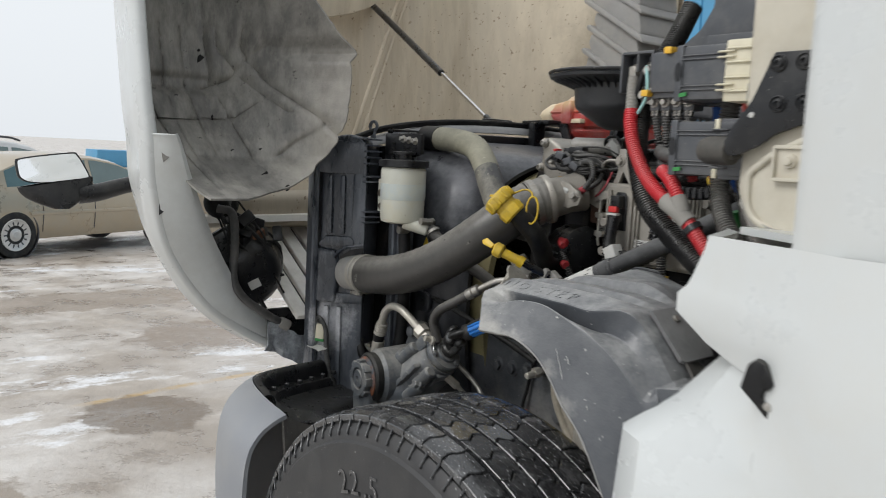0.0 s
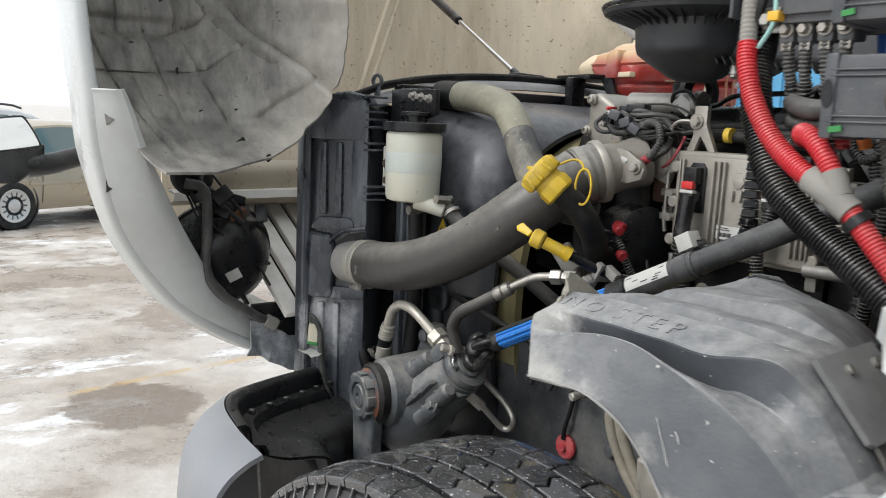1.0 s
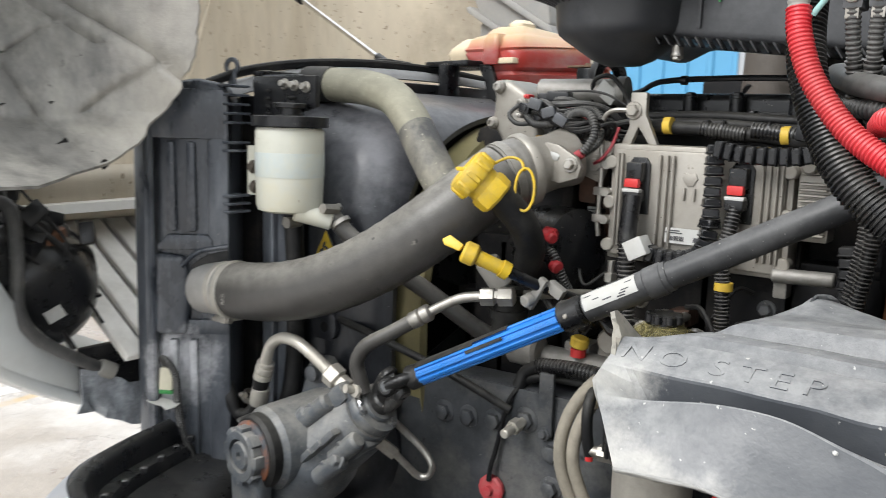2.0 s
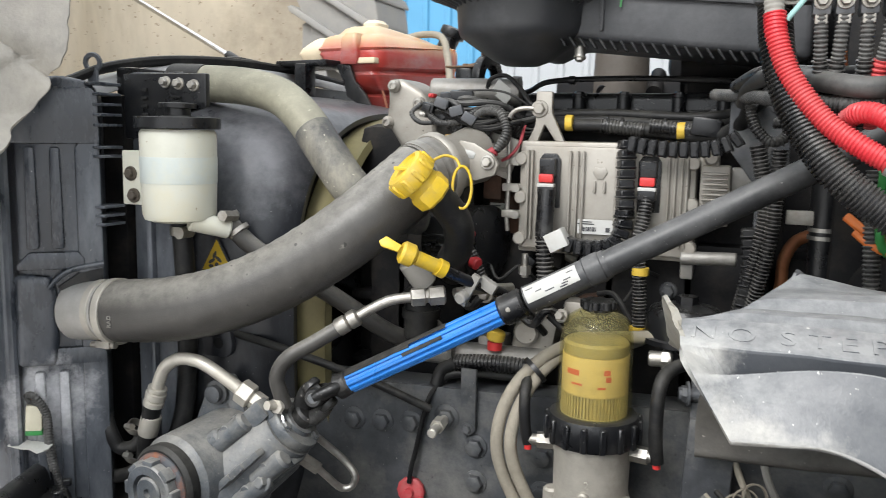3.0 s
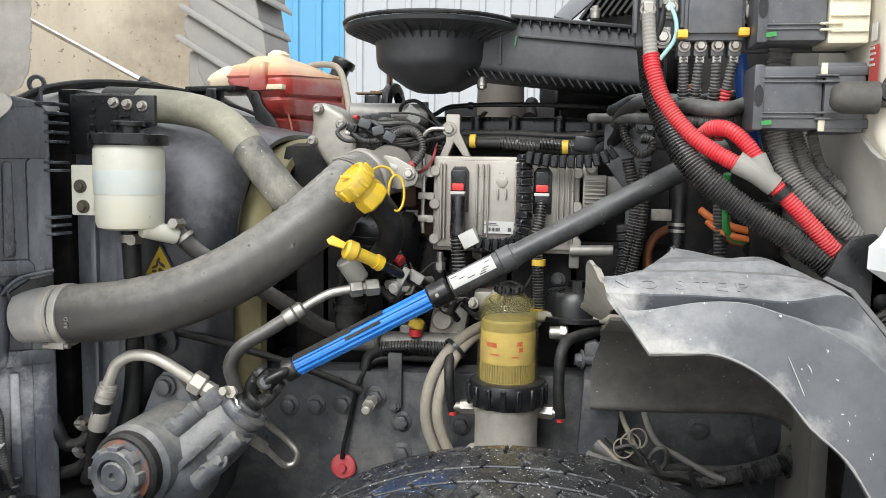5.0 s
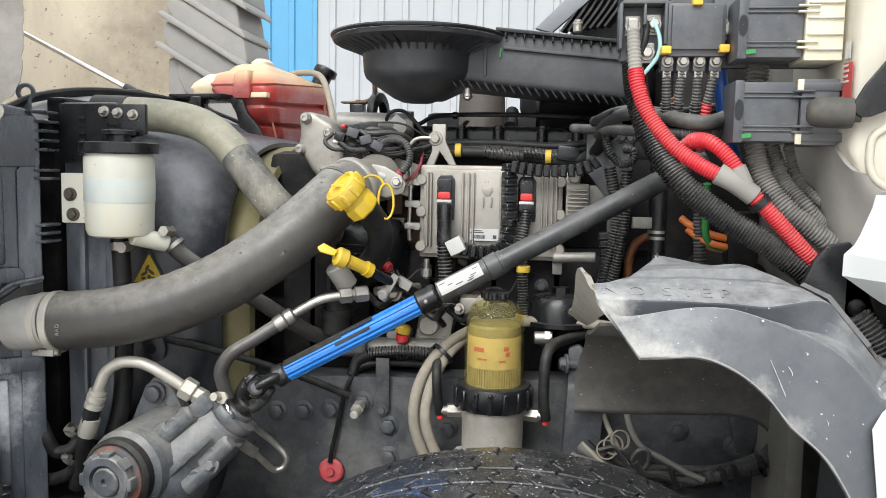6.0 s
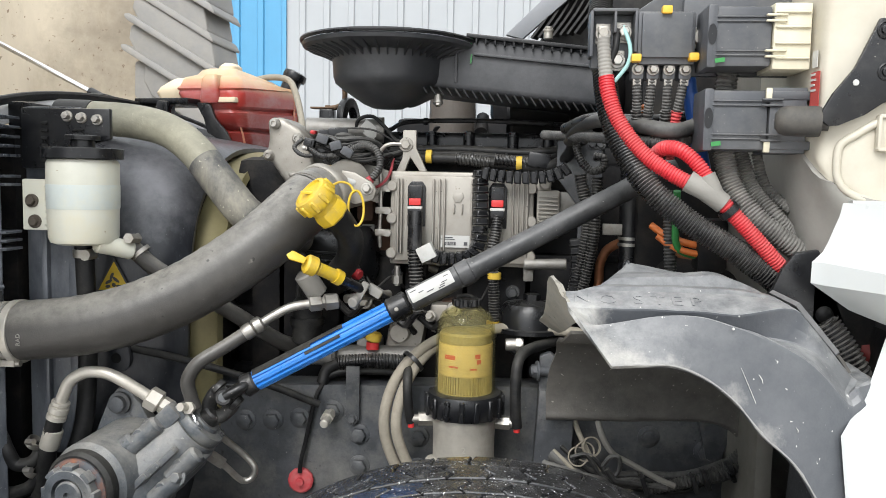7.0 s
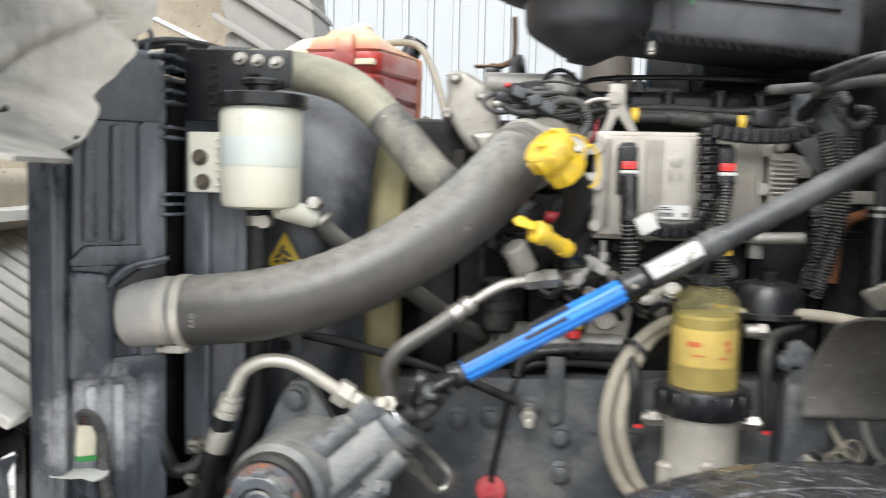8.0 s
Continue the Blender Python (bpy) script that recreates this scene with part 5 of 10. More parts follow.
# dark closing panel and hose end behind the fender
bm = B()
prism(bm, [(-0.655, 1.262), (-0.640, 1.30), (-0.624, 1.322), (-0.593, 1.328), (-0.577, 1.293), (-0.500, 1.10), (-0.52, 1.02), (-0.60, 1.18)], xz(1.16), 0.012, 0.004)
part("closing_panel", bm, black_plastic, fender, "black closing panel")
bm = B()
lathe(bm, [(0.0, 0.009), (0.007, 0.008), (0.011, 0.004), (0.012, 0.0)], axis_m((-0.582, 1.158, 1.239), (0, -1, 0)), 18)
part("push_pin", bm, rubber, fender)
bm = B()
ribbed(bm, [(-0.590, 1.135, 1.230), (-0.572, 1.13, 1.205), (-0.553, 1.125, 1.172), (-0.54, 1.13, 1.14)], 0.021, 0.006)
solo("drain_hose", bm, conduit_black, "black corrugated drain hose end behind the fender", "hose")
# pale scratches and nicks in the outer face
for a, b, r in (((-0.742, 0.9535, 1.206), (-0.712, 0.9505, 1.134), 0.00045), ((-0.722, 0.9545, 1.199), (-0.717, 0.9545, 1.189), 0.0006), ((-0.678, 0.953, 1.140), (-0.676, 0.953, 1.134), 0.0005)):
    bm = B()
    sweep(bm, [V(a), V(a).lerp(V(b), 0.5) + V((0.001, -0.0005, 0)), V(b)], [r * 0.6, r, r * 0.6], 6)
    part("scratch", bm, label_white, fender, "pale scratch")
bm = B()
lathe(bm, [(0.0, 0.0008), (0.0012, 0.0004), (0.0017, -0.001)], axis_m((-0.751, 0.9605, 1.2495), (0, -1, 0.4)), 9)
part("chip", bm, label_white, fender, "white chip in the plastic")

# wiper-well seal and dark post under the fender
fb = thing("fender_bracket", (-0.93, 1.555, 0.78), "black steel fender bracket bolted to the frame", "bracket")
bm = B()
box(bm, (-0.926, 1.553, 0.895), (0.070, 0.056, 0.25), (0, 3, 0), 0.006)
part("post", bm, rail_black, fb)
bm = B()
prism(bm, [(-0.955, 1.00), (-0.915, 1.00), (-0.915, 1.075), (-0.935, 1.092), (-0.955, 1.085)], xz(1.535), 0.02, 0.004)
part("ear", bm, rail_black, fb)
bm = B()
rod(bm, (-0.935, 1.536, 1.056), (-0.972, 1.530, 1.056), 0.010, seg=14)
hexbolt(bm, (-0.958, 1.534, 1.056), (-1, -0.2, 0), 0.013, 0.010)
part("bolt", bm, rail_black, fb)

# bumper end
bumper = thing("bumper_end", (-1.85, 1.1, 0.35), "grey plastic bumper end cap beside the tyre", "bumper")
RIM = [(-2.12, 1.553, 0.838), (-2.03, 1.341, 0.844), (-1.95, 1.17, 0.859), (-1.86, 1.048, 0.878), (-1.763, 0.979, 0.891), (-1.65, 0.954, 0.885), (-1.535, 0.951, 0.874)]
OUT = [(-0.9, -0.4), (-0.85, -0.5), (-0.75, -0.65), (-0.6, -0.8), (-0.4, -0.9), (-0.1, -1.0), (0.0, -1.0)]
SWELL = [0.0, 0.004, 0.01, 0.03, 0.07, 0.09, 0.09]
bm = B()
rows = []
for dz, k in ((0.0, 0.0), (-0.012, 0.35), (-0.035, 0.7), (-0.075, 0.95), (-0.16, 1.05), (-0.3, 1.0), (-0.5, 0.7)):
    rows.append([(x + ox * w * k, y + oy * w * k, z + dz) for (x, y, z), (ox, oy), w in zip(RIM, OUT, SWELL)])
sheet(bm, smooth_rows(rows, 3, 6), 0.010, True)
part("outer_skin", bm, bumper_grey, bumper)
bm = B()
rows = []
for dz, k in ((0.004, 0.0), (0.006, 0.012), (-0.004, 0.02), (-0.035, 0.026), (-0.04, 0.05), (-0.06, 0.056)):
    rows.append([(x - ox * k, y - oy * k, z + dz) for (x, y, z), (ox, oy) in zip(RIM[:6], OUT)])
sheet(bm, smooth_rows(rows, 2, 6), 0.005)
part("top_seal", bm, black_plastic, bumper)
bm = B()
rows = []
for dz, k in ((-0.06, 0.05), (-0.075, 0.10), (-0.085, 0.17), (-0.12, 0.20), (-0.22, 0.21)):
    rows.append([(x - ox * k, y - oy * k, z + dz) for (x, y, z), (ox, oy) in zip(RIM[:6], OUT)])
sheet(bm, smooth_rows(rows, 3, 5), 0.006)
part("inner_tray", bm, black_plastic, bumper)
for k in range(7):
    bm = B()
    a = V((-2.03, 1.344, 0.842)).lerp(V((-1.80, 1.0, 0.893)), k / 6)
    box(bm, (a.x + 0.036, a.y + 0.034, a.z - 0.022), (0.010, 0.014, 0.012), (0, 0, -55), 0.002, 1)
    part("seal_clip", bm, black_plastic, bumper)
bm = B()
sheet(bm, smooth_rows([[(-1.54, 0.945, 0.882), (-1.60, 1.03, 0.83), (-1.66, 1.12, 0.79)], [(-1.53, 0.95, 0.70), (-1.56, 1.05, 0.68), (-1.62, 1.15, 0.66)], [(-1.55, 0.96, 0.45), (-1.57, 1.06, 0.44), (-1.62, 1.16, 0.44)]], 4, 4), 0.006)
part("rear_flange", bm, fender_dark, bumper)


# ---- frame rail and engine ----
RT = math.tan(radians(2.0))


def rail_top(x):
    return 0.995 + (x + 1.45) * RT


rail = thing("frame_rail", (-0.8, 1.62, 0.70), "black steel chassis rail with bolt heads and dust", "chassis rail")
x0, x1 = -2.12, 0.6
for name_r, y0, y1, za, zb in (("web", 1.583, 1.591, -0.30, 0.0), ("top_flange", 1.5915, 1.66, -0.008, 0.0), ("bottom_flange", 1.5915, 1.66, -0.30, -0.292)):
    bm = B()
    pts = [(x0, rail_top(x0) + za), (x1, rail_top(x1) + za), (x1, rail_top(x1) + zb), (x0, rail_top(x0) + zb)]
    prism(bm, pts, xz(y0), y1 - y0, 0.003, 2)
    part(name_r, bm, rail_black, rail)
for x, z in ((-1.538, 0.919), (-1.482, 0.922), (-1.426, 0.928), (-1.306, 0.901), (-1.305, 0.837), (-1.187, 0.902), (-1.187, 0.838), (-0.741, 0.925), (-0.635, 0.901), (-0.50, 0.90)):
    bm = B()
    hexbolt(bm, (x, 1.583, z), (0, -1, 0), 0.0145, 0.013)
    part("bolt", bm, rail_black, rail)
bm = B()
hexbolt(bm, (-1.36, 1.583, 0.946), (0, -1, 0), 0.016, 0.012)
part("stud_nut", bm, rail_black, rail)
bm = B()
rod(bm, (-1.36, 1.575, 0.946), (-1.362, 1.515, 0.938), 0.0085, seg=14, chamfer=0.002)
rod(bm, (-1.362, 1.56, 0.944), (-1.362, 1.54, 0.942), 0.013, seg=6)
part("stud", bm, pipe_pale, rail, "bright threaded stud")
bm = B()
box(bm, (-1.318, 1.575, 0.985), (0.028, 0.008, 0.11), (0, 0, 0), 0.003)
hexbolt(bm, (-1.318, 1.571, 0.935), (0, -1, 0), 0.008, 0.007)
part("tab", bm, rail_black, rail)

plug = thing("red_plug", (-1.422, 1.57, 0.785), "red plastic plug hanging on the chassis rail", "plug")
bm = B()
lathe(bm, [(0.0, 0.0), (0.024, 0.0), (0.026, 0.004), (0.026, 0.010), (0.022, 0.013), (0.009, 0.014), (0.008, 0.022), (0.0, 0.023)], axis_m((-1.422, 1.582, 0.803), (0, -1, 0)), 12)
part("cap", bm, mat("faded_red_plastic", (0.50, 0.05, 0.06), 0.55, var=0.2, scale=40, bump=0.2, dust=(0.40, 0.17, 0.16), amt=0.7, dscale=30), plug, angle=20)
bm = B()
tube(bm, [(-1.422, 1.565, 0.822), (-1.419, 1.566, 0.85), (-1.412, 1.57, 0.883), (-1.393, 1.575, 0.973), (-1.374, 1.595, 1.01)], 0.0045, 8)
part("lead", bm, rubber, plug)

engine = thing("engine", (-1.15, 2.05, 0.6), "dark grimy diesel engine block in the bay", "engine")
bm = B()
box(bm, (-1.12, 2.06, 1.06), (1.0, 0.62, 0.78), (0, 0, 0), 0.03, 2)
box(bm, (-1.12, 1.74, 1.10), (0.9, 0.08, 0.30), (0, 0, 0), 0.02)
part("block", bm, dark_iron, engine)
for k in range(7):
    bm = B()
    box(bm, (-1.5 + 0.13 * k, 1.745, 1.08), (0.022, 0.09, 0.62), (0, 0, 0), 0.006)
    part("block_rib", bm, dark_iron, engine)
for k in range(4):
    bm = B()
    box(bm, (-1.15, 1.742, 0.86 + 0.13 * k), (0.92, 0.07, 0.018), (0, 0, 0), 0.005)
    part("block_rib", bm, dark_iron, engine)
bm = B()
box(bm, (-1.09, 1.98, 1.475), (0.62, 0.34, 0.075), (0, 0, 0), 0.015, 3)
box(bm, (-1.09, 1.815, 1.462), (0.60, 0.02, 0.05), (-14, 0, 0), 0.004)
for k in range(5):
    box(bm, (-1.35 + 0.13 * k, 1.802, 1.462), (0.012, 0.025, 0.045), (0, 0, 0), 0.003)
part("valve_cover", bm, black_plastic, engine)
for x in (-1.195, -1.115, -1.02, -0.945):
    bm = B()
    rod(bm, (x, 1.795, 1.475), (x, 1.795, 1.505), 0.012, seg=14, chamfer=0.002)
    hexbolt(bm, (x, 1.795, 1.505), (0, 0, 1), 0.009, 0.007)
    part("cover_bolt", bm, black_plastic, engine)
# pipes, pads and castings low on the block
bm = B()
rod(bm, (-1.40, 1.64, 1.045), (-1.20, 1.64, 1.05), 0.022, seg=18, chamfer=0.004)
rod(bm, (-1.42, 1.62, 1.06), (-1.36, 1.62, 1.06), 0.030, seg=18, chamfer=0.006)
box(bm, (-1.30, 1.66, 1.055), (0.05, 0.05, 0.06), (0, 0, 0), 0.008)
part("starter", bm, alu_dark, engine, "dull metal starter body")
bm = B()
lathe(bm, [(0.0, 0.03), (0.02, 0.03), (0.05, 0.024), (0.058, 0.012), (0.06, -0.02), (0.066, -0.022), (0.066, -0.03)], Matrix.Translation((-0.975, 1.60, 1.150)), 30)
rod(bm, (-0.972, 1.60, 1.17), (-0.972, 1.60, 1.192), 0.017, seg=6)
part("oil_filter_cap", bm, black_plastic, engine)
bm = B()
rod(bm, (-1.418, 1.60, 1.168), (-1.418, 1.60, 1.075), 0.029, seg=20, chamfer=0.006)
rod(bm, (-1.418, 1.60, 1.13), (-1.418, 1.60, 1.115), 0.034, seg=20)
rod(bm, (-1.418, 1.60, 1.158), (-1.418, 1.60, 1.146), 0.034, seg=20)
part("coolant_stub", bm, rubber, engine)
bm = B()
rod(bm, (-1.396, 1.492, 1.232), (-1.374, 1.512, 1.190), 0.0205, seg=18, chamfer=0.003)
part("sleeve", bm, tape_grey, engine, "pale labelled sleeve")
bm = B()
box(bm, (-1.225, 1.67, 1.092), (0.075, 0.06, 0.085), (0, 10, 0), 0.014)
rod(bm, (-1.235, 1.64, 1.10), (-1.235, 1.622, 1.10), 0.022, seg=16, chamfer=0.004)
box(bm, (-1.15, 1.66, 1.13), (0.05, 0.05, 0.06), (0, 0, 0), 0.01)
part("pump_casting", bm, alu, engine, "bright cast pump body")
bm = B()
rod(bm, (-1.288, 1.62, 1.082), (-1.284, 1.62, 1.100), 0.016, seg=14, chamfer=0.003)
part("yellow_collar", bm, bpy.data.materials.get("yellow_tape") or mat("yellow_tape", (0.62, 0.42, 0.05), 0.6, var=0.15, bump=0.05), engine)
bm = B()
rod(bm, (-1.288, 1.62, 1.066), (-1.288, 1.62, 1.080), 0.013, seg=14)
part("red_collar", bm, red_plastic, engine)
bm = B()
box(bm, (-1.312, 1.715, 1.30), (0.032, 0.01, 0.026), (0, 0, 0), 0.002)
part("data_plate", bm, label_white, engine, "small white data plate")
bm = B()
for k in range(3):
    for j in range(3):
        if (k + j) % 2 == 0:
            box(bm, (-1.320 + 0.008 * k, 1.7085, 1.293 + 0.007 * j), (0.006, 0.002, 0.005), (0, 0, 0), 0)
part("data_print", bm, print_dark, engine)

# alternator behind the filler neck
alt = thing("alternator", (-1.40, 1.62, 1.13), "black finned alternator with red terminal", "alternator")
bm = B()
lathe(bm, [(0.0, -0.06), (0.045, -0.06), (0.062, -0.05), (0.068, -0.03), (0.068, 0.05), (0.05, 0.06), (0, 0.06)], axis_m((-1.36, 1.66, 1.245), (1, -0.35, 0)), 36)
part("case", bm, black_plastic, alt)
for k in range(12):
    bm = B()
    a = math.pi * (0.55 + 0.075 * k)
    m = axis_m((-1.36, 1.66, 1.245), (1, -0.35, 0)) @ Matrix.Rotation(a + 1.2, 4, "Z")
    box(bm, (0.069, 0, 0.0), (0.008, 0.007, 0.085), (0, 0, 0), 0.002, 1)
    bm.transform(m)
    part("fin", bm, black_plastic, alt)
bm = B()
rod(bm, (-1.345, 1.585, 1.275), (-1.322, 1.585, 1.272), 0.011, seg=14, chamfer=0.003)
part("red_boot", bm, mat("dark_red_boot", (0.36, 0.025, 0.03), 0.45, var=0.2, bump=0.1), alt, "red rubber terminal boot")

# exhaust and turbo in the background above the cover
turbo = thing("turbocharger", (-0.9, 2.1, 1.40), "dark iron turbocharger and exhaust manifold behind the valve cover", "turbocharger")
bm = B()
rod(bm, (-1.19, 2.23, 1.46), (-1.19, 2.23, 1.66), 0.066, 0.060, seg=28, chamfer=0.006)
part("riser", bm, mat("sooty_riser", (0.13, 0.115, 0.10), 0.6, metal=0.3, var=0.3, scale=20, bump=0.3, dust=(0.07, 0.055, 0.045), amt=0.6, dscale=10), turbo, "sooty brown riser pipe")
bm = B()
rod(bm, (-1.04, 2.05, 1.55), (-0.85, 2.05, 1.55), 0.040, seg=24)
part("cross_pipe", bm, dark_iron, turbo)
bm = B()
box(bm, (-0.80, 2.06, 1.57), (0.46, 0.16, 0.16), (0, 0, 0), 0.03)
part("heat_shield", bm, dark_iron, turbo)
bm = B()
rod(bm, (-1.03, 1.93, 1.565), (-0.80, 1.93, 1.575), 0.03, seg=18)
part("oil_pipe", bm, dark_iron, turbo)
bm = B()
lathe(bm, [(0.03, -0.06), (0.07, -0.05), (0.085, -0.02), (0.085, 0.02), (0.06, 0.05), (0.03, 0.06)], axis_m((-0.84, 1.9, 1.60), (1, 0.2, 0)), 28)
part("volute", bm, dark_iron, turbo)
bm = B()
box(bm, (-0.95, 2.27, 1.44), (0.78, 0.12, 0.26), (0, 0, 0), 0.02)
part("manifold", bm, dark_iron, turbo)
for k in range(6):
    bm = B()
    rod(bm, (-1.22 + 0.11 * k, 2.18, 1.53), (-1.22 + 0.11 * k, 2.26, 1.575), 0.018, seg=12)
    part("manifold_stud", bm, dark_iron, turbo)
bm = B()
box(bm, (-0.84, 2.28, 1.63), (0.50, 0.10, 0.15), (0, 0, 0), 0.03)
part("far_shield", bm, dark_iron, turbo)
bm = B()
tube(bm, [(-1.40, 1.80, 1.508), (-1.30, 1.80, 1.512), (-1.25, 1.80, 1.532), (-1.12, 1.80, 1.537), (-1.0, 1.80, 1.535), (-0.9, 1.80, 1.53)], 0.005, 8)
rod(bm, (-1.215, 1.80, 1.534), (-1.205, 1.80, 1.534), 0.008)
solo("fuel_line", bm, black_plastic, "thin black fuel line along the valve cover", "pipe")

# ---- engine control unit ----
ecm = thing("engine_control_unit", (-1.11, 1.66, 1.235), "finned aluminium engine control unit with two black plugs", "control unit")
bm = B()
box(bm, (-1.117, 1.672, 1.331), (0.288, 0.05, 0.188), (0, 0, 0), 0.006, 2)
box(bm, (-1.117, 1.645, 1.331), (0.270, 0.012, 0.172), (0, 0, 0), 0.004, 2)
for x in (-1.256, -0.978):
    for z in (1.26, 1.33, 1.395):
        rod(bm, (x, 1.66, z), (x, 1.635, z), 0.011, seg=16, chamfer=0.002)
part("housing", bm, alu, ecm)
for x in (-1.243, -1.236, -1.172, -1.160, -1.150, -1.096, -1.014, -1.004, -0.994, -0.986):
    bm = B()
    box(bm, (x, 1.637, 1.335), (0.0045, 0.012, 0.15), (0, 0, 0), 0.0015, 1)
    part("rib", bm, alu, ecm)
bm = B()
prism(bm, [(-0.012, 0), (-0.008, 0.009), (0, 0.006), (0.008, 0.009), (0.012, 0), (0.005, -0.011), (-0.005, -0.011)], Matrix.Translation((-1.123, 1.640, 1.376)) @ Matrix(((1, 0, 0), (0, 0, -1), (0, 1, 0))).to_4x4(), 0.004, 0.001)
for x in (-1.131, -1.115):
    box(bm, (x, 1.637, 1.352), (0.004, 0.008, 0.02), (0, 0, 0), 0.001, 1)
part("embossing", bm, alu, ecm)
bm = B()
box(bm, (-1.127, 1.6345, 1.287), (0.058, 0.0015, 0.024), (0, 0, 0), 0)
lab = part("label", bm, label_white, ecm, "white printed data label")
bm = B()
for k in range(10):
    box(bm, (-1.151 + 0.0028 * k, 1.6332, 1.283), (0.0012 + 0.0006 * (k % 3), 0.001, 0.007), (0, 0, 0), 0)
for z, w in ((1.295, 0.02), (1.2915, 0.028)):
    box(bm, (-1.142, 1.6332, z), (w, 0.001, 0.0016), (0, 0, 0), 0)
box(bm, (-1.106, 1.6332, 1.283), (0.007, 0.001, 0.007), (0, 0, 0), 0)
part("label_print", bm, print_dark, lab)
for k, (x, lead) in enumerate(((-1.206, [(-1.204, 1.612, 1.345), (-1.204, 1.605, 1.31), (-1.204, 1.60, 1.27), (-1.200, 1.60, 1.22), (-1.197, 1.60, 1.15)]), (-1.044, [(-1.044, 1.615, 1.34), (-1.046, 1.607, 1.31), (-1.052, 1.60, 1.27), (-1.048, 1.60, 1.22), (-1.043, 1.60, 1.13)]))):
    bm = B()
    prism(bm, [(-0.018, -0.05), (0.018, -0.05), (0.018, 0.030), (0.011, 0.040), (-0.011, 0.040), (-0.018, 0.030)], Matrix.Translation((x, 1.640, 1.365)) @ Matrix(((1, 0, 0), (0, 0, -1), (0, 1, 0))).to_4x4(), 0.006, 0.002)
    plug_ob = part("plug", bm, black_plastic, ecm, "black plug with red lock")
    bm = B()
    box(bm, (x, 1.624, 1.382), (0.026, 0.022, 0.030), (0, 0, 0), 0.003)
    box(bm, (x, 1.618, 1.345), (0.028, 0.026, 0.02), (0, 0, 0), 0.005)
    part("plug_body", bm, black_plastic, plug_ob)
    bm = B()
    box(bm, (x, 1.612, 1.365), (0.024, 0.012, 0.014), (0, 0, 0), 0.003)
    part("red_lock", bm, red_plastic, plug_ob)
    bm = B()
    box(bm, (x, 1.612, 1.3535), (0.029, 0.014, 0.006), (0, 0, 0), 0.002)
    part("white_latch", bm, label_white, plug_ob)
    bm = B()
    if k == 0:
        sweep(bm, spline(lead[:3], 5), [0.0145] * 11, 14)
        ribbed(bm, lead[2:], 0.0145, 0.007)
    else:
        ribbed(bm, lead, 0.0115, 0.0055)
    part("lead", bm, conduit_black, plug_ob)
for z in (1.225, 1.13):
    bm = B()
    rod(bm, (-1.046, 1.60, z - 0.006), (-1.046, 1.60, z + 0.006), 0.0135, seg=14)
    part("yellow_tape", bm, bpy.data.materials["yellow_tape"], ecm)

# heat-sink beside it
fmod = thing("finned_module", (-0.945, 1.66, 1.295), "small finned aluminium module beside the control unit", "module")
bm = B()
box(bm, (-0.945, 1.665, 1.345), (0.045, 0.04, 0.095), (0, 0, 0), 0.004)
part("body", bm, alu, fmod)
for k in range(10):
    bm = B()
    box(bm, (-0.945, 1.640, 1.308 + 0.008 * k), (0.038, 0.014, 0.0038), (0, 0, 0), 0.001, 1)
    part("fin", bm, alu, fmod)
bm = B()
rod(bm, (-0.952, 1.65, 1.405), (-0.952, 1.63, 1.405), 0.012, seg=16, chamfer=0.003)
part("bush", bm, alu, fmod)
bm = B()
box(bm, (-0.955, 1.66, 1.40), (0.03, 0.02, 0.03), (0, 0, 0), 0.005)
part("lug", bm, alu, fmod)
bm = B()
mbr = thing("module_bracket", (-0.95, 1.65, 1.21), "dull aluminium bracket with bolt under the module", "bracket")
box(bm, (-0.905, 1.68, 1.37), (0.035, 0.03, 0.04), (0, 0, 0), 0.005)
part("pad", bm, alu_dark, mbr)
bm = B()
rod(bm, (-0.99, 1.64, 1.245), (-0.905, 1.64, 1.248), 0.011, seg=14, chamfer=0.002)
part("bolt", bm, alu_dark, mbr)
bm = B()
box(bm, (-0.98, 1.66, 1.235), (0.02, 0.03, 0.05), (0, 0, 0), 0.004)
part("foot", bm, alu_dark, mbr)

# segmented cable channel round the control unit
chan = thing("cable_channel", (-1.08, 1.6, 1.25), "black segmented cable channel running round the control unit", "cable channel")


def channel(pts, w, name):
    line = resample(spline(pts, 14), 0.0155)
    for a, b in zip(line, line[1:]):
        bm = B()
        d = (b - a)
        m = axis_m((a + b) / 2, d)
        tmp = B()
        box(tmp, (0, 0, 0), (w, w, d.length * 0.94), (0, 0, 0), 0.0025, 1)
        box(tmp, (0, 0, d.length * 0.3), (w * 1.12, w * 1.12, d.length * 0.28), (0, 0, 0), 0.002, 1)
        merge(bm, tmp, m)
        part(name, bm, black_plastic, chan)


channel([(-1.079, 1.612, 1.43), (-1.077, 1.608, 1.36), (-1.077, 1.605, 1.30), (-1.088, 1.602, 1.268), (-1.115, 1.60, 1.257), (-1.157, 1.60, 1.258), (-1.185, 1.602, 1.272)], 0.024, "link")
channel([(-1.075, 1.605, 1.424), (-1.023, 1.60, 1.417), (-0.958, 1.60, 1.418), (-0.925, 1.60, 1.428), (-0.902, 1.602, 1.446)], 0.024, "link")
channel([(-0.89, 1.63, 1.30), (-0.885, 1.63, 1.23), (-0.895, 1.63, 1.16)], 0.024, "link")
bm = B()
box(bm, (-1.178, 1.588, 1.268), (0.032, 0.032, 0.030), (0, -28, 0), 0.002)
part("white_tag", bm, label_white, chan, "blank white paper tag")

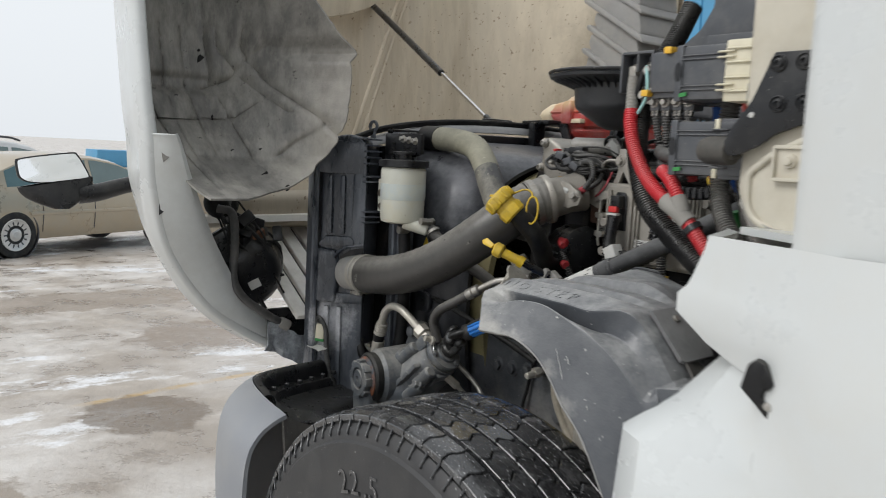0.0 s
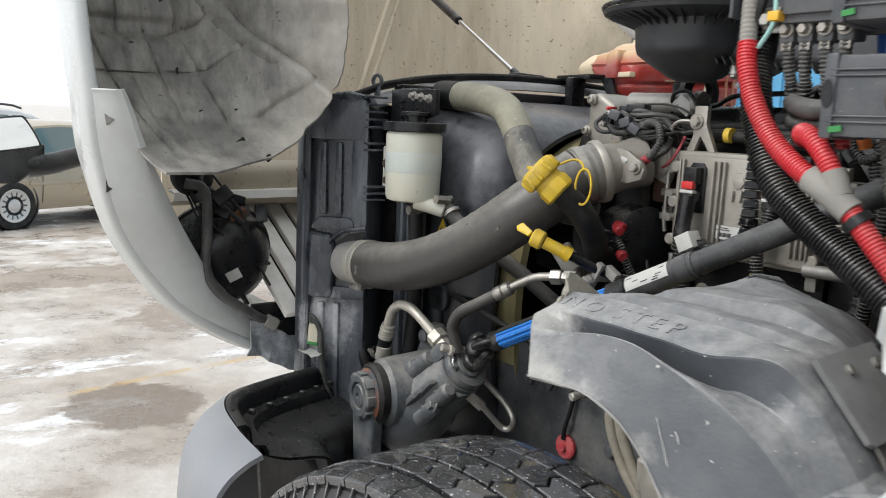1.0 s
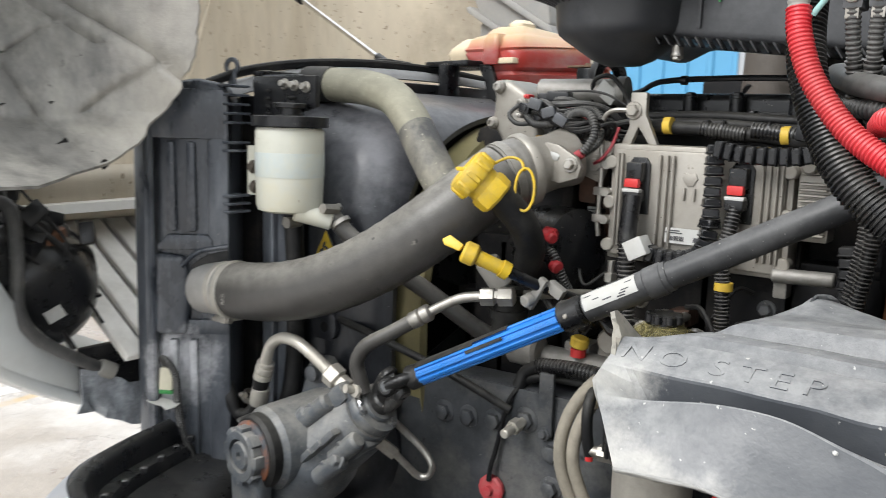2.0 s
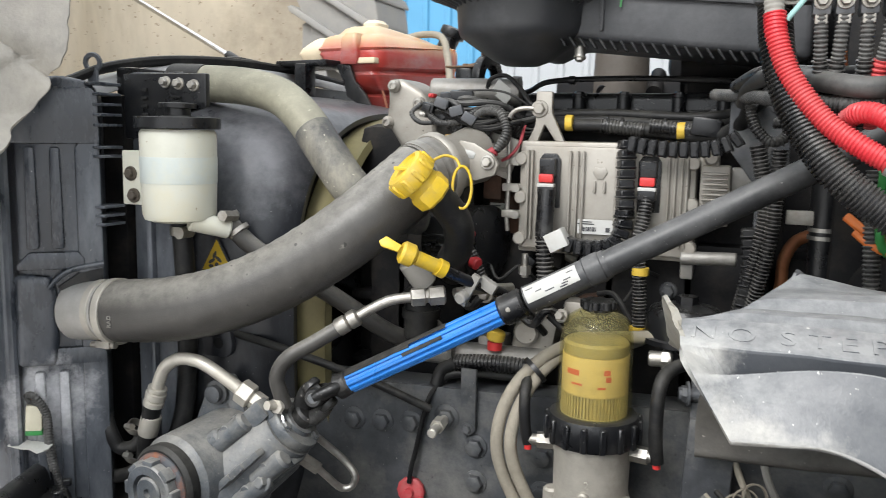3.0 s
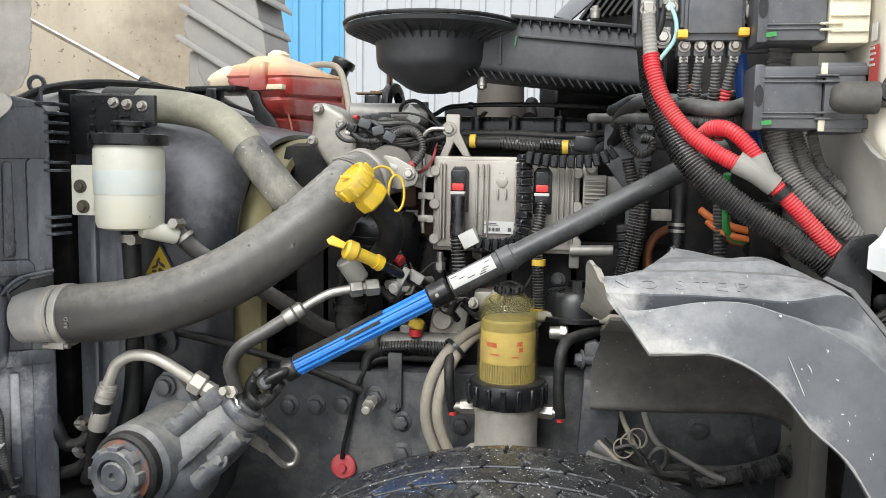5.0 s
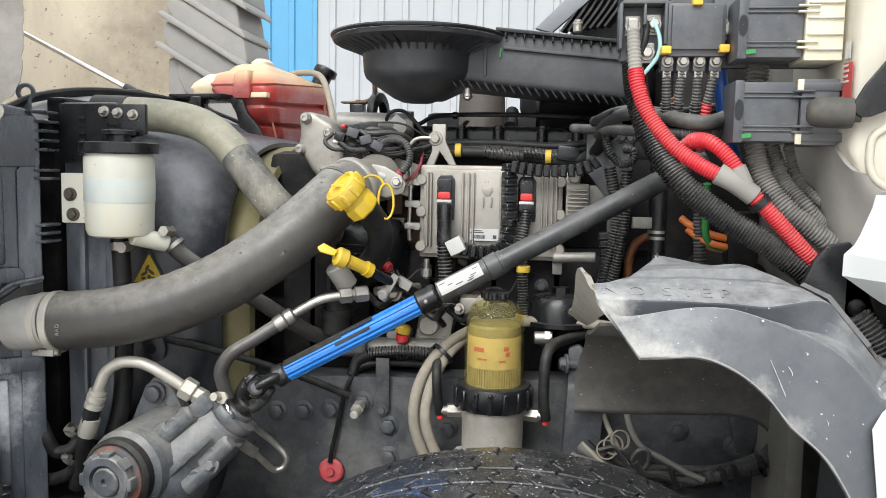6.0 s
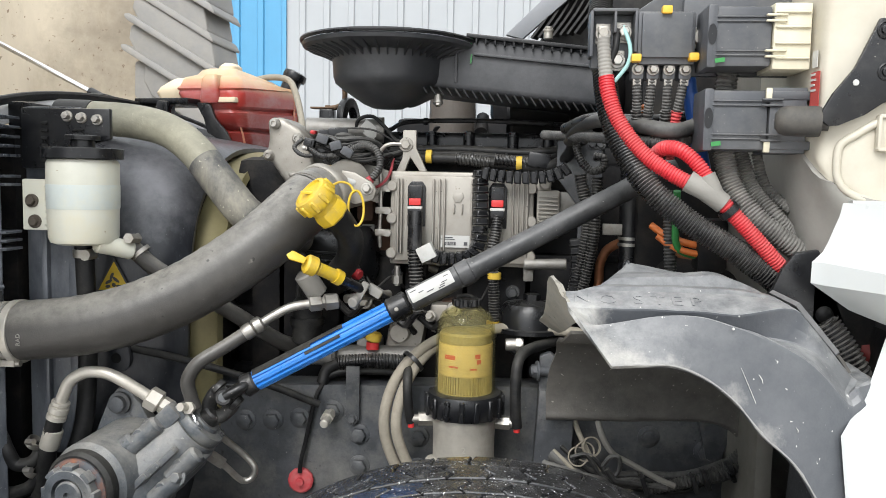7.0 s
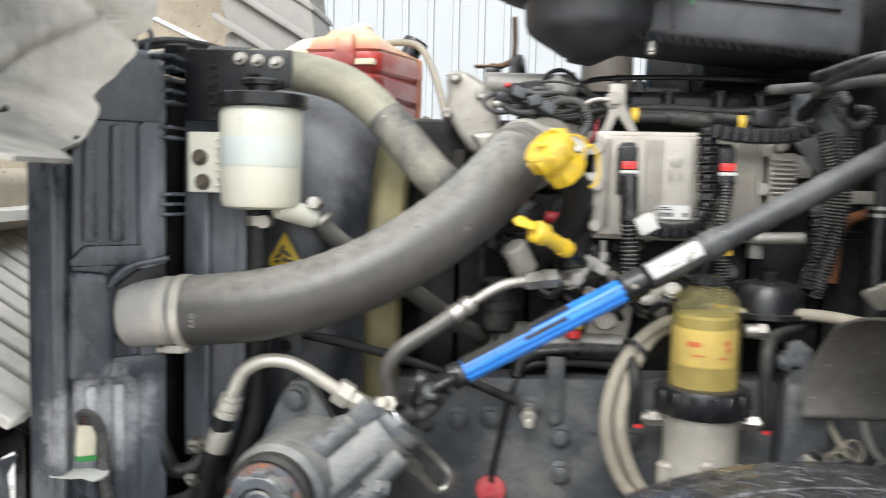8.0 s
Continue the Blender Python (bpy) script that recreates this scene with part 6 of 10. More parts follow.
# lifting arm and sense pipe above the unit
bm = B()
prism(bm, [(-0.014, 0.055), (0.014, 0.055), (0.014, 0.02), (0.040, -0.035), (0.030, -0.04), (0.002, 0.0), (-0.012, -0.035), (-0.032, -0.04), (-0.014, 0.0)], Matrix.Translation((-1.225, 1.668, 1.452)) @ Matrix(((1, 0, 0), (0, 0, -1), (0, 1, 0))).to_4x4(), 0.012, 0.003)
hexbolt(bm, (-1.232, 1.656, 1.478), (0, -1, 0), 0.010, 0.009)
solo("lifting_arm", bm, alu, "cast aluminium arm bolted above the control unit", "bracket")
bm = B()
tube(bm, [(-1.236, 1.652, 1.478), (-1.262, 1.652, 1.478), (-1.278, 1.652, 1.470), (-1.284, 1.652, 1.45), (-1.281, 1.652, 1.38), (-1.283, 1.652, 1.30), (-1.282, 1.655, 1.27)], 0.0042, 8)
for z in (1.39, 1.345, 1.30):
    box(bm, (-1.275, 1.652, z), (0.034, 0.012, 0.014), (0, 0, 0), 0.003)
    rod(bm, (-1.265, 1.648, z), (-1.265, 1.636, z), 0.008, seg=6)
solo("sense_pipe", bm, steel, "thin steel pipe with clamps beside the control unit", "pipe")

# ---- thermostat housing and throttle ----
th = thing("thermostat_housing", (-1.47, 1.68, 1.38), "cast aluminium thermostat housing with bolts", "housing")
bm = B()
prism(bm, [(-1.528, 1.522), (-1.515, 1.532), (-1.492, 1.530), (-1.455, 1.508), (-1.436, 1.480), (-1.428, 1.440), (-1.418, 1.405), (-1.430, 1.385), (-1.478, 1.380), (-1.500, 1.410), (-1.520, 1.440), (-1.532, 1.455), (-1.524, 1.485)], xz(1.682), 0.10, 0.016, 4)
part("casting", bm, alu, th, "pale cast aluminium elbow")
bm = B()
prism(bm, [(-1.482, 1.418), (-1.425, 1.425), (-1.392, 1.412), (-1.372, 1.385), (-1.395, 1.36), (-1.45, 1.37)], xz(1.66), 0.06, 0.012, 3)
prism(bm, [(-1.380, 1.396), (-1.345, 1.398), (-1.326, 1.384), (-1.330, 1.366), (-1.352, 1.356), (-1.385, 1.362)], xz(1.622), 0.03, 0.006, 3)
part("neck_flange", bm, alu, th)
for x, y, z in ((-1.510, 1.672, 1.517), (-1.462, 1.676, 1.487), (-1.523, 1.676, 1.452), (-1.342, 1.616, 1.378)):
    bm = B()
    rod(bm, (x, y + 0.04, z), (x, y, z), 0.0135, 0.0115, seg=18, chamfer=0.003)
    part("bolt_boss", bm, alu, th)
    bm = B()
    lathe(bm, [(0.0082, 0.0), (0.0082, 0.004), (0.0065, 0.0055), (0.0045, 0.0055), (0.004, 0.002), (0.0, 0.002)], axis_m((x, y, z), (0, -1, 0)), 14)
    part("bolt", bm, steel, th)
bm = B()
sweep(bm, spline([(-1.366, 1.600, 1.418), (-1.350, 1.590, 1.411), (-1.335, 1.582, 1.405), (-1.316, 1.578, 1.398)], 4), [0.010, 0.0125, 0.0135, 0.0135, 0.0130, 0.0125, 0.0125, 0.0120, 0.0110, 0.0105, 0.0100, 0.0095, 0.008], 16)
part("sensor_body", bm, mat("pale_sensor_plastic", (0.44, 0.45, 0.44), 0.4, var=0.08, scale=20, bump=0.05, dust=(0.30, 0.27, 0.22), amt=0.5, dscale=14), th, "pale grey plastic sensor")
bm = B()
rod(bm, (-1.378, 1.606, 1.423), (-1.364, 1.599, 1.417), 0.013, seg=6)
part("brass_nut", bm, mat("dull_brass", (0.42, 0.27, 0.10), 0.45, metal=0.6, var=0.2, bump=0.1), th, "dull brass sensor nut")
bm = B()
rod(bm, (-1.46, 1.74, 1.512), (-1.30, 1.76, 1.512), 0.023, seg=22, chamfer=0.003)
rod(bm, (-1.31, 1.758, 1.512), (-1.295, 1.76, 1.512), 0.027, seg=22)
part("outlet_pipe", bm, alu_dark, th)

thr = thing("throttle_body", (-1.37, 1.6, 1.33), "dull aluminium throttle body with clamp and sensor", "throttle body")
bm = B()
sweep(bm, spline([(-1.400, 1.525, 1.362), (-1.394, 1.537, 1.367), (-1.389, 1.549, 1.371), (-1.384, 1.560, 1.374)], 5), [0.056] * 5 + [0.055] * 5 + [0.056] * 6, 28)
part("barrel", bm, alu_dark, thr)
bm = B()
rod(bm, (-1.398, 1.529, 1.363), (-1.392, 1.541, 1.368), 0.0585, seg=32)
part("clamp", bm, steel, thr, "steel band clamp")
bm = B()
tm = axis_m((-1.384, 1.560, 1.374), (0.42, 0.86, 0.25))
lathe(bm, [(0.0, -0.002), (0.040, -0.002), (0.058, 0.0), (0.061, 0.004), (0.061, 0.014), (0.050, 0.018), (0.046, 0.06), (0.050, 0.10)], tm, 36)
part("elbow", bm, alu, thr, "pale cast elbow behind the hose")
bm = B()
prism(bm, [(-1.345, 1.425), (-1.318, 1.420), (-1.286, 1.402), (-1.276, 1.386), (-1.282, 1.368), (-1.315, 1.358), (-1.345, 1.365)], xz(1.572), 0.012, 0.004, 2)
part("tab", bm, alu, thr)
bm = B()
hexbolt(bm, (-1.294, 1.571, 1.389), (0, -1, 0.1), 0.0085, 0.010)
part("tab_bolt", bm, steel, thr)
bm = B()
box(bm, (-1.30, 1.66, 1.40), (0.06, 0.012, 0.07), (0, 20, 0), 0.004)
hexbolt(bm, (-1.292, 1.654, 1.388), (0, -1, 0), 0.012, 0.009)
part("flange", bm, alu, thr)
bm = B()
box(bm, (-1.372, 1.66, 1.497), (0.04, 0.03, 0.022), (0, 0, 12), 0.004)
box(bm, (-1.40, 1.655, 1.492), (0.02, 0.022, 0.026), (0, 0, 12), 0.004)
part("sensor_plug", bm, black_plastic, thr)

# tangle of thin harness round the throttle
har = thing("engine_harness", (-1.33, 1.66, 1.42), "tangle of thin black engine wires and taped looms", "wire harness")
rng = random.Random(5)
for k in range(16):
    a = V((-1.42 + rng.uniform(-0.02, 0.03), 1.655 + rng.uniform(-0.02, 0.03), 1.49 + rng.uniform(-0.025, 0.01)))
    b = V((-1.27 + rng.uniform(-0.03, 0.03), 1.70 + rng.uniform(-0.02, 0.02), 1.455 + rng.uniform(-0.03, 0.02)))
    c = (a + b) / 2 + V((rng.uniform(-0.03, 0.03), -0.03 + rng.uniform(-0.02, 0.01), rng.uniform(-0.03, 0.03)))
    bm = B()
    tube(bm, [a, a.lerp(c, 0.5) + V((0, -0.012, 0.015 * rng.uniform(-1, 1))), c, c.lerp(b, 0.5) + V((0, 0, 0.02 * rng.uniform(-1, 1))), b], rng.choice((0.0022, 0.003, 0.004, 0.0055)), 8)
    part("wire", bm, rng.choice((rubber, conduit_grey, conduit_grey)), har)
for pts, r in (([(-1.309, 1.720, 1.445), (-1.260, 1.710, 1.450), (-1.141, 1.708, 1.452), (-1.024, 1.706, 1.442), (-0.954, 1.69, 1.437), (-0.911, 1.66, 1.460), (-0.900, 1.60, 1.489)], 0.0115), ([(-1.278, 1.750, 1.467), (-1.144, 1.740, 1.473), (-0.989, 1.740, 1.468), (-0.909, 1.700, 1.480), (-0.874, 1.600, 1.506)], 0.009), ([(-1.25, 1.73, 1.458), (-1.14, 1.725, 1.462), (-1.0, 1.73, 1.455), (-0.93, 1.70, 1.46), (-0.88, 1.62, 1.49)], 0.008)):
    bm = B()
    tube(bm, pts, r, 12)
    part("loom", bm, rubber, har)
for a, b in ((-1.135, -1.065), (-1.055, -0.985)):
    bm = B()
    ribbed(bm, [(a, 1.70, 1.452), ((a + b) / 2, 1.70, 1.449), (b, 1.70, 1.445)], 0.013, 0.0055)
    part("conduit", bm, conduit_black, har)
for x, z in ((-1.190, 1.456), (-1.005, 1.446)):
    bm = B()
    rod(bm, (x - 0.006, 1.699, z), (x + 0.006, 1.699, z), 0.0142, seg=14)
    part("yellow_tape", bm, bpy.data.materials["yellow_tape"], har, "band of yellow tape")
bm = B()
box(bm, (-0.965, 1.69, 1.452), (0.045, 0.03, 0.03), (0, 8, 0), 0.005)
part("plug", bm, black_plastic, har)
for x in (-1.10, -1.125, -1.03):
    bm = B()
    lathe(bm, [(0.0145, -0.002), (0.0145, 0.002)], axis_m((x, 1.703, 1.452), (1, 0, 0.1)), 14)
    part("cable_tie", bm, black_plastic, har)
bm = B()
box(bm, (-1.322, 1.735, 1.51), (0.038, 0.003, 0.028), (12, 38, 10), 0.001)
part("paper_tag", bm, label_white, har, "white paper tag on a wire")
bm = B()
tube(bm, [(-1.352, 1.74, 1.495), (-1.345, 1.73, 1.53), (-1.315, 1.73, 1.538), (-1.285, 1.72, 1.515), (-1.262, 1.70, 1.49), (-1.24, 1.67, 1.482)], 0.004, 8)
part("wire", bm, rubber, har)
bm = B()
tube(bm, [(-1.292, 1.645, 1.39), (-1.275, 1.64, 1.40), (-1.262, 1.645, 1.42), (-1.258, 1.66, 1.45)], 0.0028, 8)
part("red_lead", bm, mat("dark_red_wire", (0.35, 0.05, 0.06), 0.5, var=0.15, bump=0.05), har)

# plugs, clips and taped looms among the wires
for x, y, z, w, turn, material, name in ((-1.425, 1.640, 1.478, 0.022, 15, black_plastic, "plug"), (-1.432, 1.632, 1.466, 0.012, 15, steel, "metal_clip"), (-1.398, 1.645, 1.462, 0.020, -20, black_plastic, "plug"), (-1.375, 1.650, 1.447, 0.020, 35, black_plastic, "plug"), (-1.345, 1.655, 1.470, 0.019, -30, black_plastic, "plug"), (-1.415, 1.630, 1.498, 0.010, 0, red_plastic, "red_clip"), (-1.322, 1.668, 1.446, 0.026, 12, black_plastic, "plug")):
    bm = B()
    box(bm, (x, y, z), (w, 0.022, w * 0.75), (0, turn, 0), 0.003)
    box(bm, (x, y - 0.010, z), (w * 0.6, 0.008, w * 0.45), (0, turn, 0), 0.002)
    part(name, bm, material, har)
for pts, r in (([(-1.43, 1.64, 1.47), (-1.40, 1.628, 1.452), (-1.365, 1.63, 1.455), (-1.335, 1.645, 1.475), (-1.31, 1.665, 1.478), (-1.288, 1.66, 1.455), (-1.284, 1.64, 1.425), (-1.298, 1.615, 1.405)], 0.0065), ([(-1.40, 1.65, 1.46), (-1.37, 1.64, 1.435), (-1.335, 1.64, 1.432), (-1.31, 1.65, 1.445), (-1.285, 1.67, 1.452)], 0.0075), ([(-1.44, 1.64, 1.485), (-1.455, 1.632, 1.468), (-1.435, 1.628, 1.452), (-1.40, 1.64, 1.455)], 0.0045)):
    bm = B()
    ribbed(bm, pts, r, 0.0045)
    part("conduit", bm, conduit_grey, har)

# ---- air cleaner ----
air = thing("air_cleaner", (-1.15, 1.8, 1.57), "black plastic air cleaner tray with ribbed round rim", "air cleaner")
bm = B()
AM = Matrix.Translation((-1.276, 1.695, 1.680))
lathe(bm, [(0.0, -0.130), (0.030, -0.128), (0.050, -0.120), (0.098, -0.088), (0.108, -0.080), (0.112, -0.068), (0.114, -0.04), (0.117, -0.022), (0.166, -0.013), (0.174, -0.010), (0.177, -0.004), (0.173, -0.001), (0.160, -0.006), (0.112, -0.012), (0.104, -0.06), (0.0, -0.105)], AM, 64)
part("bowl", bm, air_plastic, air)
bm = B()
sweep(bm, [AM @ V((0.176 * math.cos(a), 0.176 * math.sin(a), 0.003)) for a in (k * math.tau / 64 for k in range(65))], [0.0045] * 65, 8)
part("rim_seal", bm, black_plastic, air)
for k in range(44):
    bm = B()
    m = AM @ Matrix.Rotation(k * math.tau / 44, 4, "Z")
    prism(bm, [(0.112, -0.036), (0.132, -0.027), (0.168, -0.014), (0.114, -0.014)], m @ Matrix(((1, 0, 0, 0), (0, 0, 1, -0.0015), (0, 1, 0, 0), (0, 0, 0, 1))), 0.003, 0)
    part("rim_rib", bm, air_plastic, air)
bm = B()
prism(bm, [(-1.24, 1.693), (-1.118, 1.696), (-0.86, 1.670), (-0.82, 1.655), (-0.82, 1.553), (-0.855, 1.558), (-1.205, 1.594), (-1.255, 1.570), (-1.31, 1.580)], xz(1.66), 0.26, 0.014, 3)
tray = part("tray", bm, air_plastic, air, "black plastic tray body")
bm = B()
prism(bm, [(-1.115, 1.690), (-0.855, 1.664), (-0.855, 1.671), (-1.115, 1.698)], xz(1.648), 0.27, 0.002)
part("lid_flange", bm, black_plastic, air)
for k in range(22):
    bm = B()
    x = -1.195 + 0.0165 * k
    box(bm, (x, 1.650, 1.588 - 0.103 * (x + 1.205)), (0.0035, 0.018, 0.020), (0, -35, 0), 0.001, 1)
    part("tray_rib", bm, black_plastic, tray)
for k in range(13):
    bm = B()
    x = -1.095 + 0.0185 * k
    box(bm, (x, 1.652, 1.684 - 0.101 * (x + 1.115)), (0.004, 0.012, 0.010), (0, 0, 0), 0.001, 1)
    part("flange_tooth", bm, black_plastic, tray)
bm = B()
prism(bm, [(-1.10, 1.655), (-0.86, 1.632), (-0.86, 1.638), (-1.10, 1.661)], xz(1.652), 0.01, 0.002)
box(bm, (-1.135, 1.657, 1.640), (0.006, 0.008, 0.075), (0, 0, 0), 0.002)
part("seam", bm, air_plastic, tray)
bm = B()
box(bm, (-1.105, 1.6545, 1.684), (0.003, 0.002, 0.016), (0, 6, 0), 0)
box(bm, (-1.105, 1.6545, 1.648), (0.003, 0.002, 0.018), (0, 6, 0), 0)
part("paint_mark", bm, green_plastic, air, "green paint check mark")
for x, z in ((-1.17, 1.575), (-0.955, 1.700)):
    bm = B()
    rod(bm, (x, 1.665, z - 0.012), (x, 1.665, z + 0.006), 0.009, seg=14, chamfer=0.002)
    hexbolt(bm, (x, 1.665, z + 0.006 if z > 1.6 else z - 0.012), (0, -0.3, 1 if z > 1.6 else -1), 0.007, 0.006)
    part("bolt", bm, steel, air)
bm = B()
prism(bm, [(-0.985, 1.70), (-0.93, 1.80), (-0.90, 1.90), (-0.66, 1.90), (-0.66, 1.66), (-0.90, 1.66)], xz(1.95), 0.10, 0.012, 3)
part("intake_box", bm, rubber, air, "dark intake box behind the tray")
bm = B()
prism(bm, [(-1.045, 1.737), (-0.95, 1.83), (-0.89, 1.83), (-1.007, 1.727)], xz(1.90), 0.02, 0.004)
part("snorkel_frame", bm, bumper_grey, air, "grey plastic snorkel edge")
for k in range(7):
    bm = B()
    a = V((-0.985 + 0.016 * k, 1.90, 1.728 + 0.002 * k))
    sheet(bm, smooth_rows([[a, a + V((0.035, 0.0, 0.05)), a + V((0.06, 0.02, 0.10))], [a + V((0.012, 0.02, 0)), a + V((0.047, 0.02, 0.05)), a + V((0.072, 0.03, 0.10))]], 2, 3), 0.006)
    part("snorkel_fold", bm, rubber, air)

# bracket and black relay beside the bowl
bm = B()
box(bm, (-1.452, 1.90, 1.535), (0.034, 0.03, 0.06), (0, 0, 0), 0.004)
solo("relay_box", bm, black_plastic, "small black relay on a rusty bracket", "relay")
bm = B()
tube(bm, [(-1.452, 1.90, 1.567), (-1.43, 1.90, 1.571), (-1.412, 1.89, 1.582), (-1.408, 1.88, 1.61), (-1.41, 1.86, 1.66)], 0.006, 8)
hexbolt(bm, (-1.452, 1.90, 1.567), (0, 0, 1), 0.007, 0.006)
box(bm, (-1.46, 1.90, 1.568), (0.06, 0.03, 0.004), (0, 0, 0), 0.001)
solo("rusty_bracket", bm, mat("rusty_steel", (0.16, 0.10, 0.06), 0.75, var=0.3, scale=50, bump=0.3), "rusty steel bracket between air cleaner and engine", "bracket")
bm = B()
lathe(bm, [(0.03, 0), (0.05, 0.002), (0.052, 0.01), (0.05, 0.018), (0.03, 0.02), (0.028, 0.014), (0.028, 0.006)], axis_m((-1.41, 1.89, 1.54), (1, -0.2, 0)), 28, ring=True)
solo("pulley", bm, black_plastic, "black belt pulley behind the relay", "pulley")

# ---- coolant expansion tank ----
tank = thing("coolant_tank", (-1.78, 2.15, 1.42), "yellowed coolant expansion tank half full of red coolant", "coolant tank")
KM = Matrix.Translation((-1.955, 2.085, 0)) @ Matrix.Rotation(radians(-8), 4, "Z") @ Matrix(((0, 0, 1, 0), (1, 0, 0, 0), (0, 1, 0, 0), (0, 0, 0, 1)))


def tank_shell(bm, levels):
    """Rounded sections (height from the level along the tank, sides w0 w1, ends u0 u1, corner) skinned one over another."""
    rings = []
    for height, w0, w1, u0, u1, r in levels:
        ring = []
        for cu, cw, a0 in ((u1 - r, w1 - r, 0), (u0 + r, w1 - r, 90), (u0 + r, w0 + r, 180), (u1 - r, w0 + r, 270)):
            for k in range(7):
                a = radians(a0 + 15 * k)
                u, w = cu + r * math.cos(a), cw + r * math.sin(a)
                ring.append(bm.verts.new(KM @ V((u, height(u), w + 0.003 * noise.noise(V((u * 14, height(u) * 30, w * 14)))))))
        rings.append(ring)
    n = len(rings[0])
    for a, b in zip(rings, rings[1:]):
        for k in range(n):
            bm.faces.new((a[k], a[(k + 1) % n], b[(k + 1) % n], b[k]))
    bm.faces.new(rings[0][::-1])
    bm.faces.new(rings[-1])
    return bm


def brim(k):
    """Height between the fluid line (0) and the crown (1) of the tank."""
    return lambda u: (1.622 + 0.085 * u) * (1 - k) + (1.695 - 0.02 * abs(u - 0.12) / 0.12 * (u < 0.12) - 0.035 * max(u - 0.15, 0) / 0.25) * k


def deep(d):
    return lambda u: 1.622 + 0.085 * u * max(1 - d / 0.12, 0) - d


bm = B()
tank_shell(bm, [(brim(0.0), 0.045, 0.236, 0.0, 0.405, 0.035), (brim(0.12), 0.042, 0.240, -0.003, 0.410, 0.036), (brim(0.22), 0.047, 0.235, 0.002, 0.405, 0.035), (brim(0.52), 0.052, 0.228, 0.008, 0.395, 0.036), (brim(0.64), 0.066, 0.215, 0.016, 0.375, 0.040), (brim(0.72), 0.090, 0.205, 0.030, 0.345, 0.036), (brim(0.92), 0.100, 0.196, 0.040, 0.320, 0.034), (brim(1.0), 0.116, 0.180, 0.055, 0.295, 0.028)])
upper = part("upper_shell", bm, tank_shell_mat, tank, "yellowed plastic above the fluid level")
bm = B()
tank_shell(bm, [(lambda u: 1.603, 0.004, 0.075, 0.004, 0.20, 0.020), (lambda u: 1.618, -0.004, 0.08, -0.002, 0.21, 0.024), (lambda u: 1.632, 0.006, 0.085, 0.0, 0.21, 0.024), (lambda u: 1.650, 0.034, 0.095, 0.008, 0.20, 0.024), (lambda u: 1.655, 0.045, 0.09, 0.015, 0.19, 0.02)])
part("end_lobe", bm, tank_pale, upper, "pale empty lobe at the tank's end")
bm = B()
tank_shell(bm, [(lambda u: 1.662, 0.140, 0.190, 0.062, 0.135, 0.018), (lambda u: 1.692, 0.142, 0.188, 0.065, 0.130, 0.018), (lambda u: 1.701, 0.152, 0.178, 0.075, 0.120, 0.012)])
part("filler_dome", bm, tank_pale, upper, "moulded dome on the crown")
bm = B()
tank_shell(bm, [(deep(0.20), 0.180, 0.222, 0.10, 0.375, 0.018), (deep(0.185), 0.165, 0.234, 0.08, 0.39, 0.03), (deep(0.152), 0.155, 0.238, 0.065, 0.395, 0.032), (deep(0.144), 0.152, 0.228, 0.070, 0.388, 0.03), (deep(0.138), 0.148, 0.238, 0.055, 0.398, 0.032), (deep(0.106), 0.142, 0.240, 0.040, 0.402, 0.032), (deep(0.098), 0.14, 0.229, 0.045, 0.392, 0.03), (deep(0.091), 0.136, 0.239, 0.03, 0.402, 0.032), (deep(0.056), 0.126, 0.241, 0.010, 0.404, 0.034), (deep(0.048), 0.12, 0.231, 0.012, 0.394, 0.03), (deep(0.040), 0.105, 0.242, 0.004, 0.405, 0.034), (deep(0.026), 0.068, 0.242, 0.0, 0.406, 0.034), (deep(0.006), 0.048, 0.242, -0.002, 0.407, 0.036), (deep(-0.003), 0.050, 0.236, 0.002, 0.402, 0.035)])
lower = part("lower_shell", bm, tank_shell_mat, tank, "red coolant showing through the lower shell")
for u in (0.335, 0.362):
    bm = B()
    sweep(bm, [KM @ V((u, z, 0.2405)) for z in (1.655, 1.62, 1.58, 1.54, 1.50)], [0.0035, 0.0045, 0.0045, 0.0045, 0.003], 8)
    part("moulded_rib", bm, tank_frost, lower)
bm = B()
tank_shell(bm, [(lambda u: 1.590, 0.142, 0.186, -0.012, 0.03, 0.006), (lambda u: 1.600, 0.138, 0.190, -0.016, 0.03, 0.008), (lambda u: 1.650, 0.140, 0.186, -0.014, 0.03, 0.010), (lambda u: 1.662, 0.146, 0.180, -0.006, 0.03, 0.008)])
part("moulded_pad", bm, tank_shell_mat, tank)
bm = B()
box(bm, KM @ V((0.006, 1.598, 0.205)), (0.055, 0.03, 0.014), (0, 0, -8), 0.004)
part("moulded_flange", bm, tank_pale, tank)
bm = B()
sweep(bm, spline([KM @ V((0.004, 1.594, 0.19)), KM @ V((0.018, 1.57, 0.212)), KM @ V((0.04, 1.53, 0.224)), KM @ V((0.065, 1.47, 0.226)), KM @ V((0.075, 1.43, 0.222))], 4), [0.0028] * 17, 8)
part("mould_seam", bm, tank_frost, tank)
bm = B()
lathe(bm, [(0.026, -0.03), (0.026, 0.012), (0.034, 0.014), (0.036, 0.024), (0.034, 0.036), (0.022, 0.040), (0.0, 0.041)], axis_m((-1.70, 2.46, 1.682), (0.45, 0.1, 1)), 22)
part("cap", bm, black_plastic, tank, "black screw cap")
bm = B()
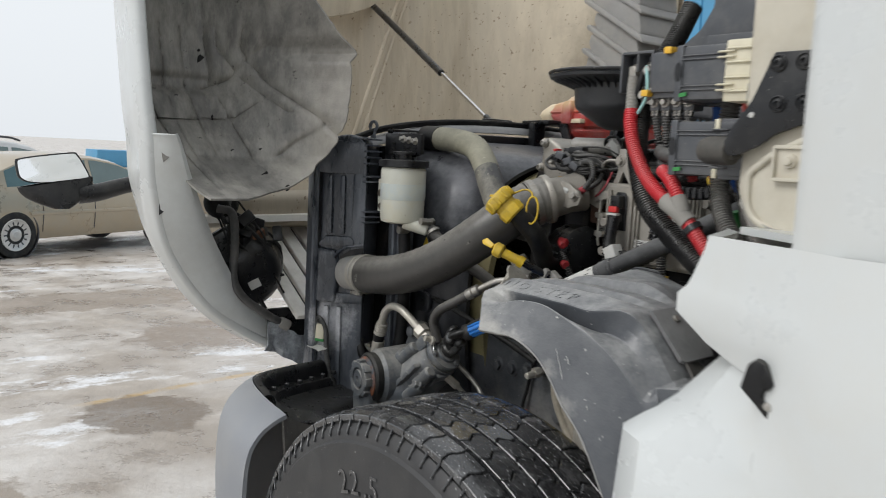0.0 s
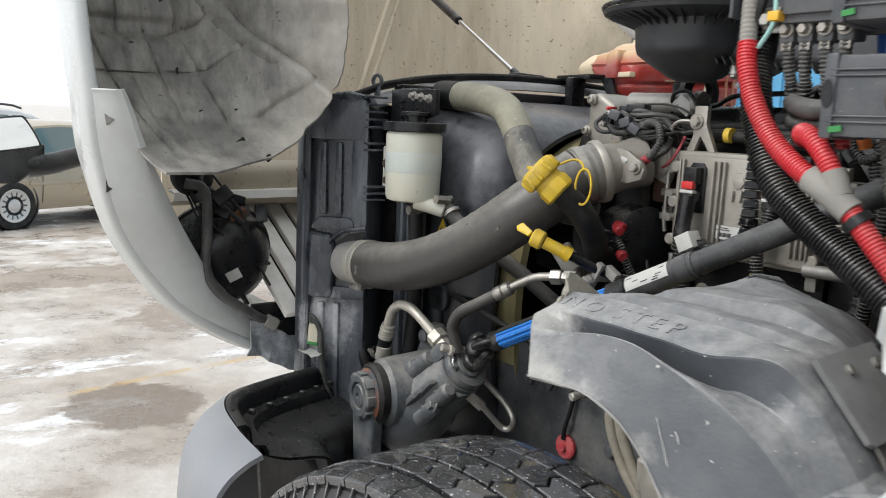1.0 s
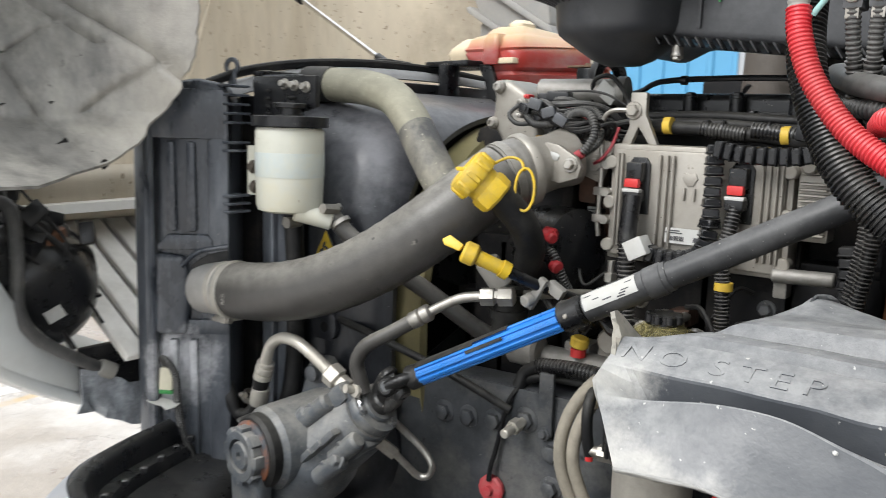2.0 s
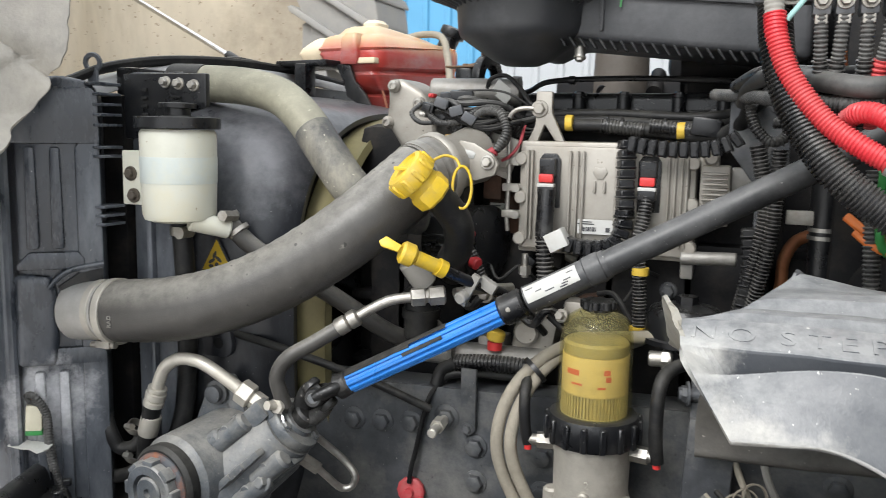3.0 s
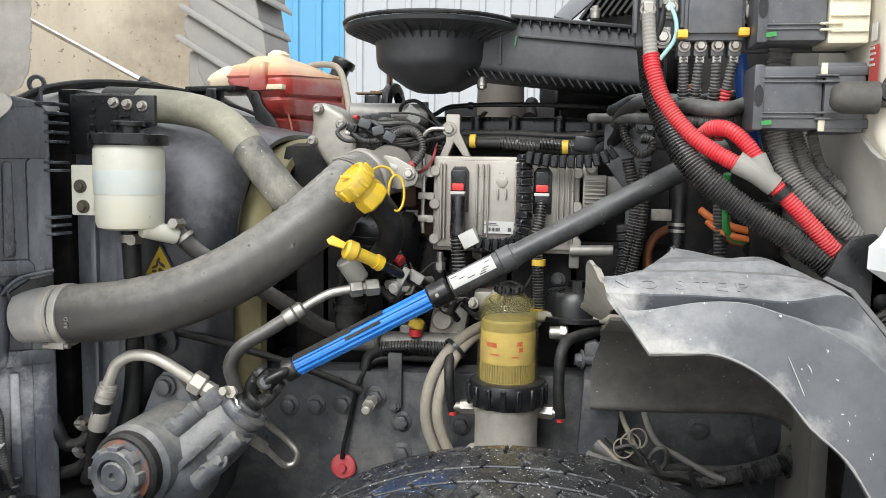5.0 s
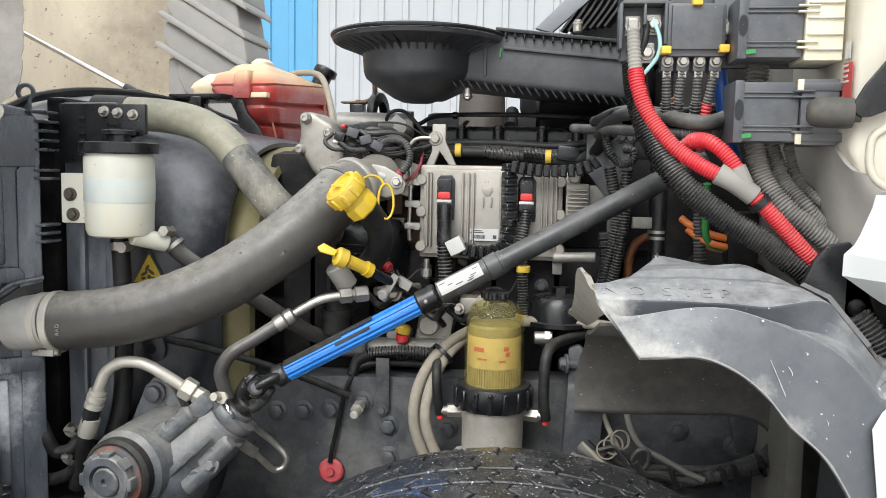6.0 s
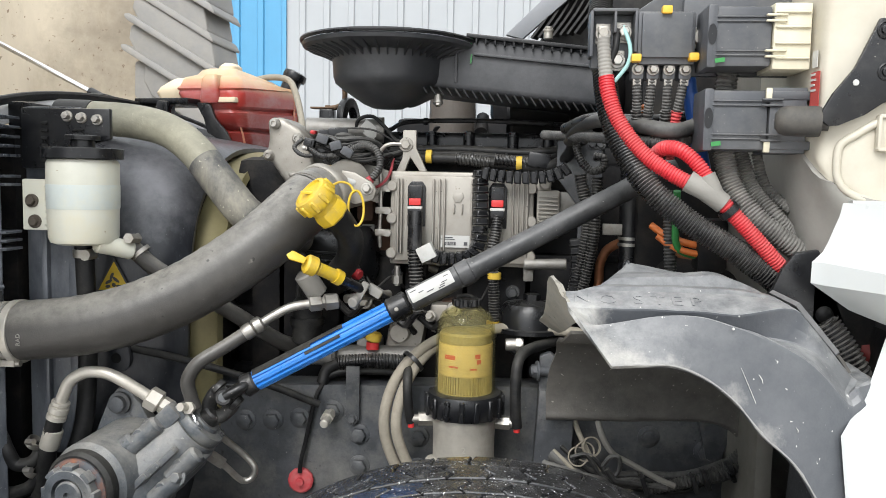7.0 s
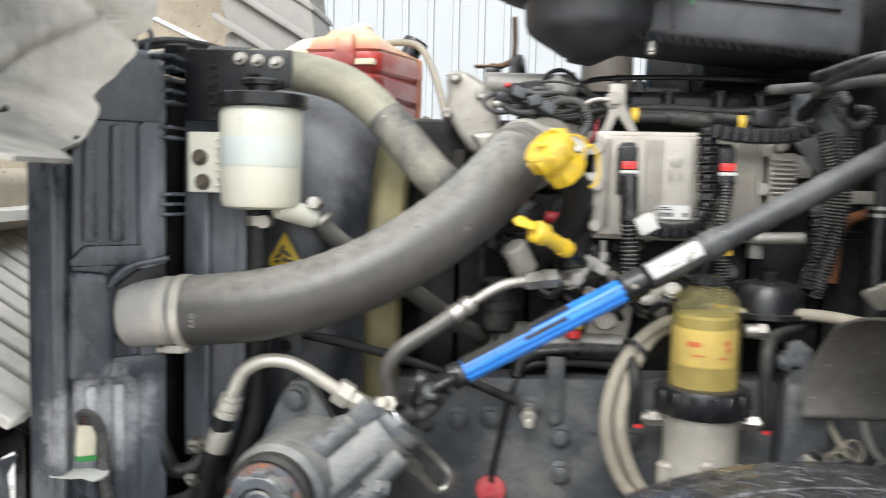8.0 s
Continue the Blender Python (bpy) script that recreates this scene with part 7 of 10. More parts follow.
tube(bm, [(-1.785, 2.33, 1.675), (-1.72, 2.32, 1.686), (-1.66, 2.30, 1.675), (-1.62, 2.24, 1.62), (-1.59, 2.18, 1.55), (-1.57, 2.12, 1.49)], 0.009, 10)
part("vent_hose", bm, tan_hose, tank, "thin pale vent hose")
bm = B()
box(bm, (-1.90, 2.10, 1.592), (0.16, 0.14, 0.014), (0, 0, -12), 0.004)
box(bm, (-1.90, 2.03, 1.545), (0.03, 0.05, 0.09), (0, 0, 0), 0.006)
prism(bm, [(-1.835, 1.592), (-1.795, 1.588), (-1.782, 1.552), (-1.752, 1.518), (-1.738, 1.49), (-1.748, 1.482), (-1.775, 1.498), (-1.803, 1.515), (-1.812, 1.55)], xz(2.055), 0.012, 0.003)
solo("tank_bracket", bm, black_plastic, "black bracket under the coolant tank", "bracket")

# ---- small engine clutter between the block and the chassis rail ----

rust_brown = mat("rusty_block_paint", (0.085, 0.045, 0.030), 0.65, var=0.4, scale=30, bump=0.4, dust=(0.05, 0.045, 0.04), amt=0.6, dscale=12, spec=0.25)
clut = thing("block_fittings", (-1.2, 1.70, 0.95), "small fittings, bolts and plugs on the side of the engine", "engine fittings")
bm = B()
box(bm, (-1.318, 1.70, 1.37), (0.035, 0.05, 0.10), (0, 0, 0), 0.008)
part("rusty_boss", bm, rust_brown, clut, "rusty cast boss")
bm = B()
box(bm, (-1.285, 1.725, 1.275), (0.10, 0.03, 0.12), (0, 0, 0), 0.008)
part("side_cover", bm, rust_brown, clut, "rusty brown side cover")
rng_c = random.Random(17)
for k in range(30):
    x, z = rng_c.uniform(-1.46, -0.90), rng_c.uniform(1.02, 1.27)
    y = rng_c.uniform(1.655, 1.695)
    kind = rng_c.choice(("bolt", "plug", "union", "wire", "wire", "bolt", "lug"))
    bm = B()
    if kind == "bolt":
        hexbolt(bm, (x, 1.70, z), (0, -1, 0), rng_c.uniform(0.008, 0.013), 0.014)
        part("bolt", bm, rng_c.choice((alu_dark, steel, rail_black)), clut)
    elif kind == "plug":
        box(bm, (x, y, z), (rng_c.uniform(0.02, 0.035), 0.03, rng_c.uniform(0.016, 0.028)), (rng_c.uniform(-20, 20), rng_c.uniform(-40, 40), 0), 0.004)
        part("sensor_plug", bm, rng_c.choice((black_plastic, connector_grey, black_plastic)), clut)
    elif kind == "union":
        rod(bm, (x, y, z), (x + rng_c.uniform(-0.04, 0.04), y - 0.01, z + rng_c.uniform(-0.03, 0.03)), 0.009, seg=12, chamfer=0.002)
        part("union", bm, rng_c.choice((steel, alu_dark)), clut)
    elif kind == "lug":
        box(bm, (x, 1.69, z), (0.04, 0.05, 0.03), (0, rng_c.uniform(-30, 30), 0), 0.008)
        part("cast_lug", bm, rng_c.choice((alu_dark, dark_iron, rust_brown)), clut)
    else:
        b = V((x + rng_c.uniform(-0.12, 0.12), y, z + rng_c.uniform(-0.12, 0.05)))
        a = V((x, y - 0.02, z))
        tube(bm, [a, a.lerp(b, 0.3) + V((0, -0.02, -0.02)), a.lerp(b, 0.7) + V((0, -0.01, 0.015)), b], rng_c.choice((0.003, 0.0045, 0.006)), 8)
        part("wire", bm, rubber, clut)
bm = B()
rod(bm, (-1.315, 1.60, 1.393), (-1.290, 1.60, 1.408), 0.0085, seg=12, chamfer=0.002)
part("red_boot", bm, bpy.data.materials["dark_red_wire"], clut, "dull red rubber boot")
bm = B()
ribbed(bm, [(-1.290, 1.60, 1.408), (-1.276, 1.61, 1.437), (-1.290, 1.62, 1.468), (-1.322, 1.63, 1.472), (-1.345, 1.64, 1.458)], 0.0075, 0.005)
part("conduit", bm, conduit_grey, clut)
for c, r in (((-1.330, 1.575, 1.272), 0.010), ((-1.318, 1.575, 1.225), 0.011)):
    bm = B()
    rod(bm, V(c), V(c) + V((0.014, -0.008, -0.004)), r, seg=12, chamfer=0.003)
    part("terminal_boot", bm, bpy.data.materials["dark_red_boot"], clut, "dark red terminal boot")
bm = B()
ribbed(bm, [(-1.328, 1.575, 1.250), (-1.314, 1.575, 1.232), (-1.304, 1.58, 1.205), (-1.295, 1.60, 1.17)], 0.0085, 0.005)
part("conduit", bm, conduit_black, clut)
bm = B()
rod(bm, (-1.242, 1.63, 1.235), (-1.242, 1.63, 1.195), 0.006, seg=10)
rod(bm, (-1.242, 1.63, 1.215), (-1.242, 1.63, 1.200), 0.011, seg=6)
part("stud", bm, steel, clut)
for k in range(8):
    bm = B()
    a = k * 0.8
    tube(bm, [(-1.41 + 0.02 * math.cos(a), 1.645, 1.478 + 0.012 * math.sin(a)), (-1.385 + 0.01 * k, 1.62, 1.470 - 0.004 * k), (-1.34 + 0.012 * k, 1.64, 1.452 + 0.004 * (k % 3)), (-1.30, 1.68, 1.445 - 0.006 * k)], 0.0032, 6)
    part("thin_wire", bm, rubber, clut)
for x, z, r in ((-1.395, 1.485, 20), (-1.368, 1.472, -15), (-1.345, 1.460, 30)):
    bm = B()
    box(bm, (x, 1.622, z), (0.024, 0.020, 0.018), (0, r, 10), 0.004)
    part("sensor_plug", bm, connector_grey, clut)
bm = B()
box(bm, (-1.315, 1.700, 1.302), (0.026, 0.003, 0.022), (0, 0, 0), 0.001)
plate = part("part_label", bm, label_white, clut, "small white part label")
for k in range(3):
    bm = B()
    box(bm, (-1.317 + 0.001 * k, 1.6975, 1.308 - 0.006 * k), (0.018 - 0.003 * k, 0.001, 0.002), (0, 0, 0), 0)
    part("print_bar", bm, print_dark, plate)
rng_c = random.Random(77)
for k in range(7):
    bm = B()
    x = -1.36 + 0.055 * k
    z = 1.135 + 0.03 * rng_c.random()
    tube(bm, [(x, 1.62, z), (x + 0.03, 1.60 + 0.02 * rng_c.random(), z - 0.02), (x + 0.06, 1.60, z - 0.005 + 0.03 * rng_c.random()), (x + 0.10, 1.64, z - 0.04)], 0.004 + 0.004 * rng_c.random(), 8)
    part("low_hose", bm, rubber if k % 2 else conduit_black, clut)
for x, y, z, r in ((-1.30, 1.60, 1.165, 0.010), (-1.262, 1.605, 1.145, 0.008), (-1.215, 1.60, 1.16, 0.009), (-1.17, 1.605, 1.14, 0.008), (-1.125, 1.61, 1.155, 0.010)):
    bm = B()
    hexbolt(bm, (x, y, z), (-0.2, -1, 0.2), r, 0.012)
    rod(bm, (x, y, z), (x, y + 0.06, z), r * 0.8, seg=10)
    part("union", bm, steel if r > 0.0085 else alu, clut)


# ---- radiator assembly ----
rad = thing("radiator", (-1.98, 2.05, 0.72), "black plastic radiator end tank and shroud", "radiator")
TU, TW = V((0.763, 0.646, 0)), V((-0.646, 0.763, 0))
TM = Matrix.Translation((-1.99, 1.332, 0)) @ Matrix(((TU.x, 0, TW.x), (TU.y, 0, TW.y), (0, 1, 0))).to_4x4()
bm = B()
prism(bm, [(-0.070, 0.70), (0.090, 0.70), (0.090, 1.49), (0.075, 1.51), (0.03, 1.518), (-0.005, 1.512), (-0.035, 1.494), (-0.055, 1.468), (-0.067, 1.435), (-0.070, 1.40)], TM, 0.13, 0.014, 3)
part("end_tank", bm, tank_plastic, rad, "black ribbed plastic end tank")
for u0, u1, z0, z1, d in ((-0.052, 0.09, 1.405, 1.498, 0.010), (-0.045, 0.06, 1.195, 1.225, 0.012), (-0.045, 0.09, 1.03, 1.06, 0.010), (-0.070, -0.045, 0.70, 1.41, 0.008), (0.05, 0.09, 0.70, 1.42, 0.008)):
    bm = B()
    prism(bm, [(u0, z0), (u1, z0), (u1, z1 - 0.01), (u1 - 0.01, z1), (u0 + 0.02, z1), (u0, z1 - 0.02)], TM @ Matrix.Translation((0, 0, -d)), d + 0.02, 0.005, 2)
    part("tank_band", bm, tank_plastic, rad)
bm = B()
box(bm, (-2.050, 1.385, 1.07), (0.055, 0.20, 0.80), (0, 0, 0), 0.010)
part("front_flange", bm, tank_plastic, rad)
for u in (-0.018, 0.020):
    for za, zb in ((1.23, 1.40), (0.76, 1.02)):
        bm = B()
        prism(bm, [(u - 0.010, za), (u + 0.010, za), (u + 0.008, zb), (u - 0.008, zb)], TM @ Matrix.Translation((0, 0, -0.012)), 0.02, 0.006, 2)
        part("tank_rib", bm, tank_plastic, rad)
for z in (1.505, 1.488, 1.471, 1.454, 1.437, 1.40, 1.385, 1.30, 1.285, 1.27):
    bm = B()
    box(bm, (-1.922, 1.402, z), (0.034, 0.05, 0.005), (0, 0, 0), 0.001, 1)
    part("clip_rib", bm, tank_plastic, rad)
bm = B()
lathe(bm, [(0.010, -0.004), (0.016, -0.004), (0.018, 0.0), (0.016, 0.004), (0.010, 0.004)], axis_m((-1.982, 1.445, 1.545), (0.3, -1, 0)), 20, ring=True)
box(bm, (-1.982, 1.445, 1.52), (0.02, 0.008, 0.03), (0, 0, 0), 0.003)
part("lifting_eye", bm, tank_plastic, rad)
# boss round the cooler inlet, a dark plate painting the shaded gap above the pipe, and a curved lip
bm = B()
prism(bm, [(-0.050, 1.03), (0.010, 1.03), (0.016, 1.08), (0.016, 1.15), (0.008, 1.185), (-0.050, 1.19)], TM @ Matrix.Translation((0, 0, -0.018)), 0.04, 0.014, 4)
part("inlet_boss", bm, tank_plastic, rad, "dusty boss round the inlet")
bm = B()
prism(bm, [(0.016, 1.165), (0.050, 1.188), (0.088, 1.196), (0.088, 1.160), (0.03, 1.15)], TM @ Matrix.Translation((0, 0, -0.010)), 0.012, 0.002)
part("gap_shade", bm, rubber, rad, "dark plate for the shaded gap above the inlet")
bm = B()
sweep(bm, spline([TM @ V(p) for p in ((0.004, 1.165, -0.020), (0.016, 1.180, -0.018), (0.040, 1.195, -0.014), (0.090, 1.204, -0.012))], 5), [0.0045] * 16, 8)
part("inlet_rim", bm, tank_plastic, rad, "whitened curved lip over the inlet")
# flat panel behind the reservoir, with slots, and its bolts
bm = B()
box(bm, (-1.87, 1.478, 1.20), (0.11, 0.012, 0.66), (0, 0, 0), 0.004)
part("side_panel", bm, tank_plastic, rad)
for x, w in ((-1.828, 0.02), (-1.885, 0.012)):
    bm = B()
    box(bm, (x, 1.470, 1.10), (w, 0.02, 0.5), (0, 0, 0), 0.004)
    part("panel_rib", bm, tank_plastic, rad)
bm = B()
prism(bm, [(-1.912, 1.525), (-1.742, 1.525), (-1.742, 1.47), (-1.80, 1.455), (-1.83, 1.415), (-1.912, 1.415)], xz(1.44), 0.012, 0.003)
part("top_bracket", bm, black_plastic, rad)
for x in (-1.822, -1.795, -1.765):
    bm = B()
    hexbolt(bm, (x, 1.44, 1.508 - 0.1 * (x + 1.8)), (0, -1, 0.1), 0.0072, 0.011)
    part("bolt", bm, steel, rad)
# Near-black boxes put the shade of open slots into the colour.
slot_black = mat("slot_dark", (0.006, 0.006, 0.006), 0.9, var=0.1, bump=0)
for k in range(9):
    bm = B()
    if k < 6:
        box(bm, (-1.865, 1.437, 1.428 + 0.014 * k), (0.012, 0.004, 0.006), (0, 0, 0), 0.001, 1)
    else:
        box(bm, (-1.80, 1.437, 1.47 + 0.008 * (k - 6)), (0.02, 0.004, 0.004), (0, 0, 0), 0.001, 1)
    part("slot", bm, slot_black, rad)
# core between end tanks and top tank
bm = B()
box(bm, (-2.0, 2.08, 1.12), (0.10, 1.20, 0.74), (0, 0, 0), 0.01)
part("core", bm, dark_iron, rad)
bm = B()
sweep(bm, spline([(-1.985, 1.385, 1.508), (-1.985, 1.485, 1.540), (-1.985, 1.653, 1.566), (-1.985, 1.886, 1.580), (-1.985, 2.15, 1.576), (-1.985, 2.5, 1.55), (-1.985, 2.75, 1.51)], 6), [0.012] * 37, 10, True, 0.6)
part("top_seal", bm, rubber, rad)
bm = B()
sheet(bm, smooth_rows([[(-2.03, 1.40, 1.500), (-2.03, 1.65, 1.555), (-2.03, 2.0, 1.573), (-2.03, 2.4, 1.555), (-2.03, 2.75, 1.50)], [(-1.975, 1.40, 1.500), (-1.975, 1.65, 1.556), (-1.975, 2.0, 1.572), (-1.975, 2.4, 1.556), (-1.975, 2.75, 1.50)], [(-1.96, 1.40, 1.48), (-1.96, 1.65, 1.535), (-1.96, 2.0, 1.55), (-1.96, 2.4, 1.535), (-1.96, 2.75, 1.48)]], 3, 4), 0.005)
part("top_cover", bm, mat("pale_top_cover", (0.33, 0.33, 0.33), 0.5, var=0.1, bump=0.05, dust=(0.2, 0.2, 0.19), amt=0.4), rad, "pale grey top cover strip")
bm = B()
box(bm, (-1.945, 2.08, 1.515), (0.04, 1.2, 0.05), (0, 0, 0), 0.008)
part("top_beam", bm, black_plastic, rad)

# fan shroud: from the square core to the round ring
shroud = thing("fan_shroud", (-1.75, 2.05, 0.70), "dusty black fan shroud with olive fan ring", "fan shroud")
FC = (2.03, 1.05)


def loop(a, b, x, e=4.0, n=96):
    out = []
    for k in range(n + 1):
        t = math.tau * k / n
        c, q = math.cos(t), math.sin(t)
        out.append((x, FC[0] + a * math.copysign(abs(c) ** (2 / e), c), FC[1] + b * math.copysign(abs(q) ** (2 / e), q)))
    return out


bm = B()
sheet(bm, [loop(0.528, 0.462, -1.935, 6), loop(0.530, 0.460, -1.90, 5.5), loop(0.530, 0.452, -1.82, 5), loop(0.528, 0.440, -1.74, 4.5), loop(0.520, 0.432, -1.70, 4), loop(0.500, 0.425, -1.665, 3.4), loop(0.480, 0.420, -1.648, 3.0), loop(0.470, 0.415, -1.650, 3.0)], 0.005)
part("shroud_skin", bm, shroud_plastic, shroud, "dusty dark moulded skin with painted sheen")
bm = B()
sheet(bm, [loop(0.440, 0.405, -1.660, 2.5), loop(0.452, 0.412, -1.658, 2.5), loop(0.452, 0.412, -1.60, 2.5), loop(0.458, 0.418, -1.594, 2.5), loop(0.446, 0.408, -1.590, 2.5)], 0.004)
part("fan_ring", bm, olive_ring, shroud, "olive translucent fan ring")
bm = B()
lathe(bm, [(0.0, -0.06), (0.10, -0.06), (0.11, -0.05), (0.11, 0.03), (0.07, 0.06), (0, 0.06)], axis_m((-1.62, FC[0], FC[1]), (1, 0, 0)), 32)
hub = part("fan_hub", bm, dark_iron, shroud)
for k in range(9):
    bm = B()
    m = axis_m((-1.63, FC[0], FC[1]), (1, 0, 0)) @ Matrix.Rotation(k * math.tau / 9, 4, "Z")
    rows = [[m @ V((r, -0.05 - 0.02 * r + w, -0.03 + w * 0.6)) for w in (0, 0.04, 0.09)] for r in (0.09, 0.2, 0.3, 0.405)]
    sheet(bm, rows, 0.006)
    part("fan_blade", bm, black_plastic, hub)

# ---- steering fluid reservoir ----
res = thing("steering_reservoir", (-1.775, 1.425, 1.27), "milky white fluid reservoir with black cap, part full", "reservoir")
RX, RY = -1.780, 1.415
bm = B()
lathe(bm, [(0.0, 1.281), (0.045, 1.281), (0.056, 1.285), (0.0595, 1.294), (0.0605, 1.335), (0.0615, 1.385), (0.0615, 1.425), (0.058, 1.432)], Matrix.Translation((RX, RY, 0)), 48)
part("bottle", bm, res_white, res, "milky white plastic bottle")
bm = B()
lathe(bm, [(0.0612, 1.345), (0.0617, 1.347), (0.0622, 1.386), (0.0618, 1.388)], Matrix.Translation((RX, RY, 0)), 48)
part("fluid_band", bm, res_fluid, res, "pale blue fluid showing through")
bm = B()
lathe(bm, [(0.060, 1.433), (0.0680, 1.4335), (0.0690, 1.4345), (0.0690, 1.4515), (0.0680, 1.4525), (0.030, 1.4535), (0.021, 1.455), (0.021, 1.466), (0.030, 1.467), (0.0305, 1.474), (0.029, 1.4755), (0.0, 1.4765)], Matrix.Translation((RX, RY, 0)), 48)
part("cap", bm, black_plastic, res, "smooth black screw cap", angle=16)
bm = B()
box(bm, (-1.862, 1.415, 1.350), (0.062, 0.012, 0.092), (0, 0, 0), 0.003)
for k in range(7):
    box(bm, (-1.838, 1.411, 1.315 + 0.0115 * k), (0.020, 0.016, 0.004), (0, 0, 0), 0.001, 1)
part("mount", bm, res_white, res)
for x, z in ((-1.874, 1.357), (-1.869, 1.320)):
    bm = B()
    hexbolt(bm, (x, 1.408, z), (0, -1, 0), 0.0085, 0.008)
    part("bolt", bm, mat("brown_bolt", (0.10, 0.085, 0.07), 0.5, metal=0.6, var=0.2, bump=0.2), res)
bm = B()
rod(bm, (RX + 0.03, 1.40, 1.285), (RX + 0.073, 1.45, 1.268), 0.017, seg=16, chamfer=0.003)
part("outlet", bm, res_white, res)
for t in (0.0, 0.016):
    bm = B()
    rod(bm, (-1.716 + t, 1.458 + t * 0.3, 1.288 - t * 1.3), (-1.711 + t, 1.459 + t * 0.3, 1.282 - t * 1.3), 0.019, seg=20)
    part("hose_clip", bm, steel, res, "steel hose clip")
bm = B()
rod(bm, (-1.700, 1.455, 1.290), (-1.70, 1.42, 1.293), 0.010, seg=6)
part("clip_screw", bm, steel, res)
bm = B()
rod(bm, (-1.772, 1.43, 1.262), (-1.772, 1.40, 1.262), 0.010, seg=12)
part("drain_plug", bm, steel, res)
bm = B()
lathe(bm, [(0.019, 1.255), (0.019, 1.270)], Matrix.Translation((-1.79, 1.43, 0)), 16)
part("hose_clip", bm, steel, res, "steel hose clip")
bm = B()
tube(bm, [(-1.717, 1.455, 1.281), (-1.685, 1.475, 1.241), (-1.638, 1.50, 1.203), (-1.567, 1.55, 1.149), (-1.48, 1.60, 1.081), (-1.44, 1.64, 1.06)], 0.016, 14)
solo("return_hose", bm, hose_rubber, "dusty rubber return hose from the reservoir", "hose")
bm = B()
tube(bm, [(-1.79, 1.43, 1.278), (-1.79, 1.435, 1.22), (-1.79, 1.44, 1.10), (-1.80, 1.44, 0.95), (-1.83, 1.43, 0.85)], 0.017, 14)
solo("suction_hose", bm, rubber, "black rubber suction hose under the reservoir", "hose")

bm = B()
prism(bm, [(-0.030, -0.026), (0.012, -0.026), (0.024, -0.018), (0.028, 0.0), (0.024, 0.020), (0.010, 0.030), (-0.045, 0.034)], Matrix.Translation((-1.759, 1.497, 1.057)) @ Matrix(((1, 0, 0), (0, 0, -1), (0, 1, 0))).to_4x4(), 0.012, 0.004)
part("mount_ear", bm, shroud_plastic, shroud)
# Near-black disc paints the shade inside the ear's hole.
bm = B()
lathe(bm, [(0.0, 0.0), (0.009, 0.0), (0.010, 0.0008)], axis_m((-1.759, 1.4845, 1.057), (0, -1, 0)), 18)
part("ear_hole", bm, slot_black, shroud)

# warning triangle on the shroud
warn = thing("warning_sticker", (-1.765, 1.496, 1.183), "yellow triangular fan warning sticker on the shroud", "sticker")
wmx = Matrix.Translation((-1.765, 1.494, 1.213)) @ Matrix(((1, 0, 0), (0, 0, -1), (0, 1, 0))).to_4x4()
bm = B()
prism(bm, [(-0.037, -0.030), (0.037, -0.030), (0.0, 0.036)], wmx, 0.0015, 0)
part("border", bm, print_dark, warn)
bm = B()
prism(bm, [(-0.031, -0.0265), (0.031, -0.0265), (0.0, 0.0285)], wmx, 0.0026, 0)
part("field", bm, yellow_plastic, warn)
bm = B()
for u, v, w, h, r in ((-0.004, 0.001, 0.006, 0.015, -25), (-0.010, -0.010, 0.016, 0.006, 30), (0.004, -0.006, 0.017, 0.006, -38), (-0.012, -0.019, 0.010, 0.006, 8), (0.010, -0.018, 0.013, 0.005, -8), (0.000, -0.016, 0.008, 0.008, 45)):
    tmp = B()
    lathe(tmp, [(0.0, 0.0006), (0.5, 0.0005), (0.5, 0.0)], Matrix.Rotation(radians(r), 4, "Z") @ Matrix.Diagonal((w, h, 1, 1)), 12)
    merge(bm, tmp, wmx @ Matrix.Translation((u, v, 0.0028)))
part("pictogram", bm, print_dark, warn)

# ---- hoses to the radiator ----
big = thing("charge_air_hose", (-1.65, 1.40, 1.07), "large dusty grey rubber charge air hose with steel clamps", "hose")
line = spline([(-1.890, 1.370, 1.126), (-1.85, 1.370, 1.130), (-1.773, 1.373, 1.139), (-1.684, 1.383, 1.160), (-1.598, 1.400, 1.196), (-1.523, 1.422, 1.242), (-1.460, 1.450, 1.292), (-1.420, 1.490, 1.335), (-1.396, 1.530, 1.366)], 8)
bm = B()
sweep(bm, line, [0.0525 + 0.003 * (i / len(line)) + 0.0005 * math.sin(i * 2.3) for i in range(len(line))], 32)
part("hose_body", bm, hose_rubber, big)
bm = B()
rod(bm, (-1.968, 1.37, 1.1195), (-1.885, 1.37, 1.127), 0.0505, seg=32, chamfer=0.003)
part("inlet_pipe", bm, mat("inlet_pipe_grey", (0.48, 0.47, 0.45), 0.5, metal=0.4, var=0.15, bump=0.15, dust=(0.3, 0.28, 0.25), amt=0.5), big, "dull grey inlet pipe")
for x in (-1.904, -1.878):
    bm = B()
    rod(bm, (x - 0.007, 1.370, 1.1255), (x + 0.007, 1.370, 1.1265), 0.0565 if x > -1.89 else 0.0525, seg=40, chamfer=0.001)
    part("clamp", bm, pipe_pale, big, "steel band clamp")
bm = B()
rod(bm, (-1.912, 1.345, 1.071), (-1.862, 1.345, 1.074), 0.0055, seg=10)
box(bm, (-1.885, 1.345, 1.074), (0.03, 0.014, 0.012), (0, 0, 0), 0.002)
part("clamp_screw", bm, steel, big)
bm = lettering("RAD", 0.0105, Matrix.Translation((-1.848, 1.3165, 1.122)) @ Matrix(((0, -1, 0), (0, 0, -1), (1, 0, 0))).to_4x4(), 0.001)
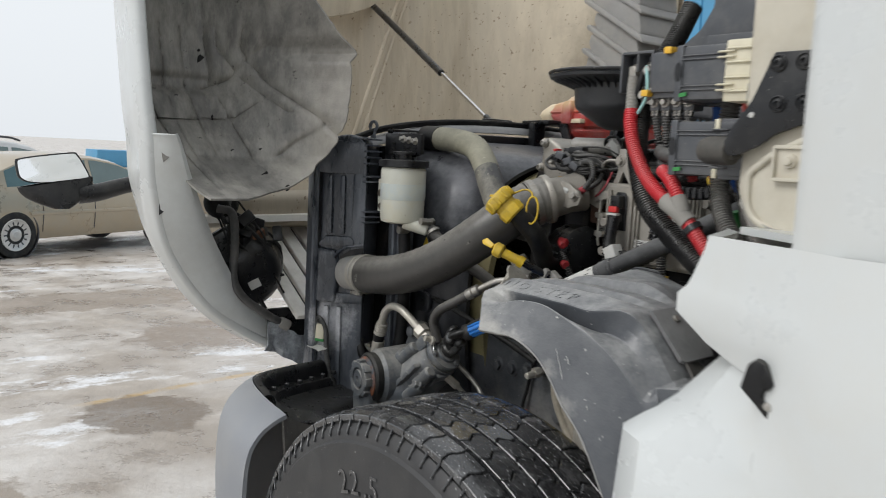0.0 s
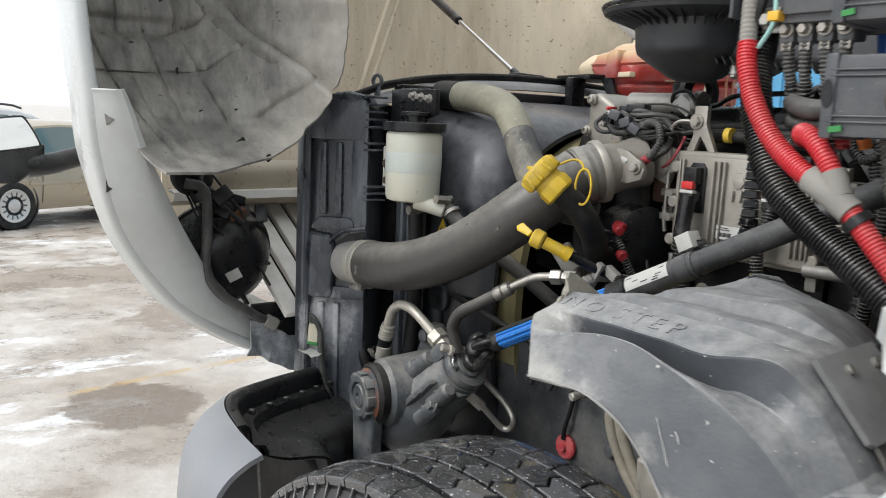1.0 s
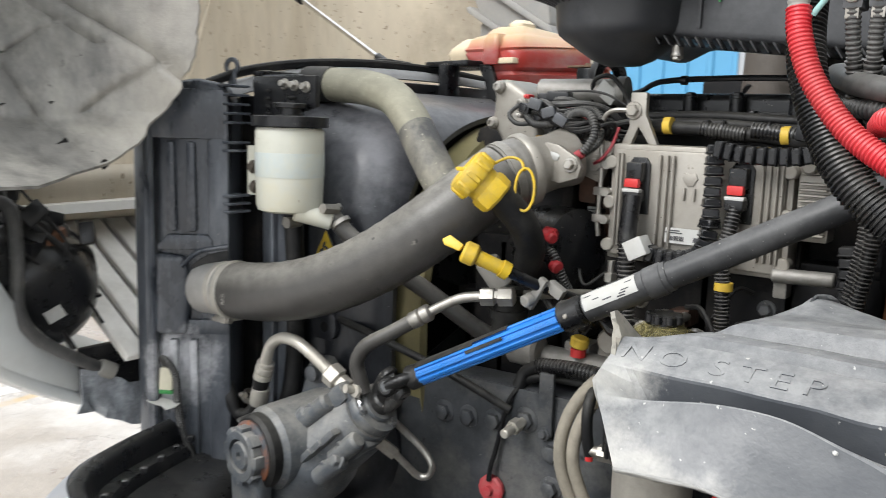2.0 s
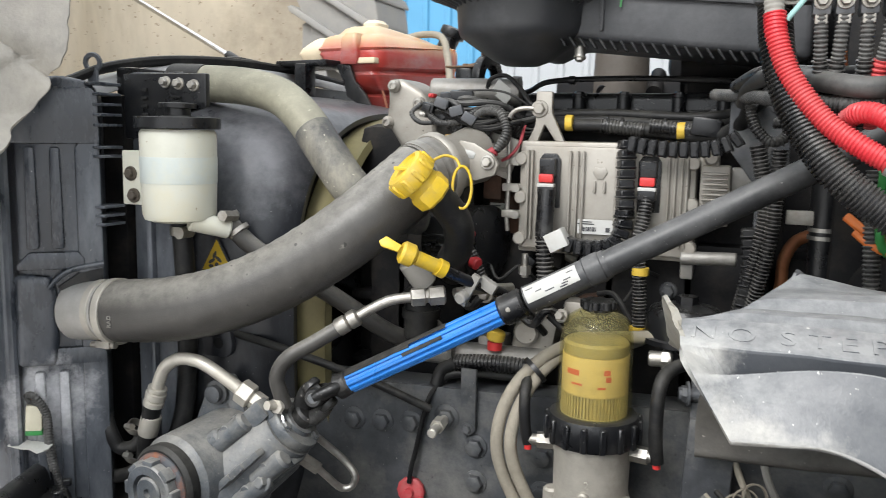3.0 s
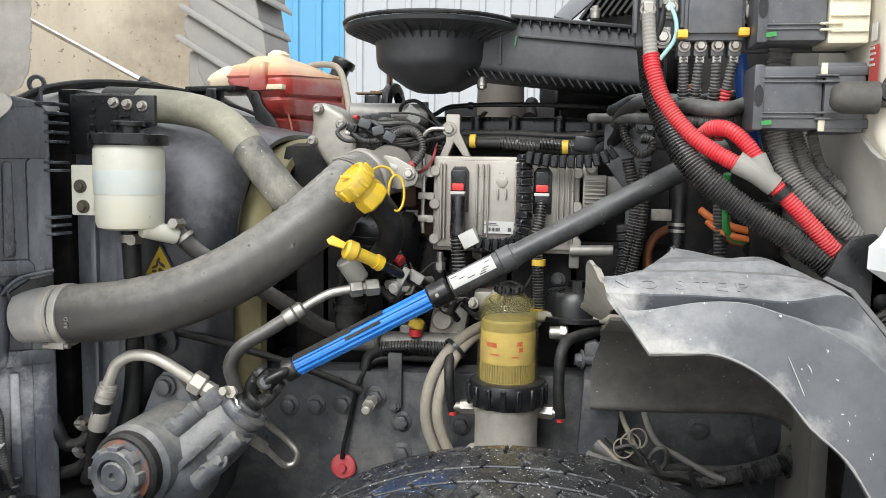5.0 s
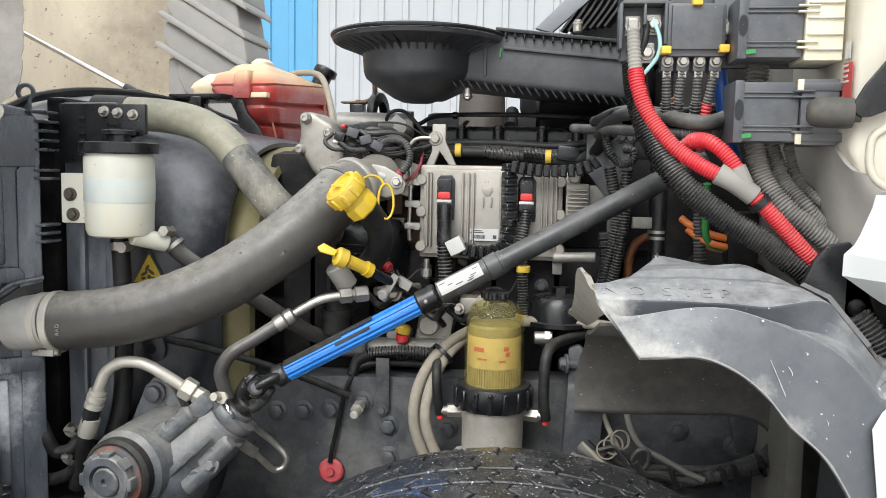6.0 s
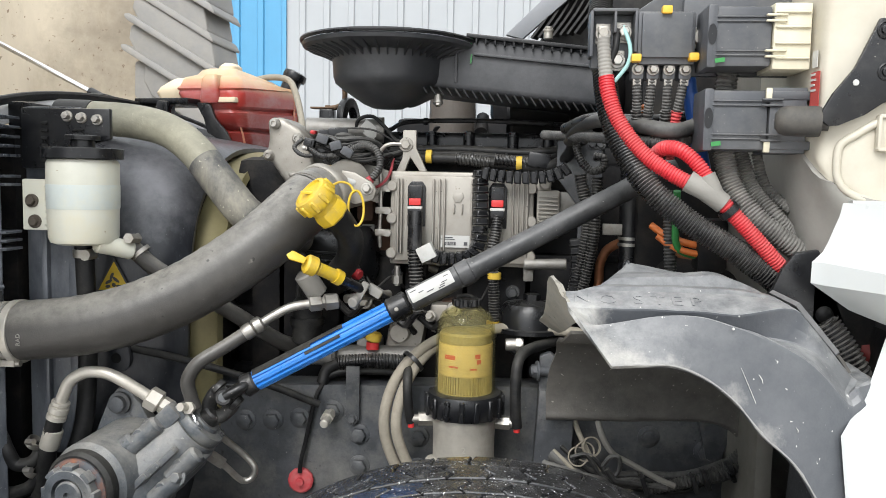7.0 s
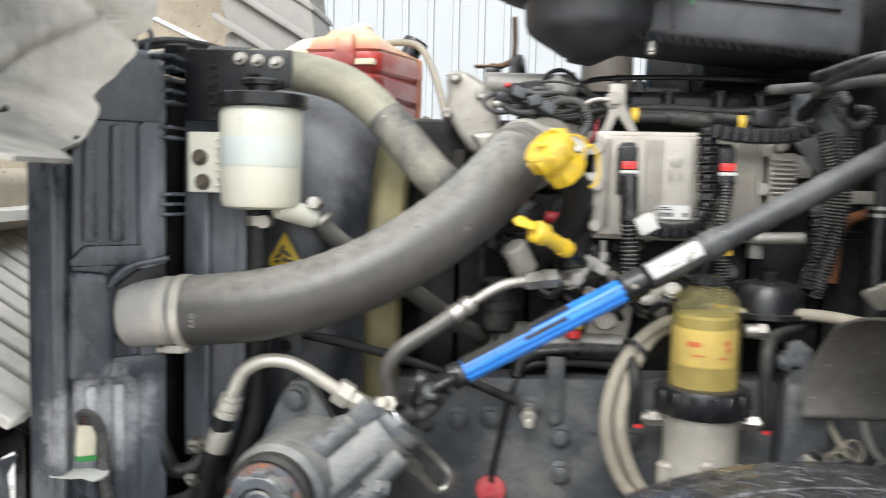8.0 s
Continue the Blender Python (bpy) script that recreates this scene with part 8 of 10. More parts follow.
part("hose_print", bm, tape_grey, big)

up = thing("radiator_hose", (-1.70, 1.58, 1.29), "mud-streaked upper radiator hose bending down behind", "hose")
line = spline([(-1.93, 1.60, 1.520), (-1.859, 1.600, 1.518), (-1.771, 1.600, 1.512), (-1.700, 1.600, 1.494), (-1.640, 1.582, 1.455), (-1.582, 1.562, 1.395), (-1.528, 1.552, 1.337), (-1.478, 1.575, 1.300), (-1.435, 1.63, 1.29)], 8)
n = len(line)
bm = B()
sweep(bm, line[:n // 2 + 4], [0.034] * (n // 2 + 4), 24)
upper = part("upper_run", bm, hose_pale, up, "pale mud-covered upper run")
bm = B()
sweep(bm, line[n // 2 + 3:], [0.0345] * (n - n // 2 - 3), 24)
part("lower_run", bm, mat("mud_streaked_rubber", (0.060, 0.060, 0.060), 0.5, var=0.2, bump=0.3, dust=(0.32, 0.30, 0.24), amt=0.9, dscale=9, thr=0.545, stretch=(1, 1, 0.5), grit=((0.45, 0.43, 0.34), 0.69, 110)), up)
bm = B()
sweep(bm, line[:9], [0.0355] * 9, 24)
part("cuff", bm, rubber, up)

# ---- oil filler and dipstick ----
fill = thing("oil_filler", (-1.32, 1.44, 1.22), "yellow oil filler cap on a black rubber neck", "oil filler")
cd = V((-0.60, -0.48, 0.64)).normalized()
cm = axis_m((-1.318, 1.402, 1.345), cd)
bm = B()
tube(bm, [(-1.322, 1.406, 1.350), (-1.309, 1.425, 1.328), (-1.300, 1.45, 1.30), (-1.312, 1.49, 1.262), (-1.345, 1.54, 1.224), (-1.36, 1.60, 1.2)], 0.0235, 18)
part("neck", bm, rubber, fill)
bm = B()
lathe(bm, [(0.026, -0.004), (0.030, 0.0), (0.031, 0.016), (0.029, 0.022), (0.0, 0.022)], cm, 8)
lathe(bm, [(0.027, 0.02), (0.0265, 0.03), (0.026, 0.036)], cm, 28)
part("collar", bm, yellow_plastic, fill)
bm = B()
lathe(bm, [(0.0, 0.034), (0.033, 0.034), (0.035, 0.038), (0.035, 0.056), (0.032, 0.062), (0.026, 0.064), (0.024, 0.060), (0.0, 0.060)], cm, 36)
cap2 = part("cap", bm, yellow_plastic, fill, "yellow screw cap")
for k in range(10):
    bm = B()
    box(bm, (0.0345, 0, 0.047), (0.006, 0.009, 0.024), (0, 0, 0), 0.002, 1)
    bm.transform(cm @ Matrix.Rotation(k * math.tau / 10, 4, "Z"))
    part("cap_lug", bm, yellow_plastic, cap2)
bm = B()
box(bm, tuple(cm @ V((0, 0, 0.061))), (0.03, 0.010, 0.006), (0, 0, 0), 0.002)
part("grip_bar", bm, yellow_plastic, cap2)
bm = B()
tube(bm, [(-1.330, 1.405, 1.392), (-1.315, 1.425, 1.402), (-1.298, 1.43, 1.398), (-1.289, 1.428, 1.384)], 0.0022, 8)
part("tether_strap", bm, yellow_plastic, fill, "yellow plastic tether strap")
bm = B()
m = axis_m((-1.285, 1.424, 1.357), (0.45, -0.88, 0.1))
line = [m @ V((0.014 * math.cos(a), 0.031 * math.sin(a), 0)) for a in (k * math.tau / 30 for k in range(31))]
sweep(bm, line, [0.0022] * 31, 8)
part("tether_loop", bm, yellow_plastic, fill, "yellow plastic tether loop")

dip = thing("oil_dipstick", (-1.3, 1.46, 1.18), "yellow oil dipstick handle on a black tube", "dipstick")
bm = B()
rod(bm, (-1.366, 1.388, 1.262), (-1.348, 1.40, 1.253), 0.0175, seg=16, chamfer=0.004)
rod(bm, (-1.348, 1.40, 1.253), (-1.318, 1.43, 1.234), 0.0115, seg=14, chamfer=0.002)
rod(bm, (-1.322, 1.426, 1.237), (-1.314, 1.434, 1.231), 0.014, seg=14)
prism(bm, [(-0.026, -0.004), (-0.02, 0.008), (0.008, 0.006), (0.008, -0.006), (-0.018, -0.010)], Matrix.Translation((-1.372, 1.384, 1.268)) @ Matrix(((0.9, 0.35, 0.3), (0.1, 0.5, -0.86), (-0.40, 0.78, 0.4))).to_4x4(), 0.006, 0.002)
part("handle", bm, yellow_plastic, dip)
bm = B()
tube(bm, [(-1.316, 1.432, 1.233), (-1.285, 1.475, 1.208), (-1.255, 1.53, 1.185), (-1.235, 1.60, 1.15), (-1.23, 1.70, 1.10)], 0.009, 12)
part("guide_tube", bm, black_plastic, dip)
bm = B()
box(bm, (-1.287, 1.475, 1.196), (0.014, 0.012, 0.055), (0, 28, 0), 0.003)
box(bm, (-1.262, 1.49, 1.203), (0.03, 0.016, 0.018), (0, 30, 0), 0.003)
rod(bm, (-1.293, 1.47, 1.188), (-1.297, 1.455, 1.184), 0.010, seg=14, chamfer=0.002)
part("clip", bm, tape_grey, dip, "grey plastic tube clip")

# ---- steering gear ----
gear = thing("steering_gear", (-1.65, 1.36, 0.72), "grey painted cast steering gear with rust at the output", "steering gear")
ga, gb = V((-1.735, 1.385, 0.800)), V((-1.560, 1.412, 0.962))
gd = (gb - ga).normalized()
bm = B()
lathe(bm, [(0.0, -0.05), (0.05, -0.05), (0.070, -0.03), (0.080, 0.0), (0.080, 0.07), (0.074, 0.10), (0.064, 0.115), (0.060, 0.19), (0.054, 0.20), (0.050, 0.225), (0.0, 0.228)], axis_m(ga, gd), 36)
rod(bm, (-1.70, 1.46, 0.875), (-1.725, 1.305, 0.875), 0.084, 0.074, seg=36, chamfer=0.012)
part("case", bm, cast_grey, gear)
bm = B()
rod(bm, (-1.724, 1.312, 0.875), (-1.728, 1.285, 0.875), 0.066, seg=36, chamfer=0.006)
part("seal_ring", bm, rubber, gear)
NM = axis_m((-1.728, 1.285, 0.875), (-0.12, -1, 0.0))
bm = B()
lathe(bm, [(0.055, -0.01), (0.056, 0.002), (0.051, 0.006), (0.046, 0.007), (0.046, 0.024), (0.043, 0.027), (0.030, 0.027), (0.028, 0.016), (0.0, 0.016)], NM, 36)
part("output_nut", bm, cast_grey, gear, "castellated output nut", angle=20)
for k in range(8):
    bm = B()
    box(bm, (0.0455, 0, 0.014), (0.011, 0.021, 0.024), (0, 0, 0), 0.003)
    bm.transform(NM @ Matrix.Rotation(k * math.tau / 8, 4, "Z"))
    part("nut_lug", bm, cast_grey, gear)
bm = B()
lathe(bm, [(0.024, 0.01), (0.025, 0.024), (0.022, 0.027), (0.007, 0.027), (0.006, 0.020), (0.0, 0.020)], NM, 28)
part("shaft_end", bm, cast_grey, gear)
bm = B()
lathe(bm, [(0.0465, 0.0085), (0.051, 0.0078), (0.0562, 0.0035), (0.0568, -0.004)], NM @ Matrix.Rotation(0.6, 4, "Z"), 36)
part("rust_ring", bm, mat("patchy_rust", (0.055, 0.06, 0.068), 0.6, var=0.3, scale=30, bump=0.4, dust=(0.34, 0.11, 0.035), amt=0.95, dscale=16, thr=0.50), gear, "patchy rust round the nut")
bm = B()
sheet(bm, [[(-1.728 + 0.0585 * math.cos(a), 1.281 + dy, 0.875 + 0.0585 * math.sin(a)) for a in (math.radians(200 + 11 * k) for k in range(16))] for dy in (0.0, 0.018)], 0.003)
part("rust_band", bm, rust, gear, "band of rust below the nut")
bm = B()
prism(bm, [(-0.045, 0.02), (0.045, 0.02), (0.036, -0.12), (0.028, -0.26), (-0.028, -0.26), (-0.036, -0.12)], Matrix.Translation((-1.730, 1.30, 0.865)) @ Matrix(((1, 0, 0.0), (0, 0, -1), (0, 1, 0))).to_4x4(), 0.03, 0.008, 3)
part("pitman_arm", bm, cast_grey, gear, "cast pitman arm hanging down")
# bosses, ribs and bolts on the case
for t, off in ((0.115, (-0.035, -0.045, 0.045)), (0.165, (-0.03, -0.045, 0.04)), (0.145, (0.03, -0.055, -0.035)), (0.195, (0.02, -0.05, -0.03))):
    bm = B()
    c = ga + gd * t + V(off)
    rod(bm, c + gd * -0.035, c + gd * 0.035, 0.017, seg=14, chamfer=0.005)
    part("boss", bm, cast_grey, gear)
    bm = B()
    rod(bm, c + V((0, 0.01, 0)), c + V((-0.005, -0.014, 0.004)), 0.013, seg=14, chamfer=0.003)
    part("plug", bm, cast_grey, gear)
for t in (0.09, 0.12, 0.155):
    bm = B()
    c = ga + gd * t
    box(bm, (c.x + 0.01, c.y - 0.062, c.z), (0.012, 0.02, 0.09), (0, 45, 0), 0.004)
    part("case_rib", bm, cast_grey, gear)
for t, off in ((0.08, (-0.05, -0.05, 0.05)), (0.185, (-0.04, -0.035, 0.040)), (0.17, (0.035, -0.06, -0.03))):
    bm = B()
    c = ga + gd * t + V(off)
    hexbolt(bm, c, (-0.2, -0.9, 0.3), 0.010, 0.012)
    part("bolt", bm, cast_grey, gear)
bm = B()
prism(bm, [(-1.79, 0.90), (-1.755, 0.985), (-1.735, 1.012), (-1.712, 1.012), (-1.692, 0.985), (-1.66, 0.93), (-1.64, 0.90)], xz(1.44), 0.03, 0.006)
part("mount_ear", bm, cast_grey, gear)
bm = B()
lathe(bm, [(0.021, 0.0), (0.021, 0.006), (0.015, 0.007), (0.015, 0.018), (0.012, 0.02), (0.0, 0.02)], axis_m((-1.728, 1.438, 0.985), (0, -1, 0)), 18)
part("mount_bolt", bm, rail_black, gear)
bm = B()
lathe(bm, [(0.0, -0.014), (0.046, -0.014), (0.048, -0.011), (0.048, 0.002), (0.046, 0.005), (0.030, 0.006), (0.027, 0.012), (0.0, 0.012)], axis_m(gb, gd), 32)
for k in range(3):
    m = axis_m(gb + gd * 0.004, gd) @ Matrix.Rotation(k * math.tau / 3 + 0.9, 4, "Z")
    hexbolt(bm, m @ V((0.038, 0, 0)), gd, 0.007, 0.006)
part("end_cover", bm, cast_grey, gear)
bm = B()
box(bm, (-1.598, 1.392, 0.975), (0.034, 0.04, 0.05), (0, 45, 0), 0.006)
box(bm, (-1.635, 1.380, 0.955), (0.034, 0.03, 0.12), (0, 45, 0), 0.008)
box(bm, (-1.570, 1.395, 0.905), (0.04, 0.04, 0.05), (0, 45, 0), 0.006)
part("port_block", bm, cast_grey, gear)

# pressure pipe with crimped hose end
pp = thing("pressure_pipe", (-1.72, 1.385, 0.83), "bent pale metal pressure pipe with crimped hose", "pipe")
bm = B()
tube(bm, [(-1.818, 1.387, 0.985), (-1.808, 1.385, 1.01), (-1.795, 1.385, 1.035), (-1.768, 1.385, 1.052), (-1.735, 1.385, 1.054), (-1.708, 1.386, 1.046), (-1.672, 1.392, 1.024), (-1.640, 1.398, 1.002)], 0.0108, 14)
part("pipe", bm, pipe_pale, pp)
bm = B()
lathe(bm, [(0.013, 0.0), (0.0175, 0.002), (0.0175, 0.010), (0.014, 0.012), (0.0175, 0.016), (0.0175, 0.026), (0.014, 0.028), (0.0165, 0.031), (0.0165, 0.036), (0.012, 0.038)], axis_m((-1.826, 1.388, 0.962), (0.012, 0, 0.035)), 20)
lathe(bm, [(0.016, 0.0), (0.0175, 0.003), (0.0175, 0.036), (0.0155, 0.038)], axis_m((-1.842, 1.391, 0.908), (0.012, 0, 0.04)), 20)
part("crimp", bm, pipe_pale, pp, "crimped metal hose end")
bm = B()
tube(bm, [(-1.826, 1.388, 0.965), (-1.842, 1.391, 0.91), (-1.856, 1.40, 0.86), (-1.875, 1.41, 0.80)], 0.0155, 14)
part("hose", bm, rubber, pp)
bm = B()
m = axis_m((-1.655, 1.395, 1.013), (0.035, 0.006, -0.022))
lathe(bm, [(0.016, 0.0), (0.021, 0.003), (0.021, 0.024), (0.016, 0.027)], m, 6)
lathe(bm, [(0.013, 0.026), (0.016, 0.03), (0.016, 0.048), (0.013, 0.05)], m, 6)
part("fitting", bm, pipe_pale, pp, "hexagonal pipe fitting", angle=20)

rp = thing("return_pipe", (-1.46, 1.43, 1.0), "steering hose with metal fittings leading to the engine", "hose")
bm = B()
tube(bm, [(-1.566, 1.392, 0.995), (-1.572, 1.387, 1.02), (-1.575, 1.383, 1.048), (-1.556, 1.385, 1.079), (-1.515, 1.400, 1.106), (-1.478, 1.415, 1.131)], 0.0125, 14)
part("rubber_hose", bm, hose_rubber, rp)
bm = B()
m = axis_m((-1.484, 1.413, 1.128), (0.03, 0.013, 0.02))
lathe(bm, [(0.013, 0), (0.0145, 0.003), (0.0145, 0.018), (0.011, 0.02), (0.0145, 0.023), (0.0145, 0.036), (0.010, 0.04)], m, 18)
part("crimp", bm, steel, rp)
bm = B()
tube(bm, [(-1.455, 1.425, 1.147), (-1.430, 1.437, 1.163), (-1.405, 1.445, 1.175), (-1.372, 1.455, 1.181)], 0.0085, 12)
tube(bm, [(-1.315, 1.485, 1.187), (-1.285, 1.52, 1.189), (-1.25, 1.58, 1.185)], 0.008, 12)
part("metal_pipe", bm, steel, rp)
bm = B()
m = axis_m((-1.376, 1.453, 1.180), (0.06, 0.025, 0.006))
lathe(bm, [(0.012, 0), (0.015, 0.002), (0.015, 0.022), (0.011, 0.024), (0.011, 0.028), (0.016, 0.03), (0.016, 0.052), (0.011, 0.055)], m, 6)
part("fitting", bm, steel, rp, "hexagonal union", angle=20)

lp = thing("bleed_loop", (-1.51, 1.46, 0.83), "thin bent steel pipe loop under the steering gear", "pipe")
bm = B()
tube(bm, [(-1.556, 1.44, 0.945), (-1.53, 1.465, 0.91), (-1.505, 1.48, 0.882), (-1.486, 1.482, 0.858), (-1.492, 1.48, 0.838), (-1.508, 1.472, 0.836), (-1.522, 1.455, 0.858), (-1.538, 1.435, 0.885), (-1.555, 1.41, 0.912)], 0.0062, 10)
part("pipe", bm, steel, lp)
bm = B()
rod(bm, (-1.533, 1.437, 0.880), (-1.557, 1.407, 0.913), 0.0115, seg=6)
part("fitting", bm, steel, lp)

# ---- steering shaft ----
shaft = thing("steering_shaft", (-1.2, 1.35, 1.0), "blue and black telescopic steering shaft with universal joint", "steering shaft")
A0, A1 = V((-1.464, 1.417, 1.043)), V((-0.812, 1.515, 1.397))
ad = (A1 - A0).normalized()
J = A0 + ad * 0.274
bm = B()
rows = []
sweep(bm, [A0, A0 + ad * 0.15, J], [0.0160, 0.0160, 0.0160], 20)
sleeve_ob = part("blue_sleeve", bm, blue_paint, shaft, "blue splined sleeve")
for k in range(10):
    m = axis_m(A0 + ad * 0.137, ad) @ Matrix.Rotation(k * math.tau / 10, 4, "Z")
    tmp = B()
    box(tmp, (0.0165, 0, 0), (0.005, 0.006, 0.27), (0, 0, 0), 0.001, 1)
    tmp.transform(m)
    part("spline_tooth", tmp, blue_paint, sleeve_ob)
bm = B()
m = axis_m(A0 + ad * 0.10, ad)
pd = V((0, -1, 0.5))
pd = (pd - pd.dot(ad) * ad).normalized()
up_ = ad.cross(V((0, -1, 0))).normalized()
up_ = up_ if up_.z > 0 else -up_
fr_ = up_.cross(ad).normalized()
fr_ = fr_ if fr_.y < 0 else -fr_
for s0_, s1_, a0_, a1_ in ((0.004, 0.12, 0.62, 1.9), (0.12, 0.185, 0.85, 1.9), (0.105, 0.175, 0.10, 0.35)):
    sheet(bm, [[A0 + ad * (s0_ + (s1_ - s0_) * k / 5) + (fr_ * math.cos(a) + up_ * math.sin(a)) * 0.0205 for a in (a0_ + (a1_ - a0_) * j / 6 + 0.06 * noise.noise(V((k * 0.9, j, 3))) for j in range(7))] for k in range(6)], 0.0008)
part("grease_streak", bm, rubber, shaft, "dark greasy bar along the sleeve")
bm = B()
rod(bm, J - ad * 0.004, J + ad * 0.036, 0.0232, seg=28, chamfer=0.004)
part("dust_cap", bm, black_plastic, shaft)
bm = B()
rod(bm, J + ad * 0.04, J + ad * 0.17, 0.0215, seg=26)
rod(bm, J + ad * 0.136, J + ad * 0.163, 0.0232, seg=26, chamfer=0.002)
rod(bm, J + ad * 0.16, A1 + ad * 0.10, 0.0195, seg=26)
part("outer_tube", bm, mat("scuffed_black_tube", (0.034, 0.035, 0.037), 0.40, var=0.25, scale=20, bump=0.12, dust=(0.15, 0.15, 0.15), amt=0.6, dscale=9, thr=0.52, dust_toplight=((0.24, 0.24, 0.235), 0.45), grit=((0.36, 0.35, 0.33), 0.72, 190)), shaft, "scuffed black outer tube")
bm = B()
m = axis_m(J + ad * 0.105, ad)
rows = []
side0 = pd
perp = ad.cross(pd)
for s in (-0.043, 0.041):
    rows.append([J + ad * (0.086 + s) + (side0 * math.cos(a) + perp * math.sin(a)) * 0.0221 for a in (-0.62 + 0.2 * k + 0.05 * noise.noise(V((k * 2.1, s * 90, 4))) for k in range(7))])
sheet(bm, rows, 0.0008)
part("label", bm, label_white, shaft, "torn white paper label")
bm = B()
for s, w, a in ((0.046, 0.012, -0.3), (0.060, 0.010, 0.05), (0.074, 0.014, 0.3), (0.096, 0.012, 0.45), (0.100, 0.010, 0.30), (0.104, 0.012, 0.15), (0.112, 0.010, -0.25)):
    rod(bm, J + ad * s + (side0 * math.cos(a) + perp * math.sin(a)) * 0.0222, J + ad * (s + w) + (side0 * math.cos(a) + perp * math.sin(a)) * 0.0222, 0.0012, seg=6)
part("label_print", bm, print_dark, shaft)
bm = B()
lathe(bm, [(0.0, 0.002), (0.003, 0.0015), (0.0042, 0.0)], axis_m(J + ad * 0.012 + fr_ * 0.0228, fr_), 14)
part("rivet", bm, steel, shaft)
# universal joint: two forks at right angles, cross and bearing caps
X0 = A0 - ad * 0.056
xd = (X0 - gb).normalized()
q1 = V((0.30, -0.92, 0.22))
q1 = (q1 - q1.dot(ad) * ad).normalized()
q2 = xd.cross(q1).normalized()


def fork(bm, hub, axis, ear, out):
    """A yoke: hub, two bowed arms and round ears on either side of the cross."""
    rod(bm, hub - axis * 0.012, hub + axis * 0.014, 0.0195, 0.021, seg=22, chamfer=0.004)
    for q in (-1, 1):
        c = ear + out * 0.0215 * q
        sweep(bm, spline([hub + axis * 0.004 + out * 0.008 * q, hub.lerp(c, 0.35) + out * 0.009 * q, hub.lerp(c, 0.7) + out * 0.004 * q, c], 4), [0.013, 0.0135, 0.014, 0.0145, 0.0145, 0.0145, 0.0145, 0.015, 0.015, 0.0145, 0.014, 0.013, 0.012], 14, True, 0.7)
        rod(bm, c - out * 0.006 * q, c + out * 0.0065 * q, 0.0165, 0.0155, seg=22, chamfer=0.0025)


bm = B()
fork(bm, A0 - ad * 0.010, -ad, X0, q1)
part("upper_fork", bm, greasy_iron, shaft, "greasy black joint fork")
bm = B()
fork(bm, gb + gd * 0.020, xd, X0, q2)
part("lower_fork", bm, greasy_iron, shaft, "greasy black joint fork")
for ax_d in (q1, q2):
    bm = B()
    rod(bm, X0 - ax_d * 0.0285, X0 + ax_d * 0.0285, 0.0095, seg=18, chamfer=0.001)
    part("cross_pin", bm, cast_grey, shaft)
bm = B()
hx = V((-1.574, 1.385, 0.999))
rod(bm, hx, hx + V((-0.006, -0.024, 0.006)), 0.0075, seg=14)
lathe(bm, [(0.0, 0.0), (0.012, 0.0), (0.012, 0.007), (0.0, 0.007)], axis_m(hx + V((0.004, -0.004, 0)), (-0.2, -1, 0.2)), 6)
part("pinch_bolt", bm, pipe_pale, shaft, "bright pinch bolt")
bm = B()
tube(bm, [(-1.572, 1.385, 0.994), (-1.560, 1.376, 0.982), (-1.556, 1.374, 0.972), (-1.548, 1.374, 0.962)], 0.0028, 6)
part("split_pin", bm, chrome, shaft)

# ---- fuel filter ----
ff = thing("fuel_filter", (-1.092, 1.50, 0.80), "clear amber fuel filter bowl on a cast base", "fuel filter")
FX, FY = -1.092, 1.50
fm = Matrix.Translation((FX, FY, 0))
bm = B()
lathe(bm, [(0.018, 1.180), (0.030, 1.177), (0.045, 1.167), (0.0525, 1.150), (0.0545, 1.125), (0.0565, 1.02), (0.056, 1.008), (0.053, 1.008), (0.0528, 1.02), (0.0515, 1.125), (0.0495, 1.148), (0.043, 1.164), (0.029, 1.174), (0.018, 1.176)], fm, 48, ring=True)
part("bowl", bm, bowl_clear, ff, "clear amber plastic bowl")
bm = B()
lathe(bm, [(0.0, 1.02), (0.048, 1.02), (0.048, 1.024)], fm, 40)
for k in range(60):
    a = k * math.tau / 60
    box(bm, (FX + 0.0475 * math.cos(a), FY + 0.0475 * math.sin(a), 1.040), (0.005, 0.0022, 0.036), (0, 0, math.degrees(a)), 0, 1)
lathe(bm, [(0.0455, 1.022), (0.0455, 1.06)], fm, 40)
part("pleats", bm, pleat_paper, ff)
bm = B()
lathe(bm, [(0.0495, 1.056), (0.0498, 1.058), (0.0498, 1.112), (0.0495, 1.114), (0.0, 1.114)], fm, 44)
sleeve = part("filter_sleeve", bm, amber_label, ff, "yellow printed filter sleeve")
bm = B()
lathe(bm, [(0.048, 1.1145), (0.0485, 1.116), (0.0485, 1.130), (0.045, 1.134), (0.0, 1.134)], fm, 44)
part("end_plate", bm, mat("olive_plate", (0.34, 0.28, 0.13), 0.5, var=0.2, bump=0.1), ff)
bm = B()
for a, z, w in ((-2.15, 1.092, 0.016), (-2.0, 1.092, 0.012), (-1.05, 1.095, 0.010), (-1.0, 1.085, 0.008), (-1.95, 1.075, 0.018), (-1.2, 1.072, 0.012)):
    box(bm, (FX + 0.0502 * math.cos(a), FY + 0.0502 * math.sin(a), z), (w, 0.001, 0.008 if z > 1.08 else 0.003), (0, 0, math.degrees(a) + 90), 0)
part("sleeve_print", bm, red_print, sleeve)
bm = B()
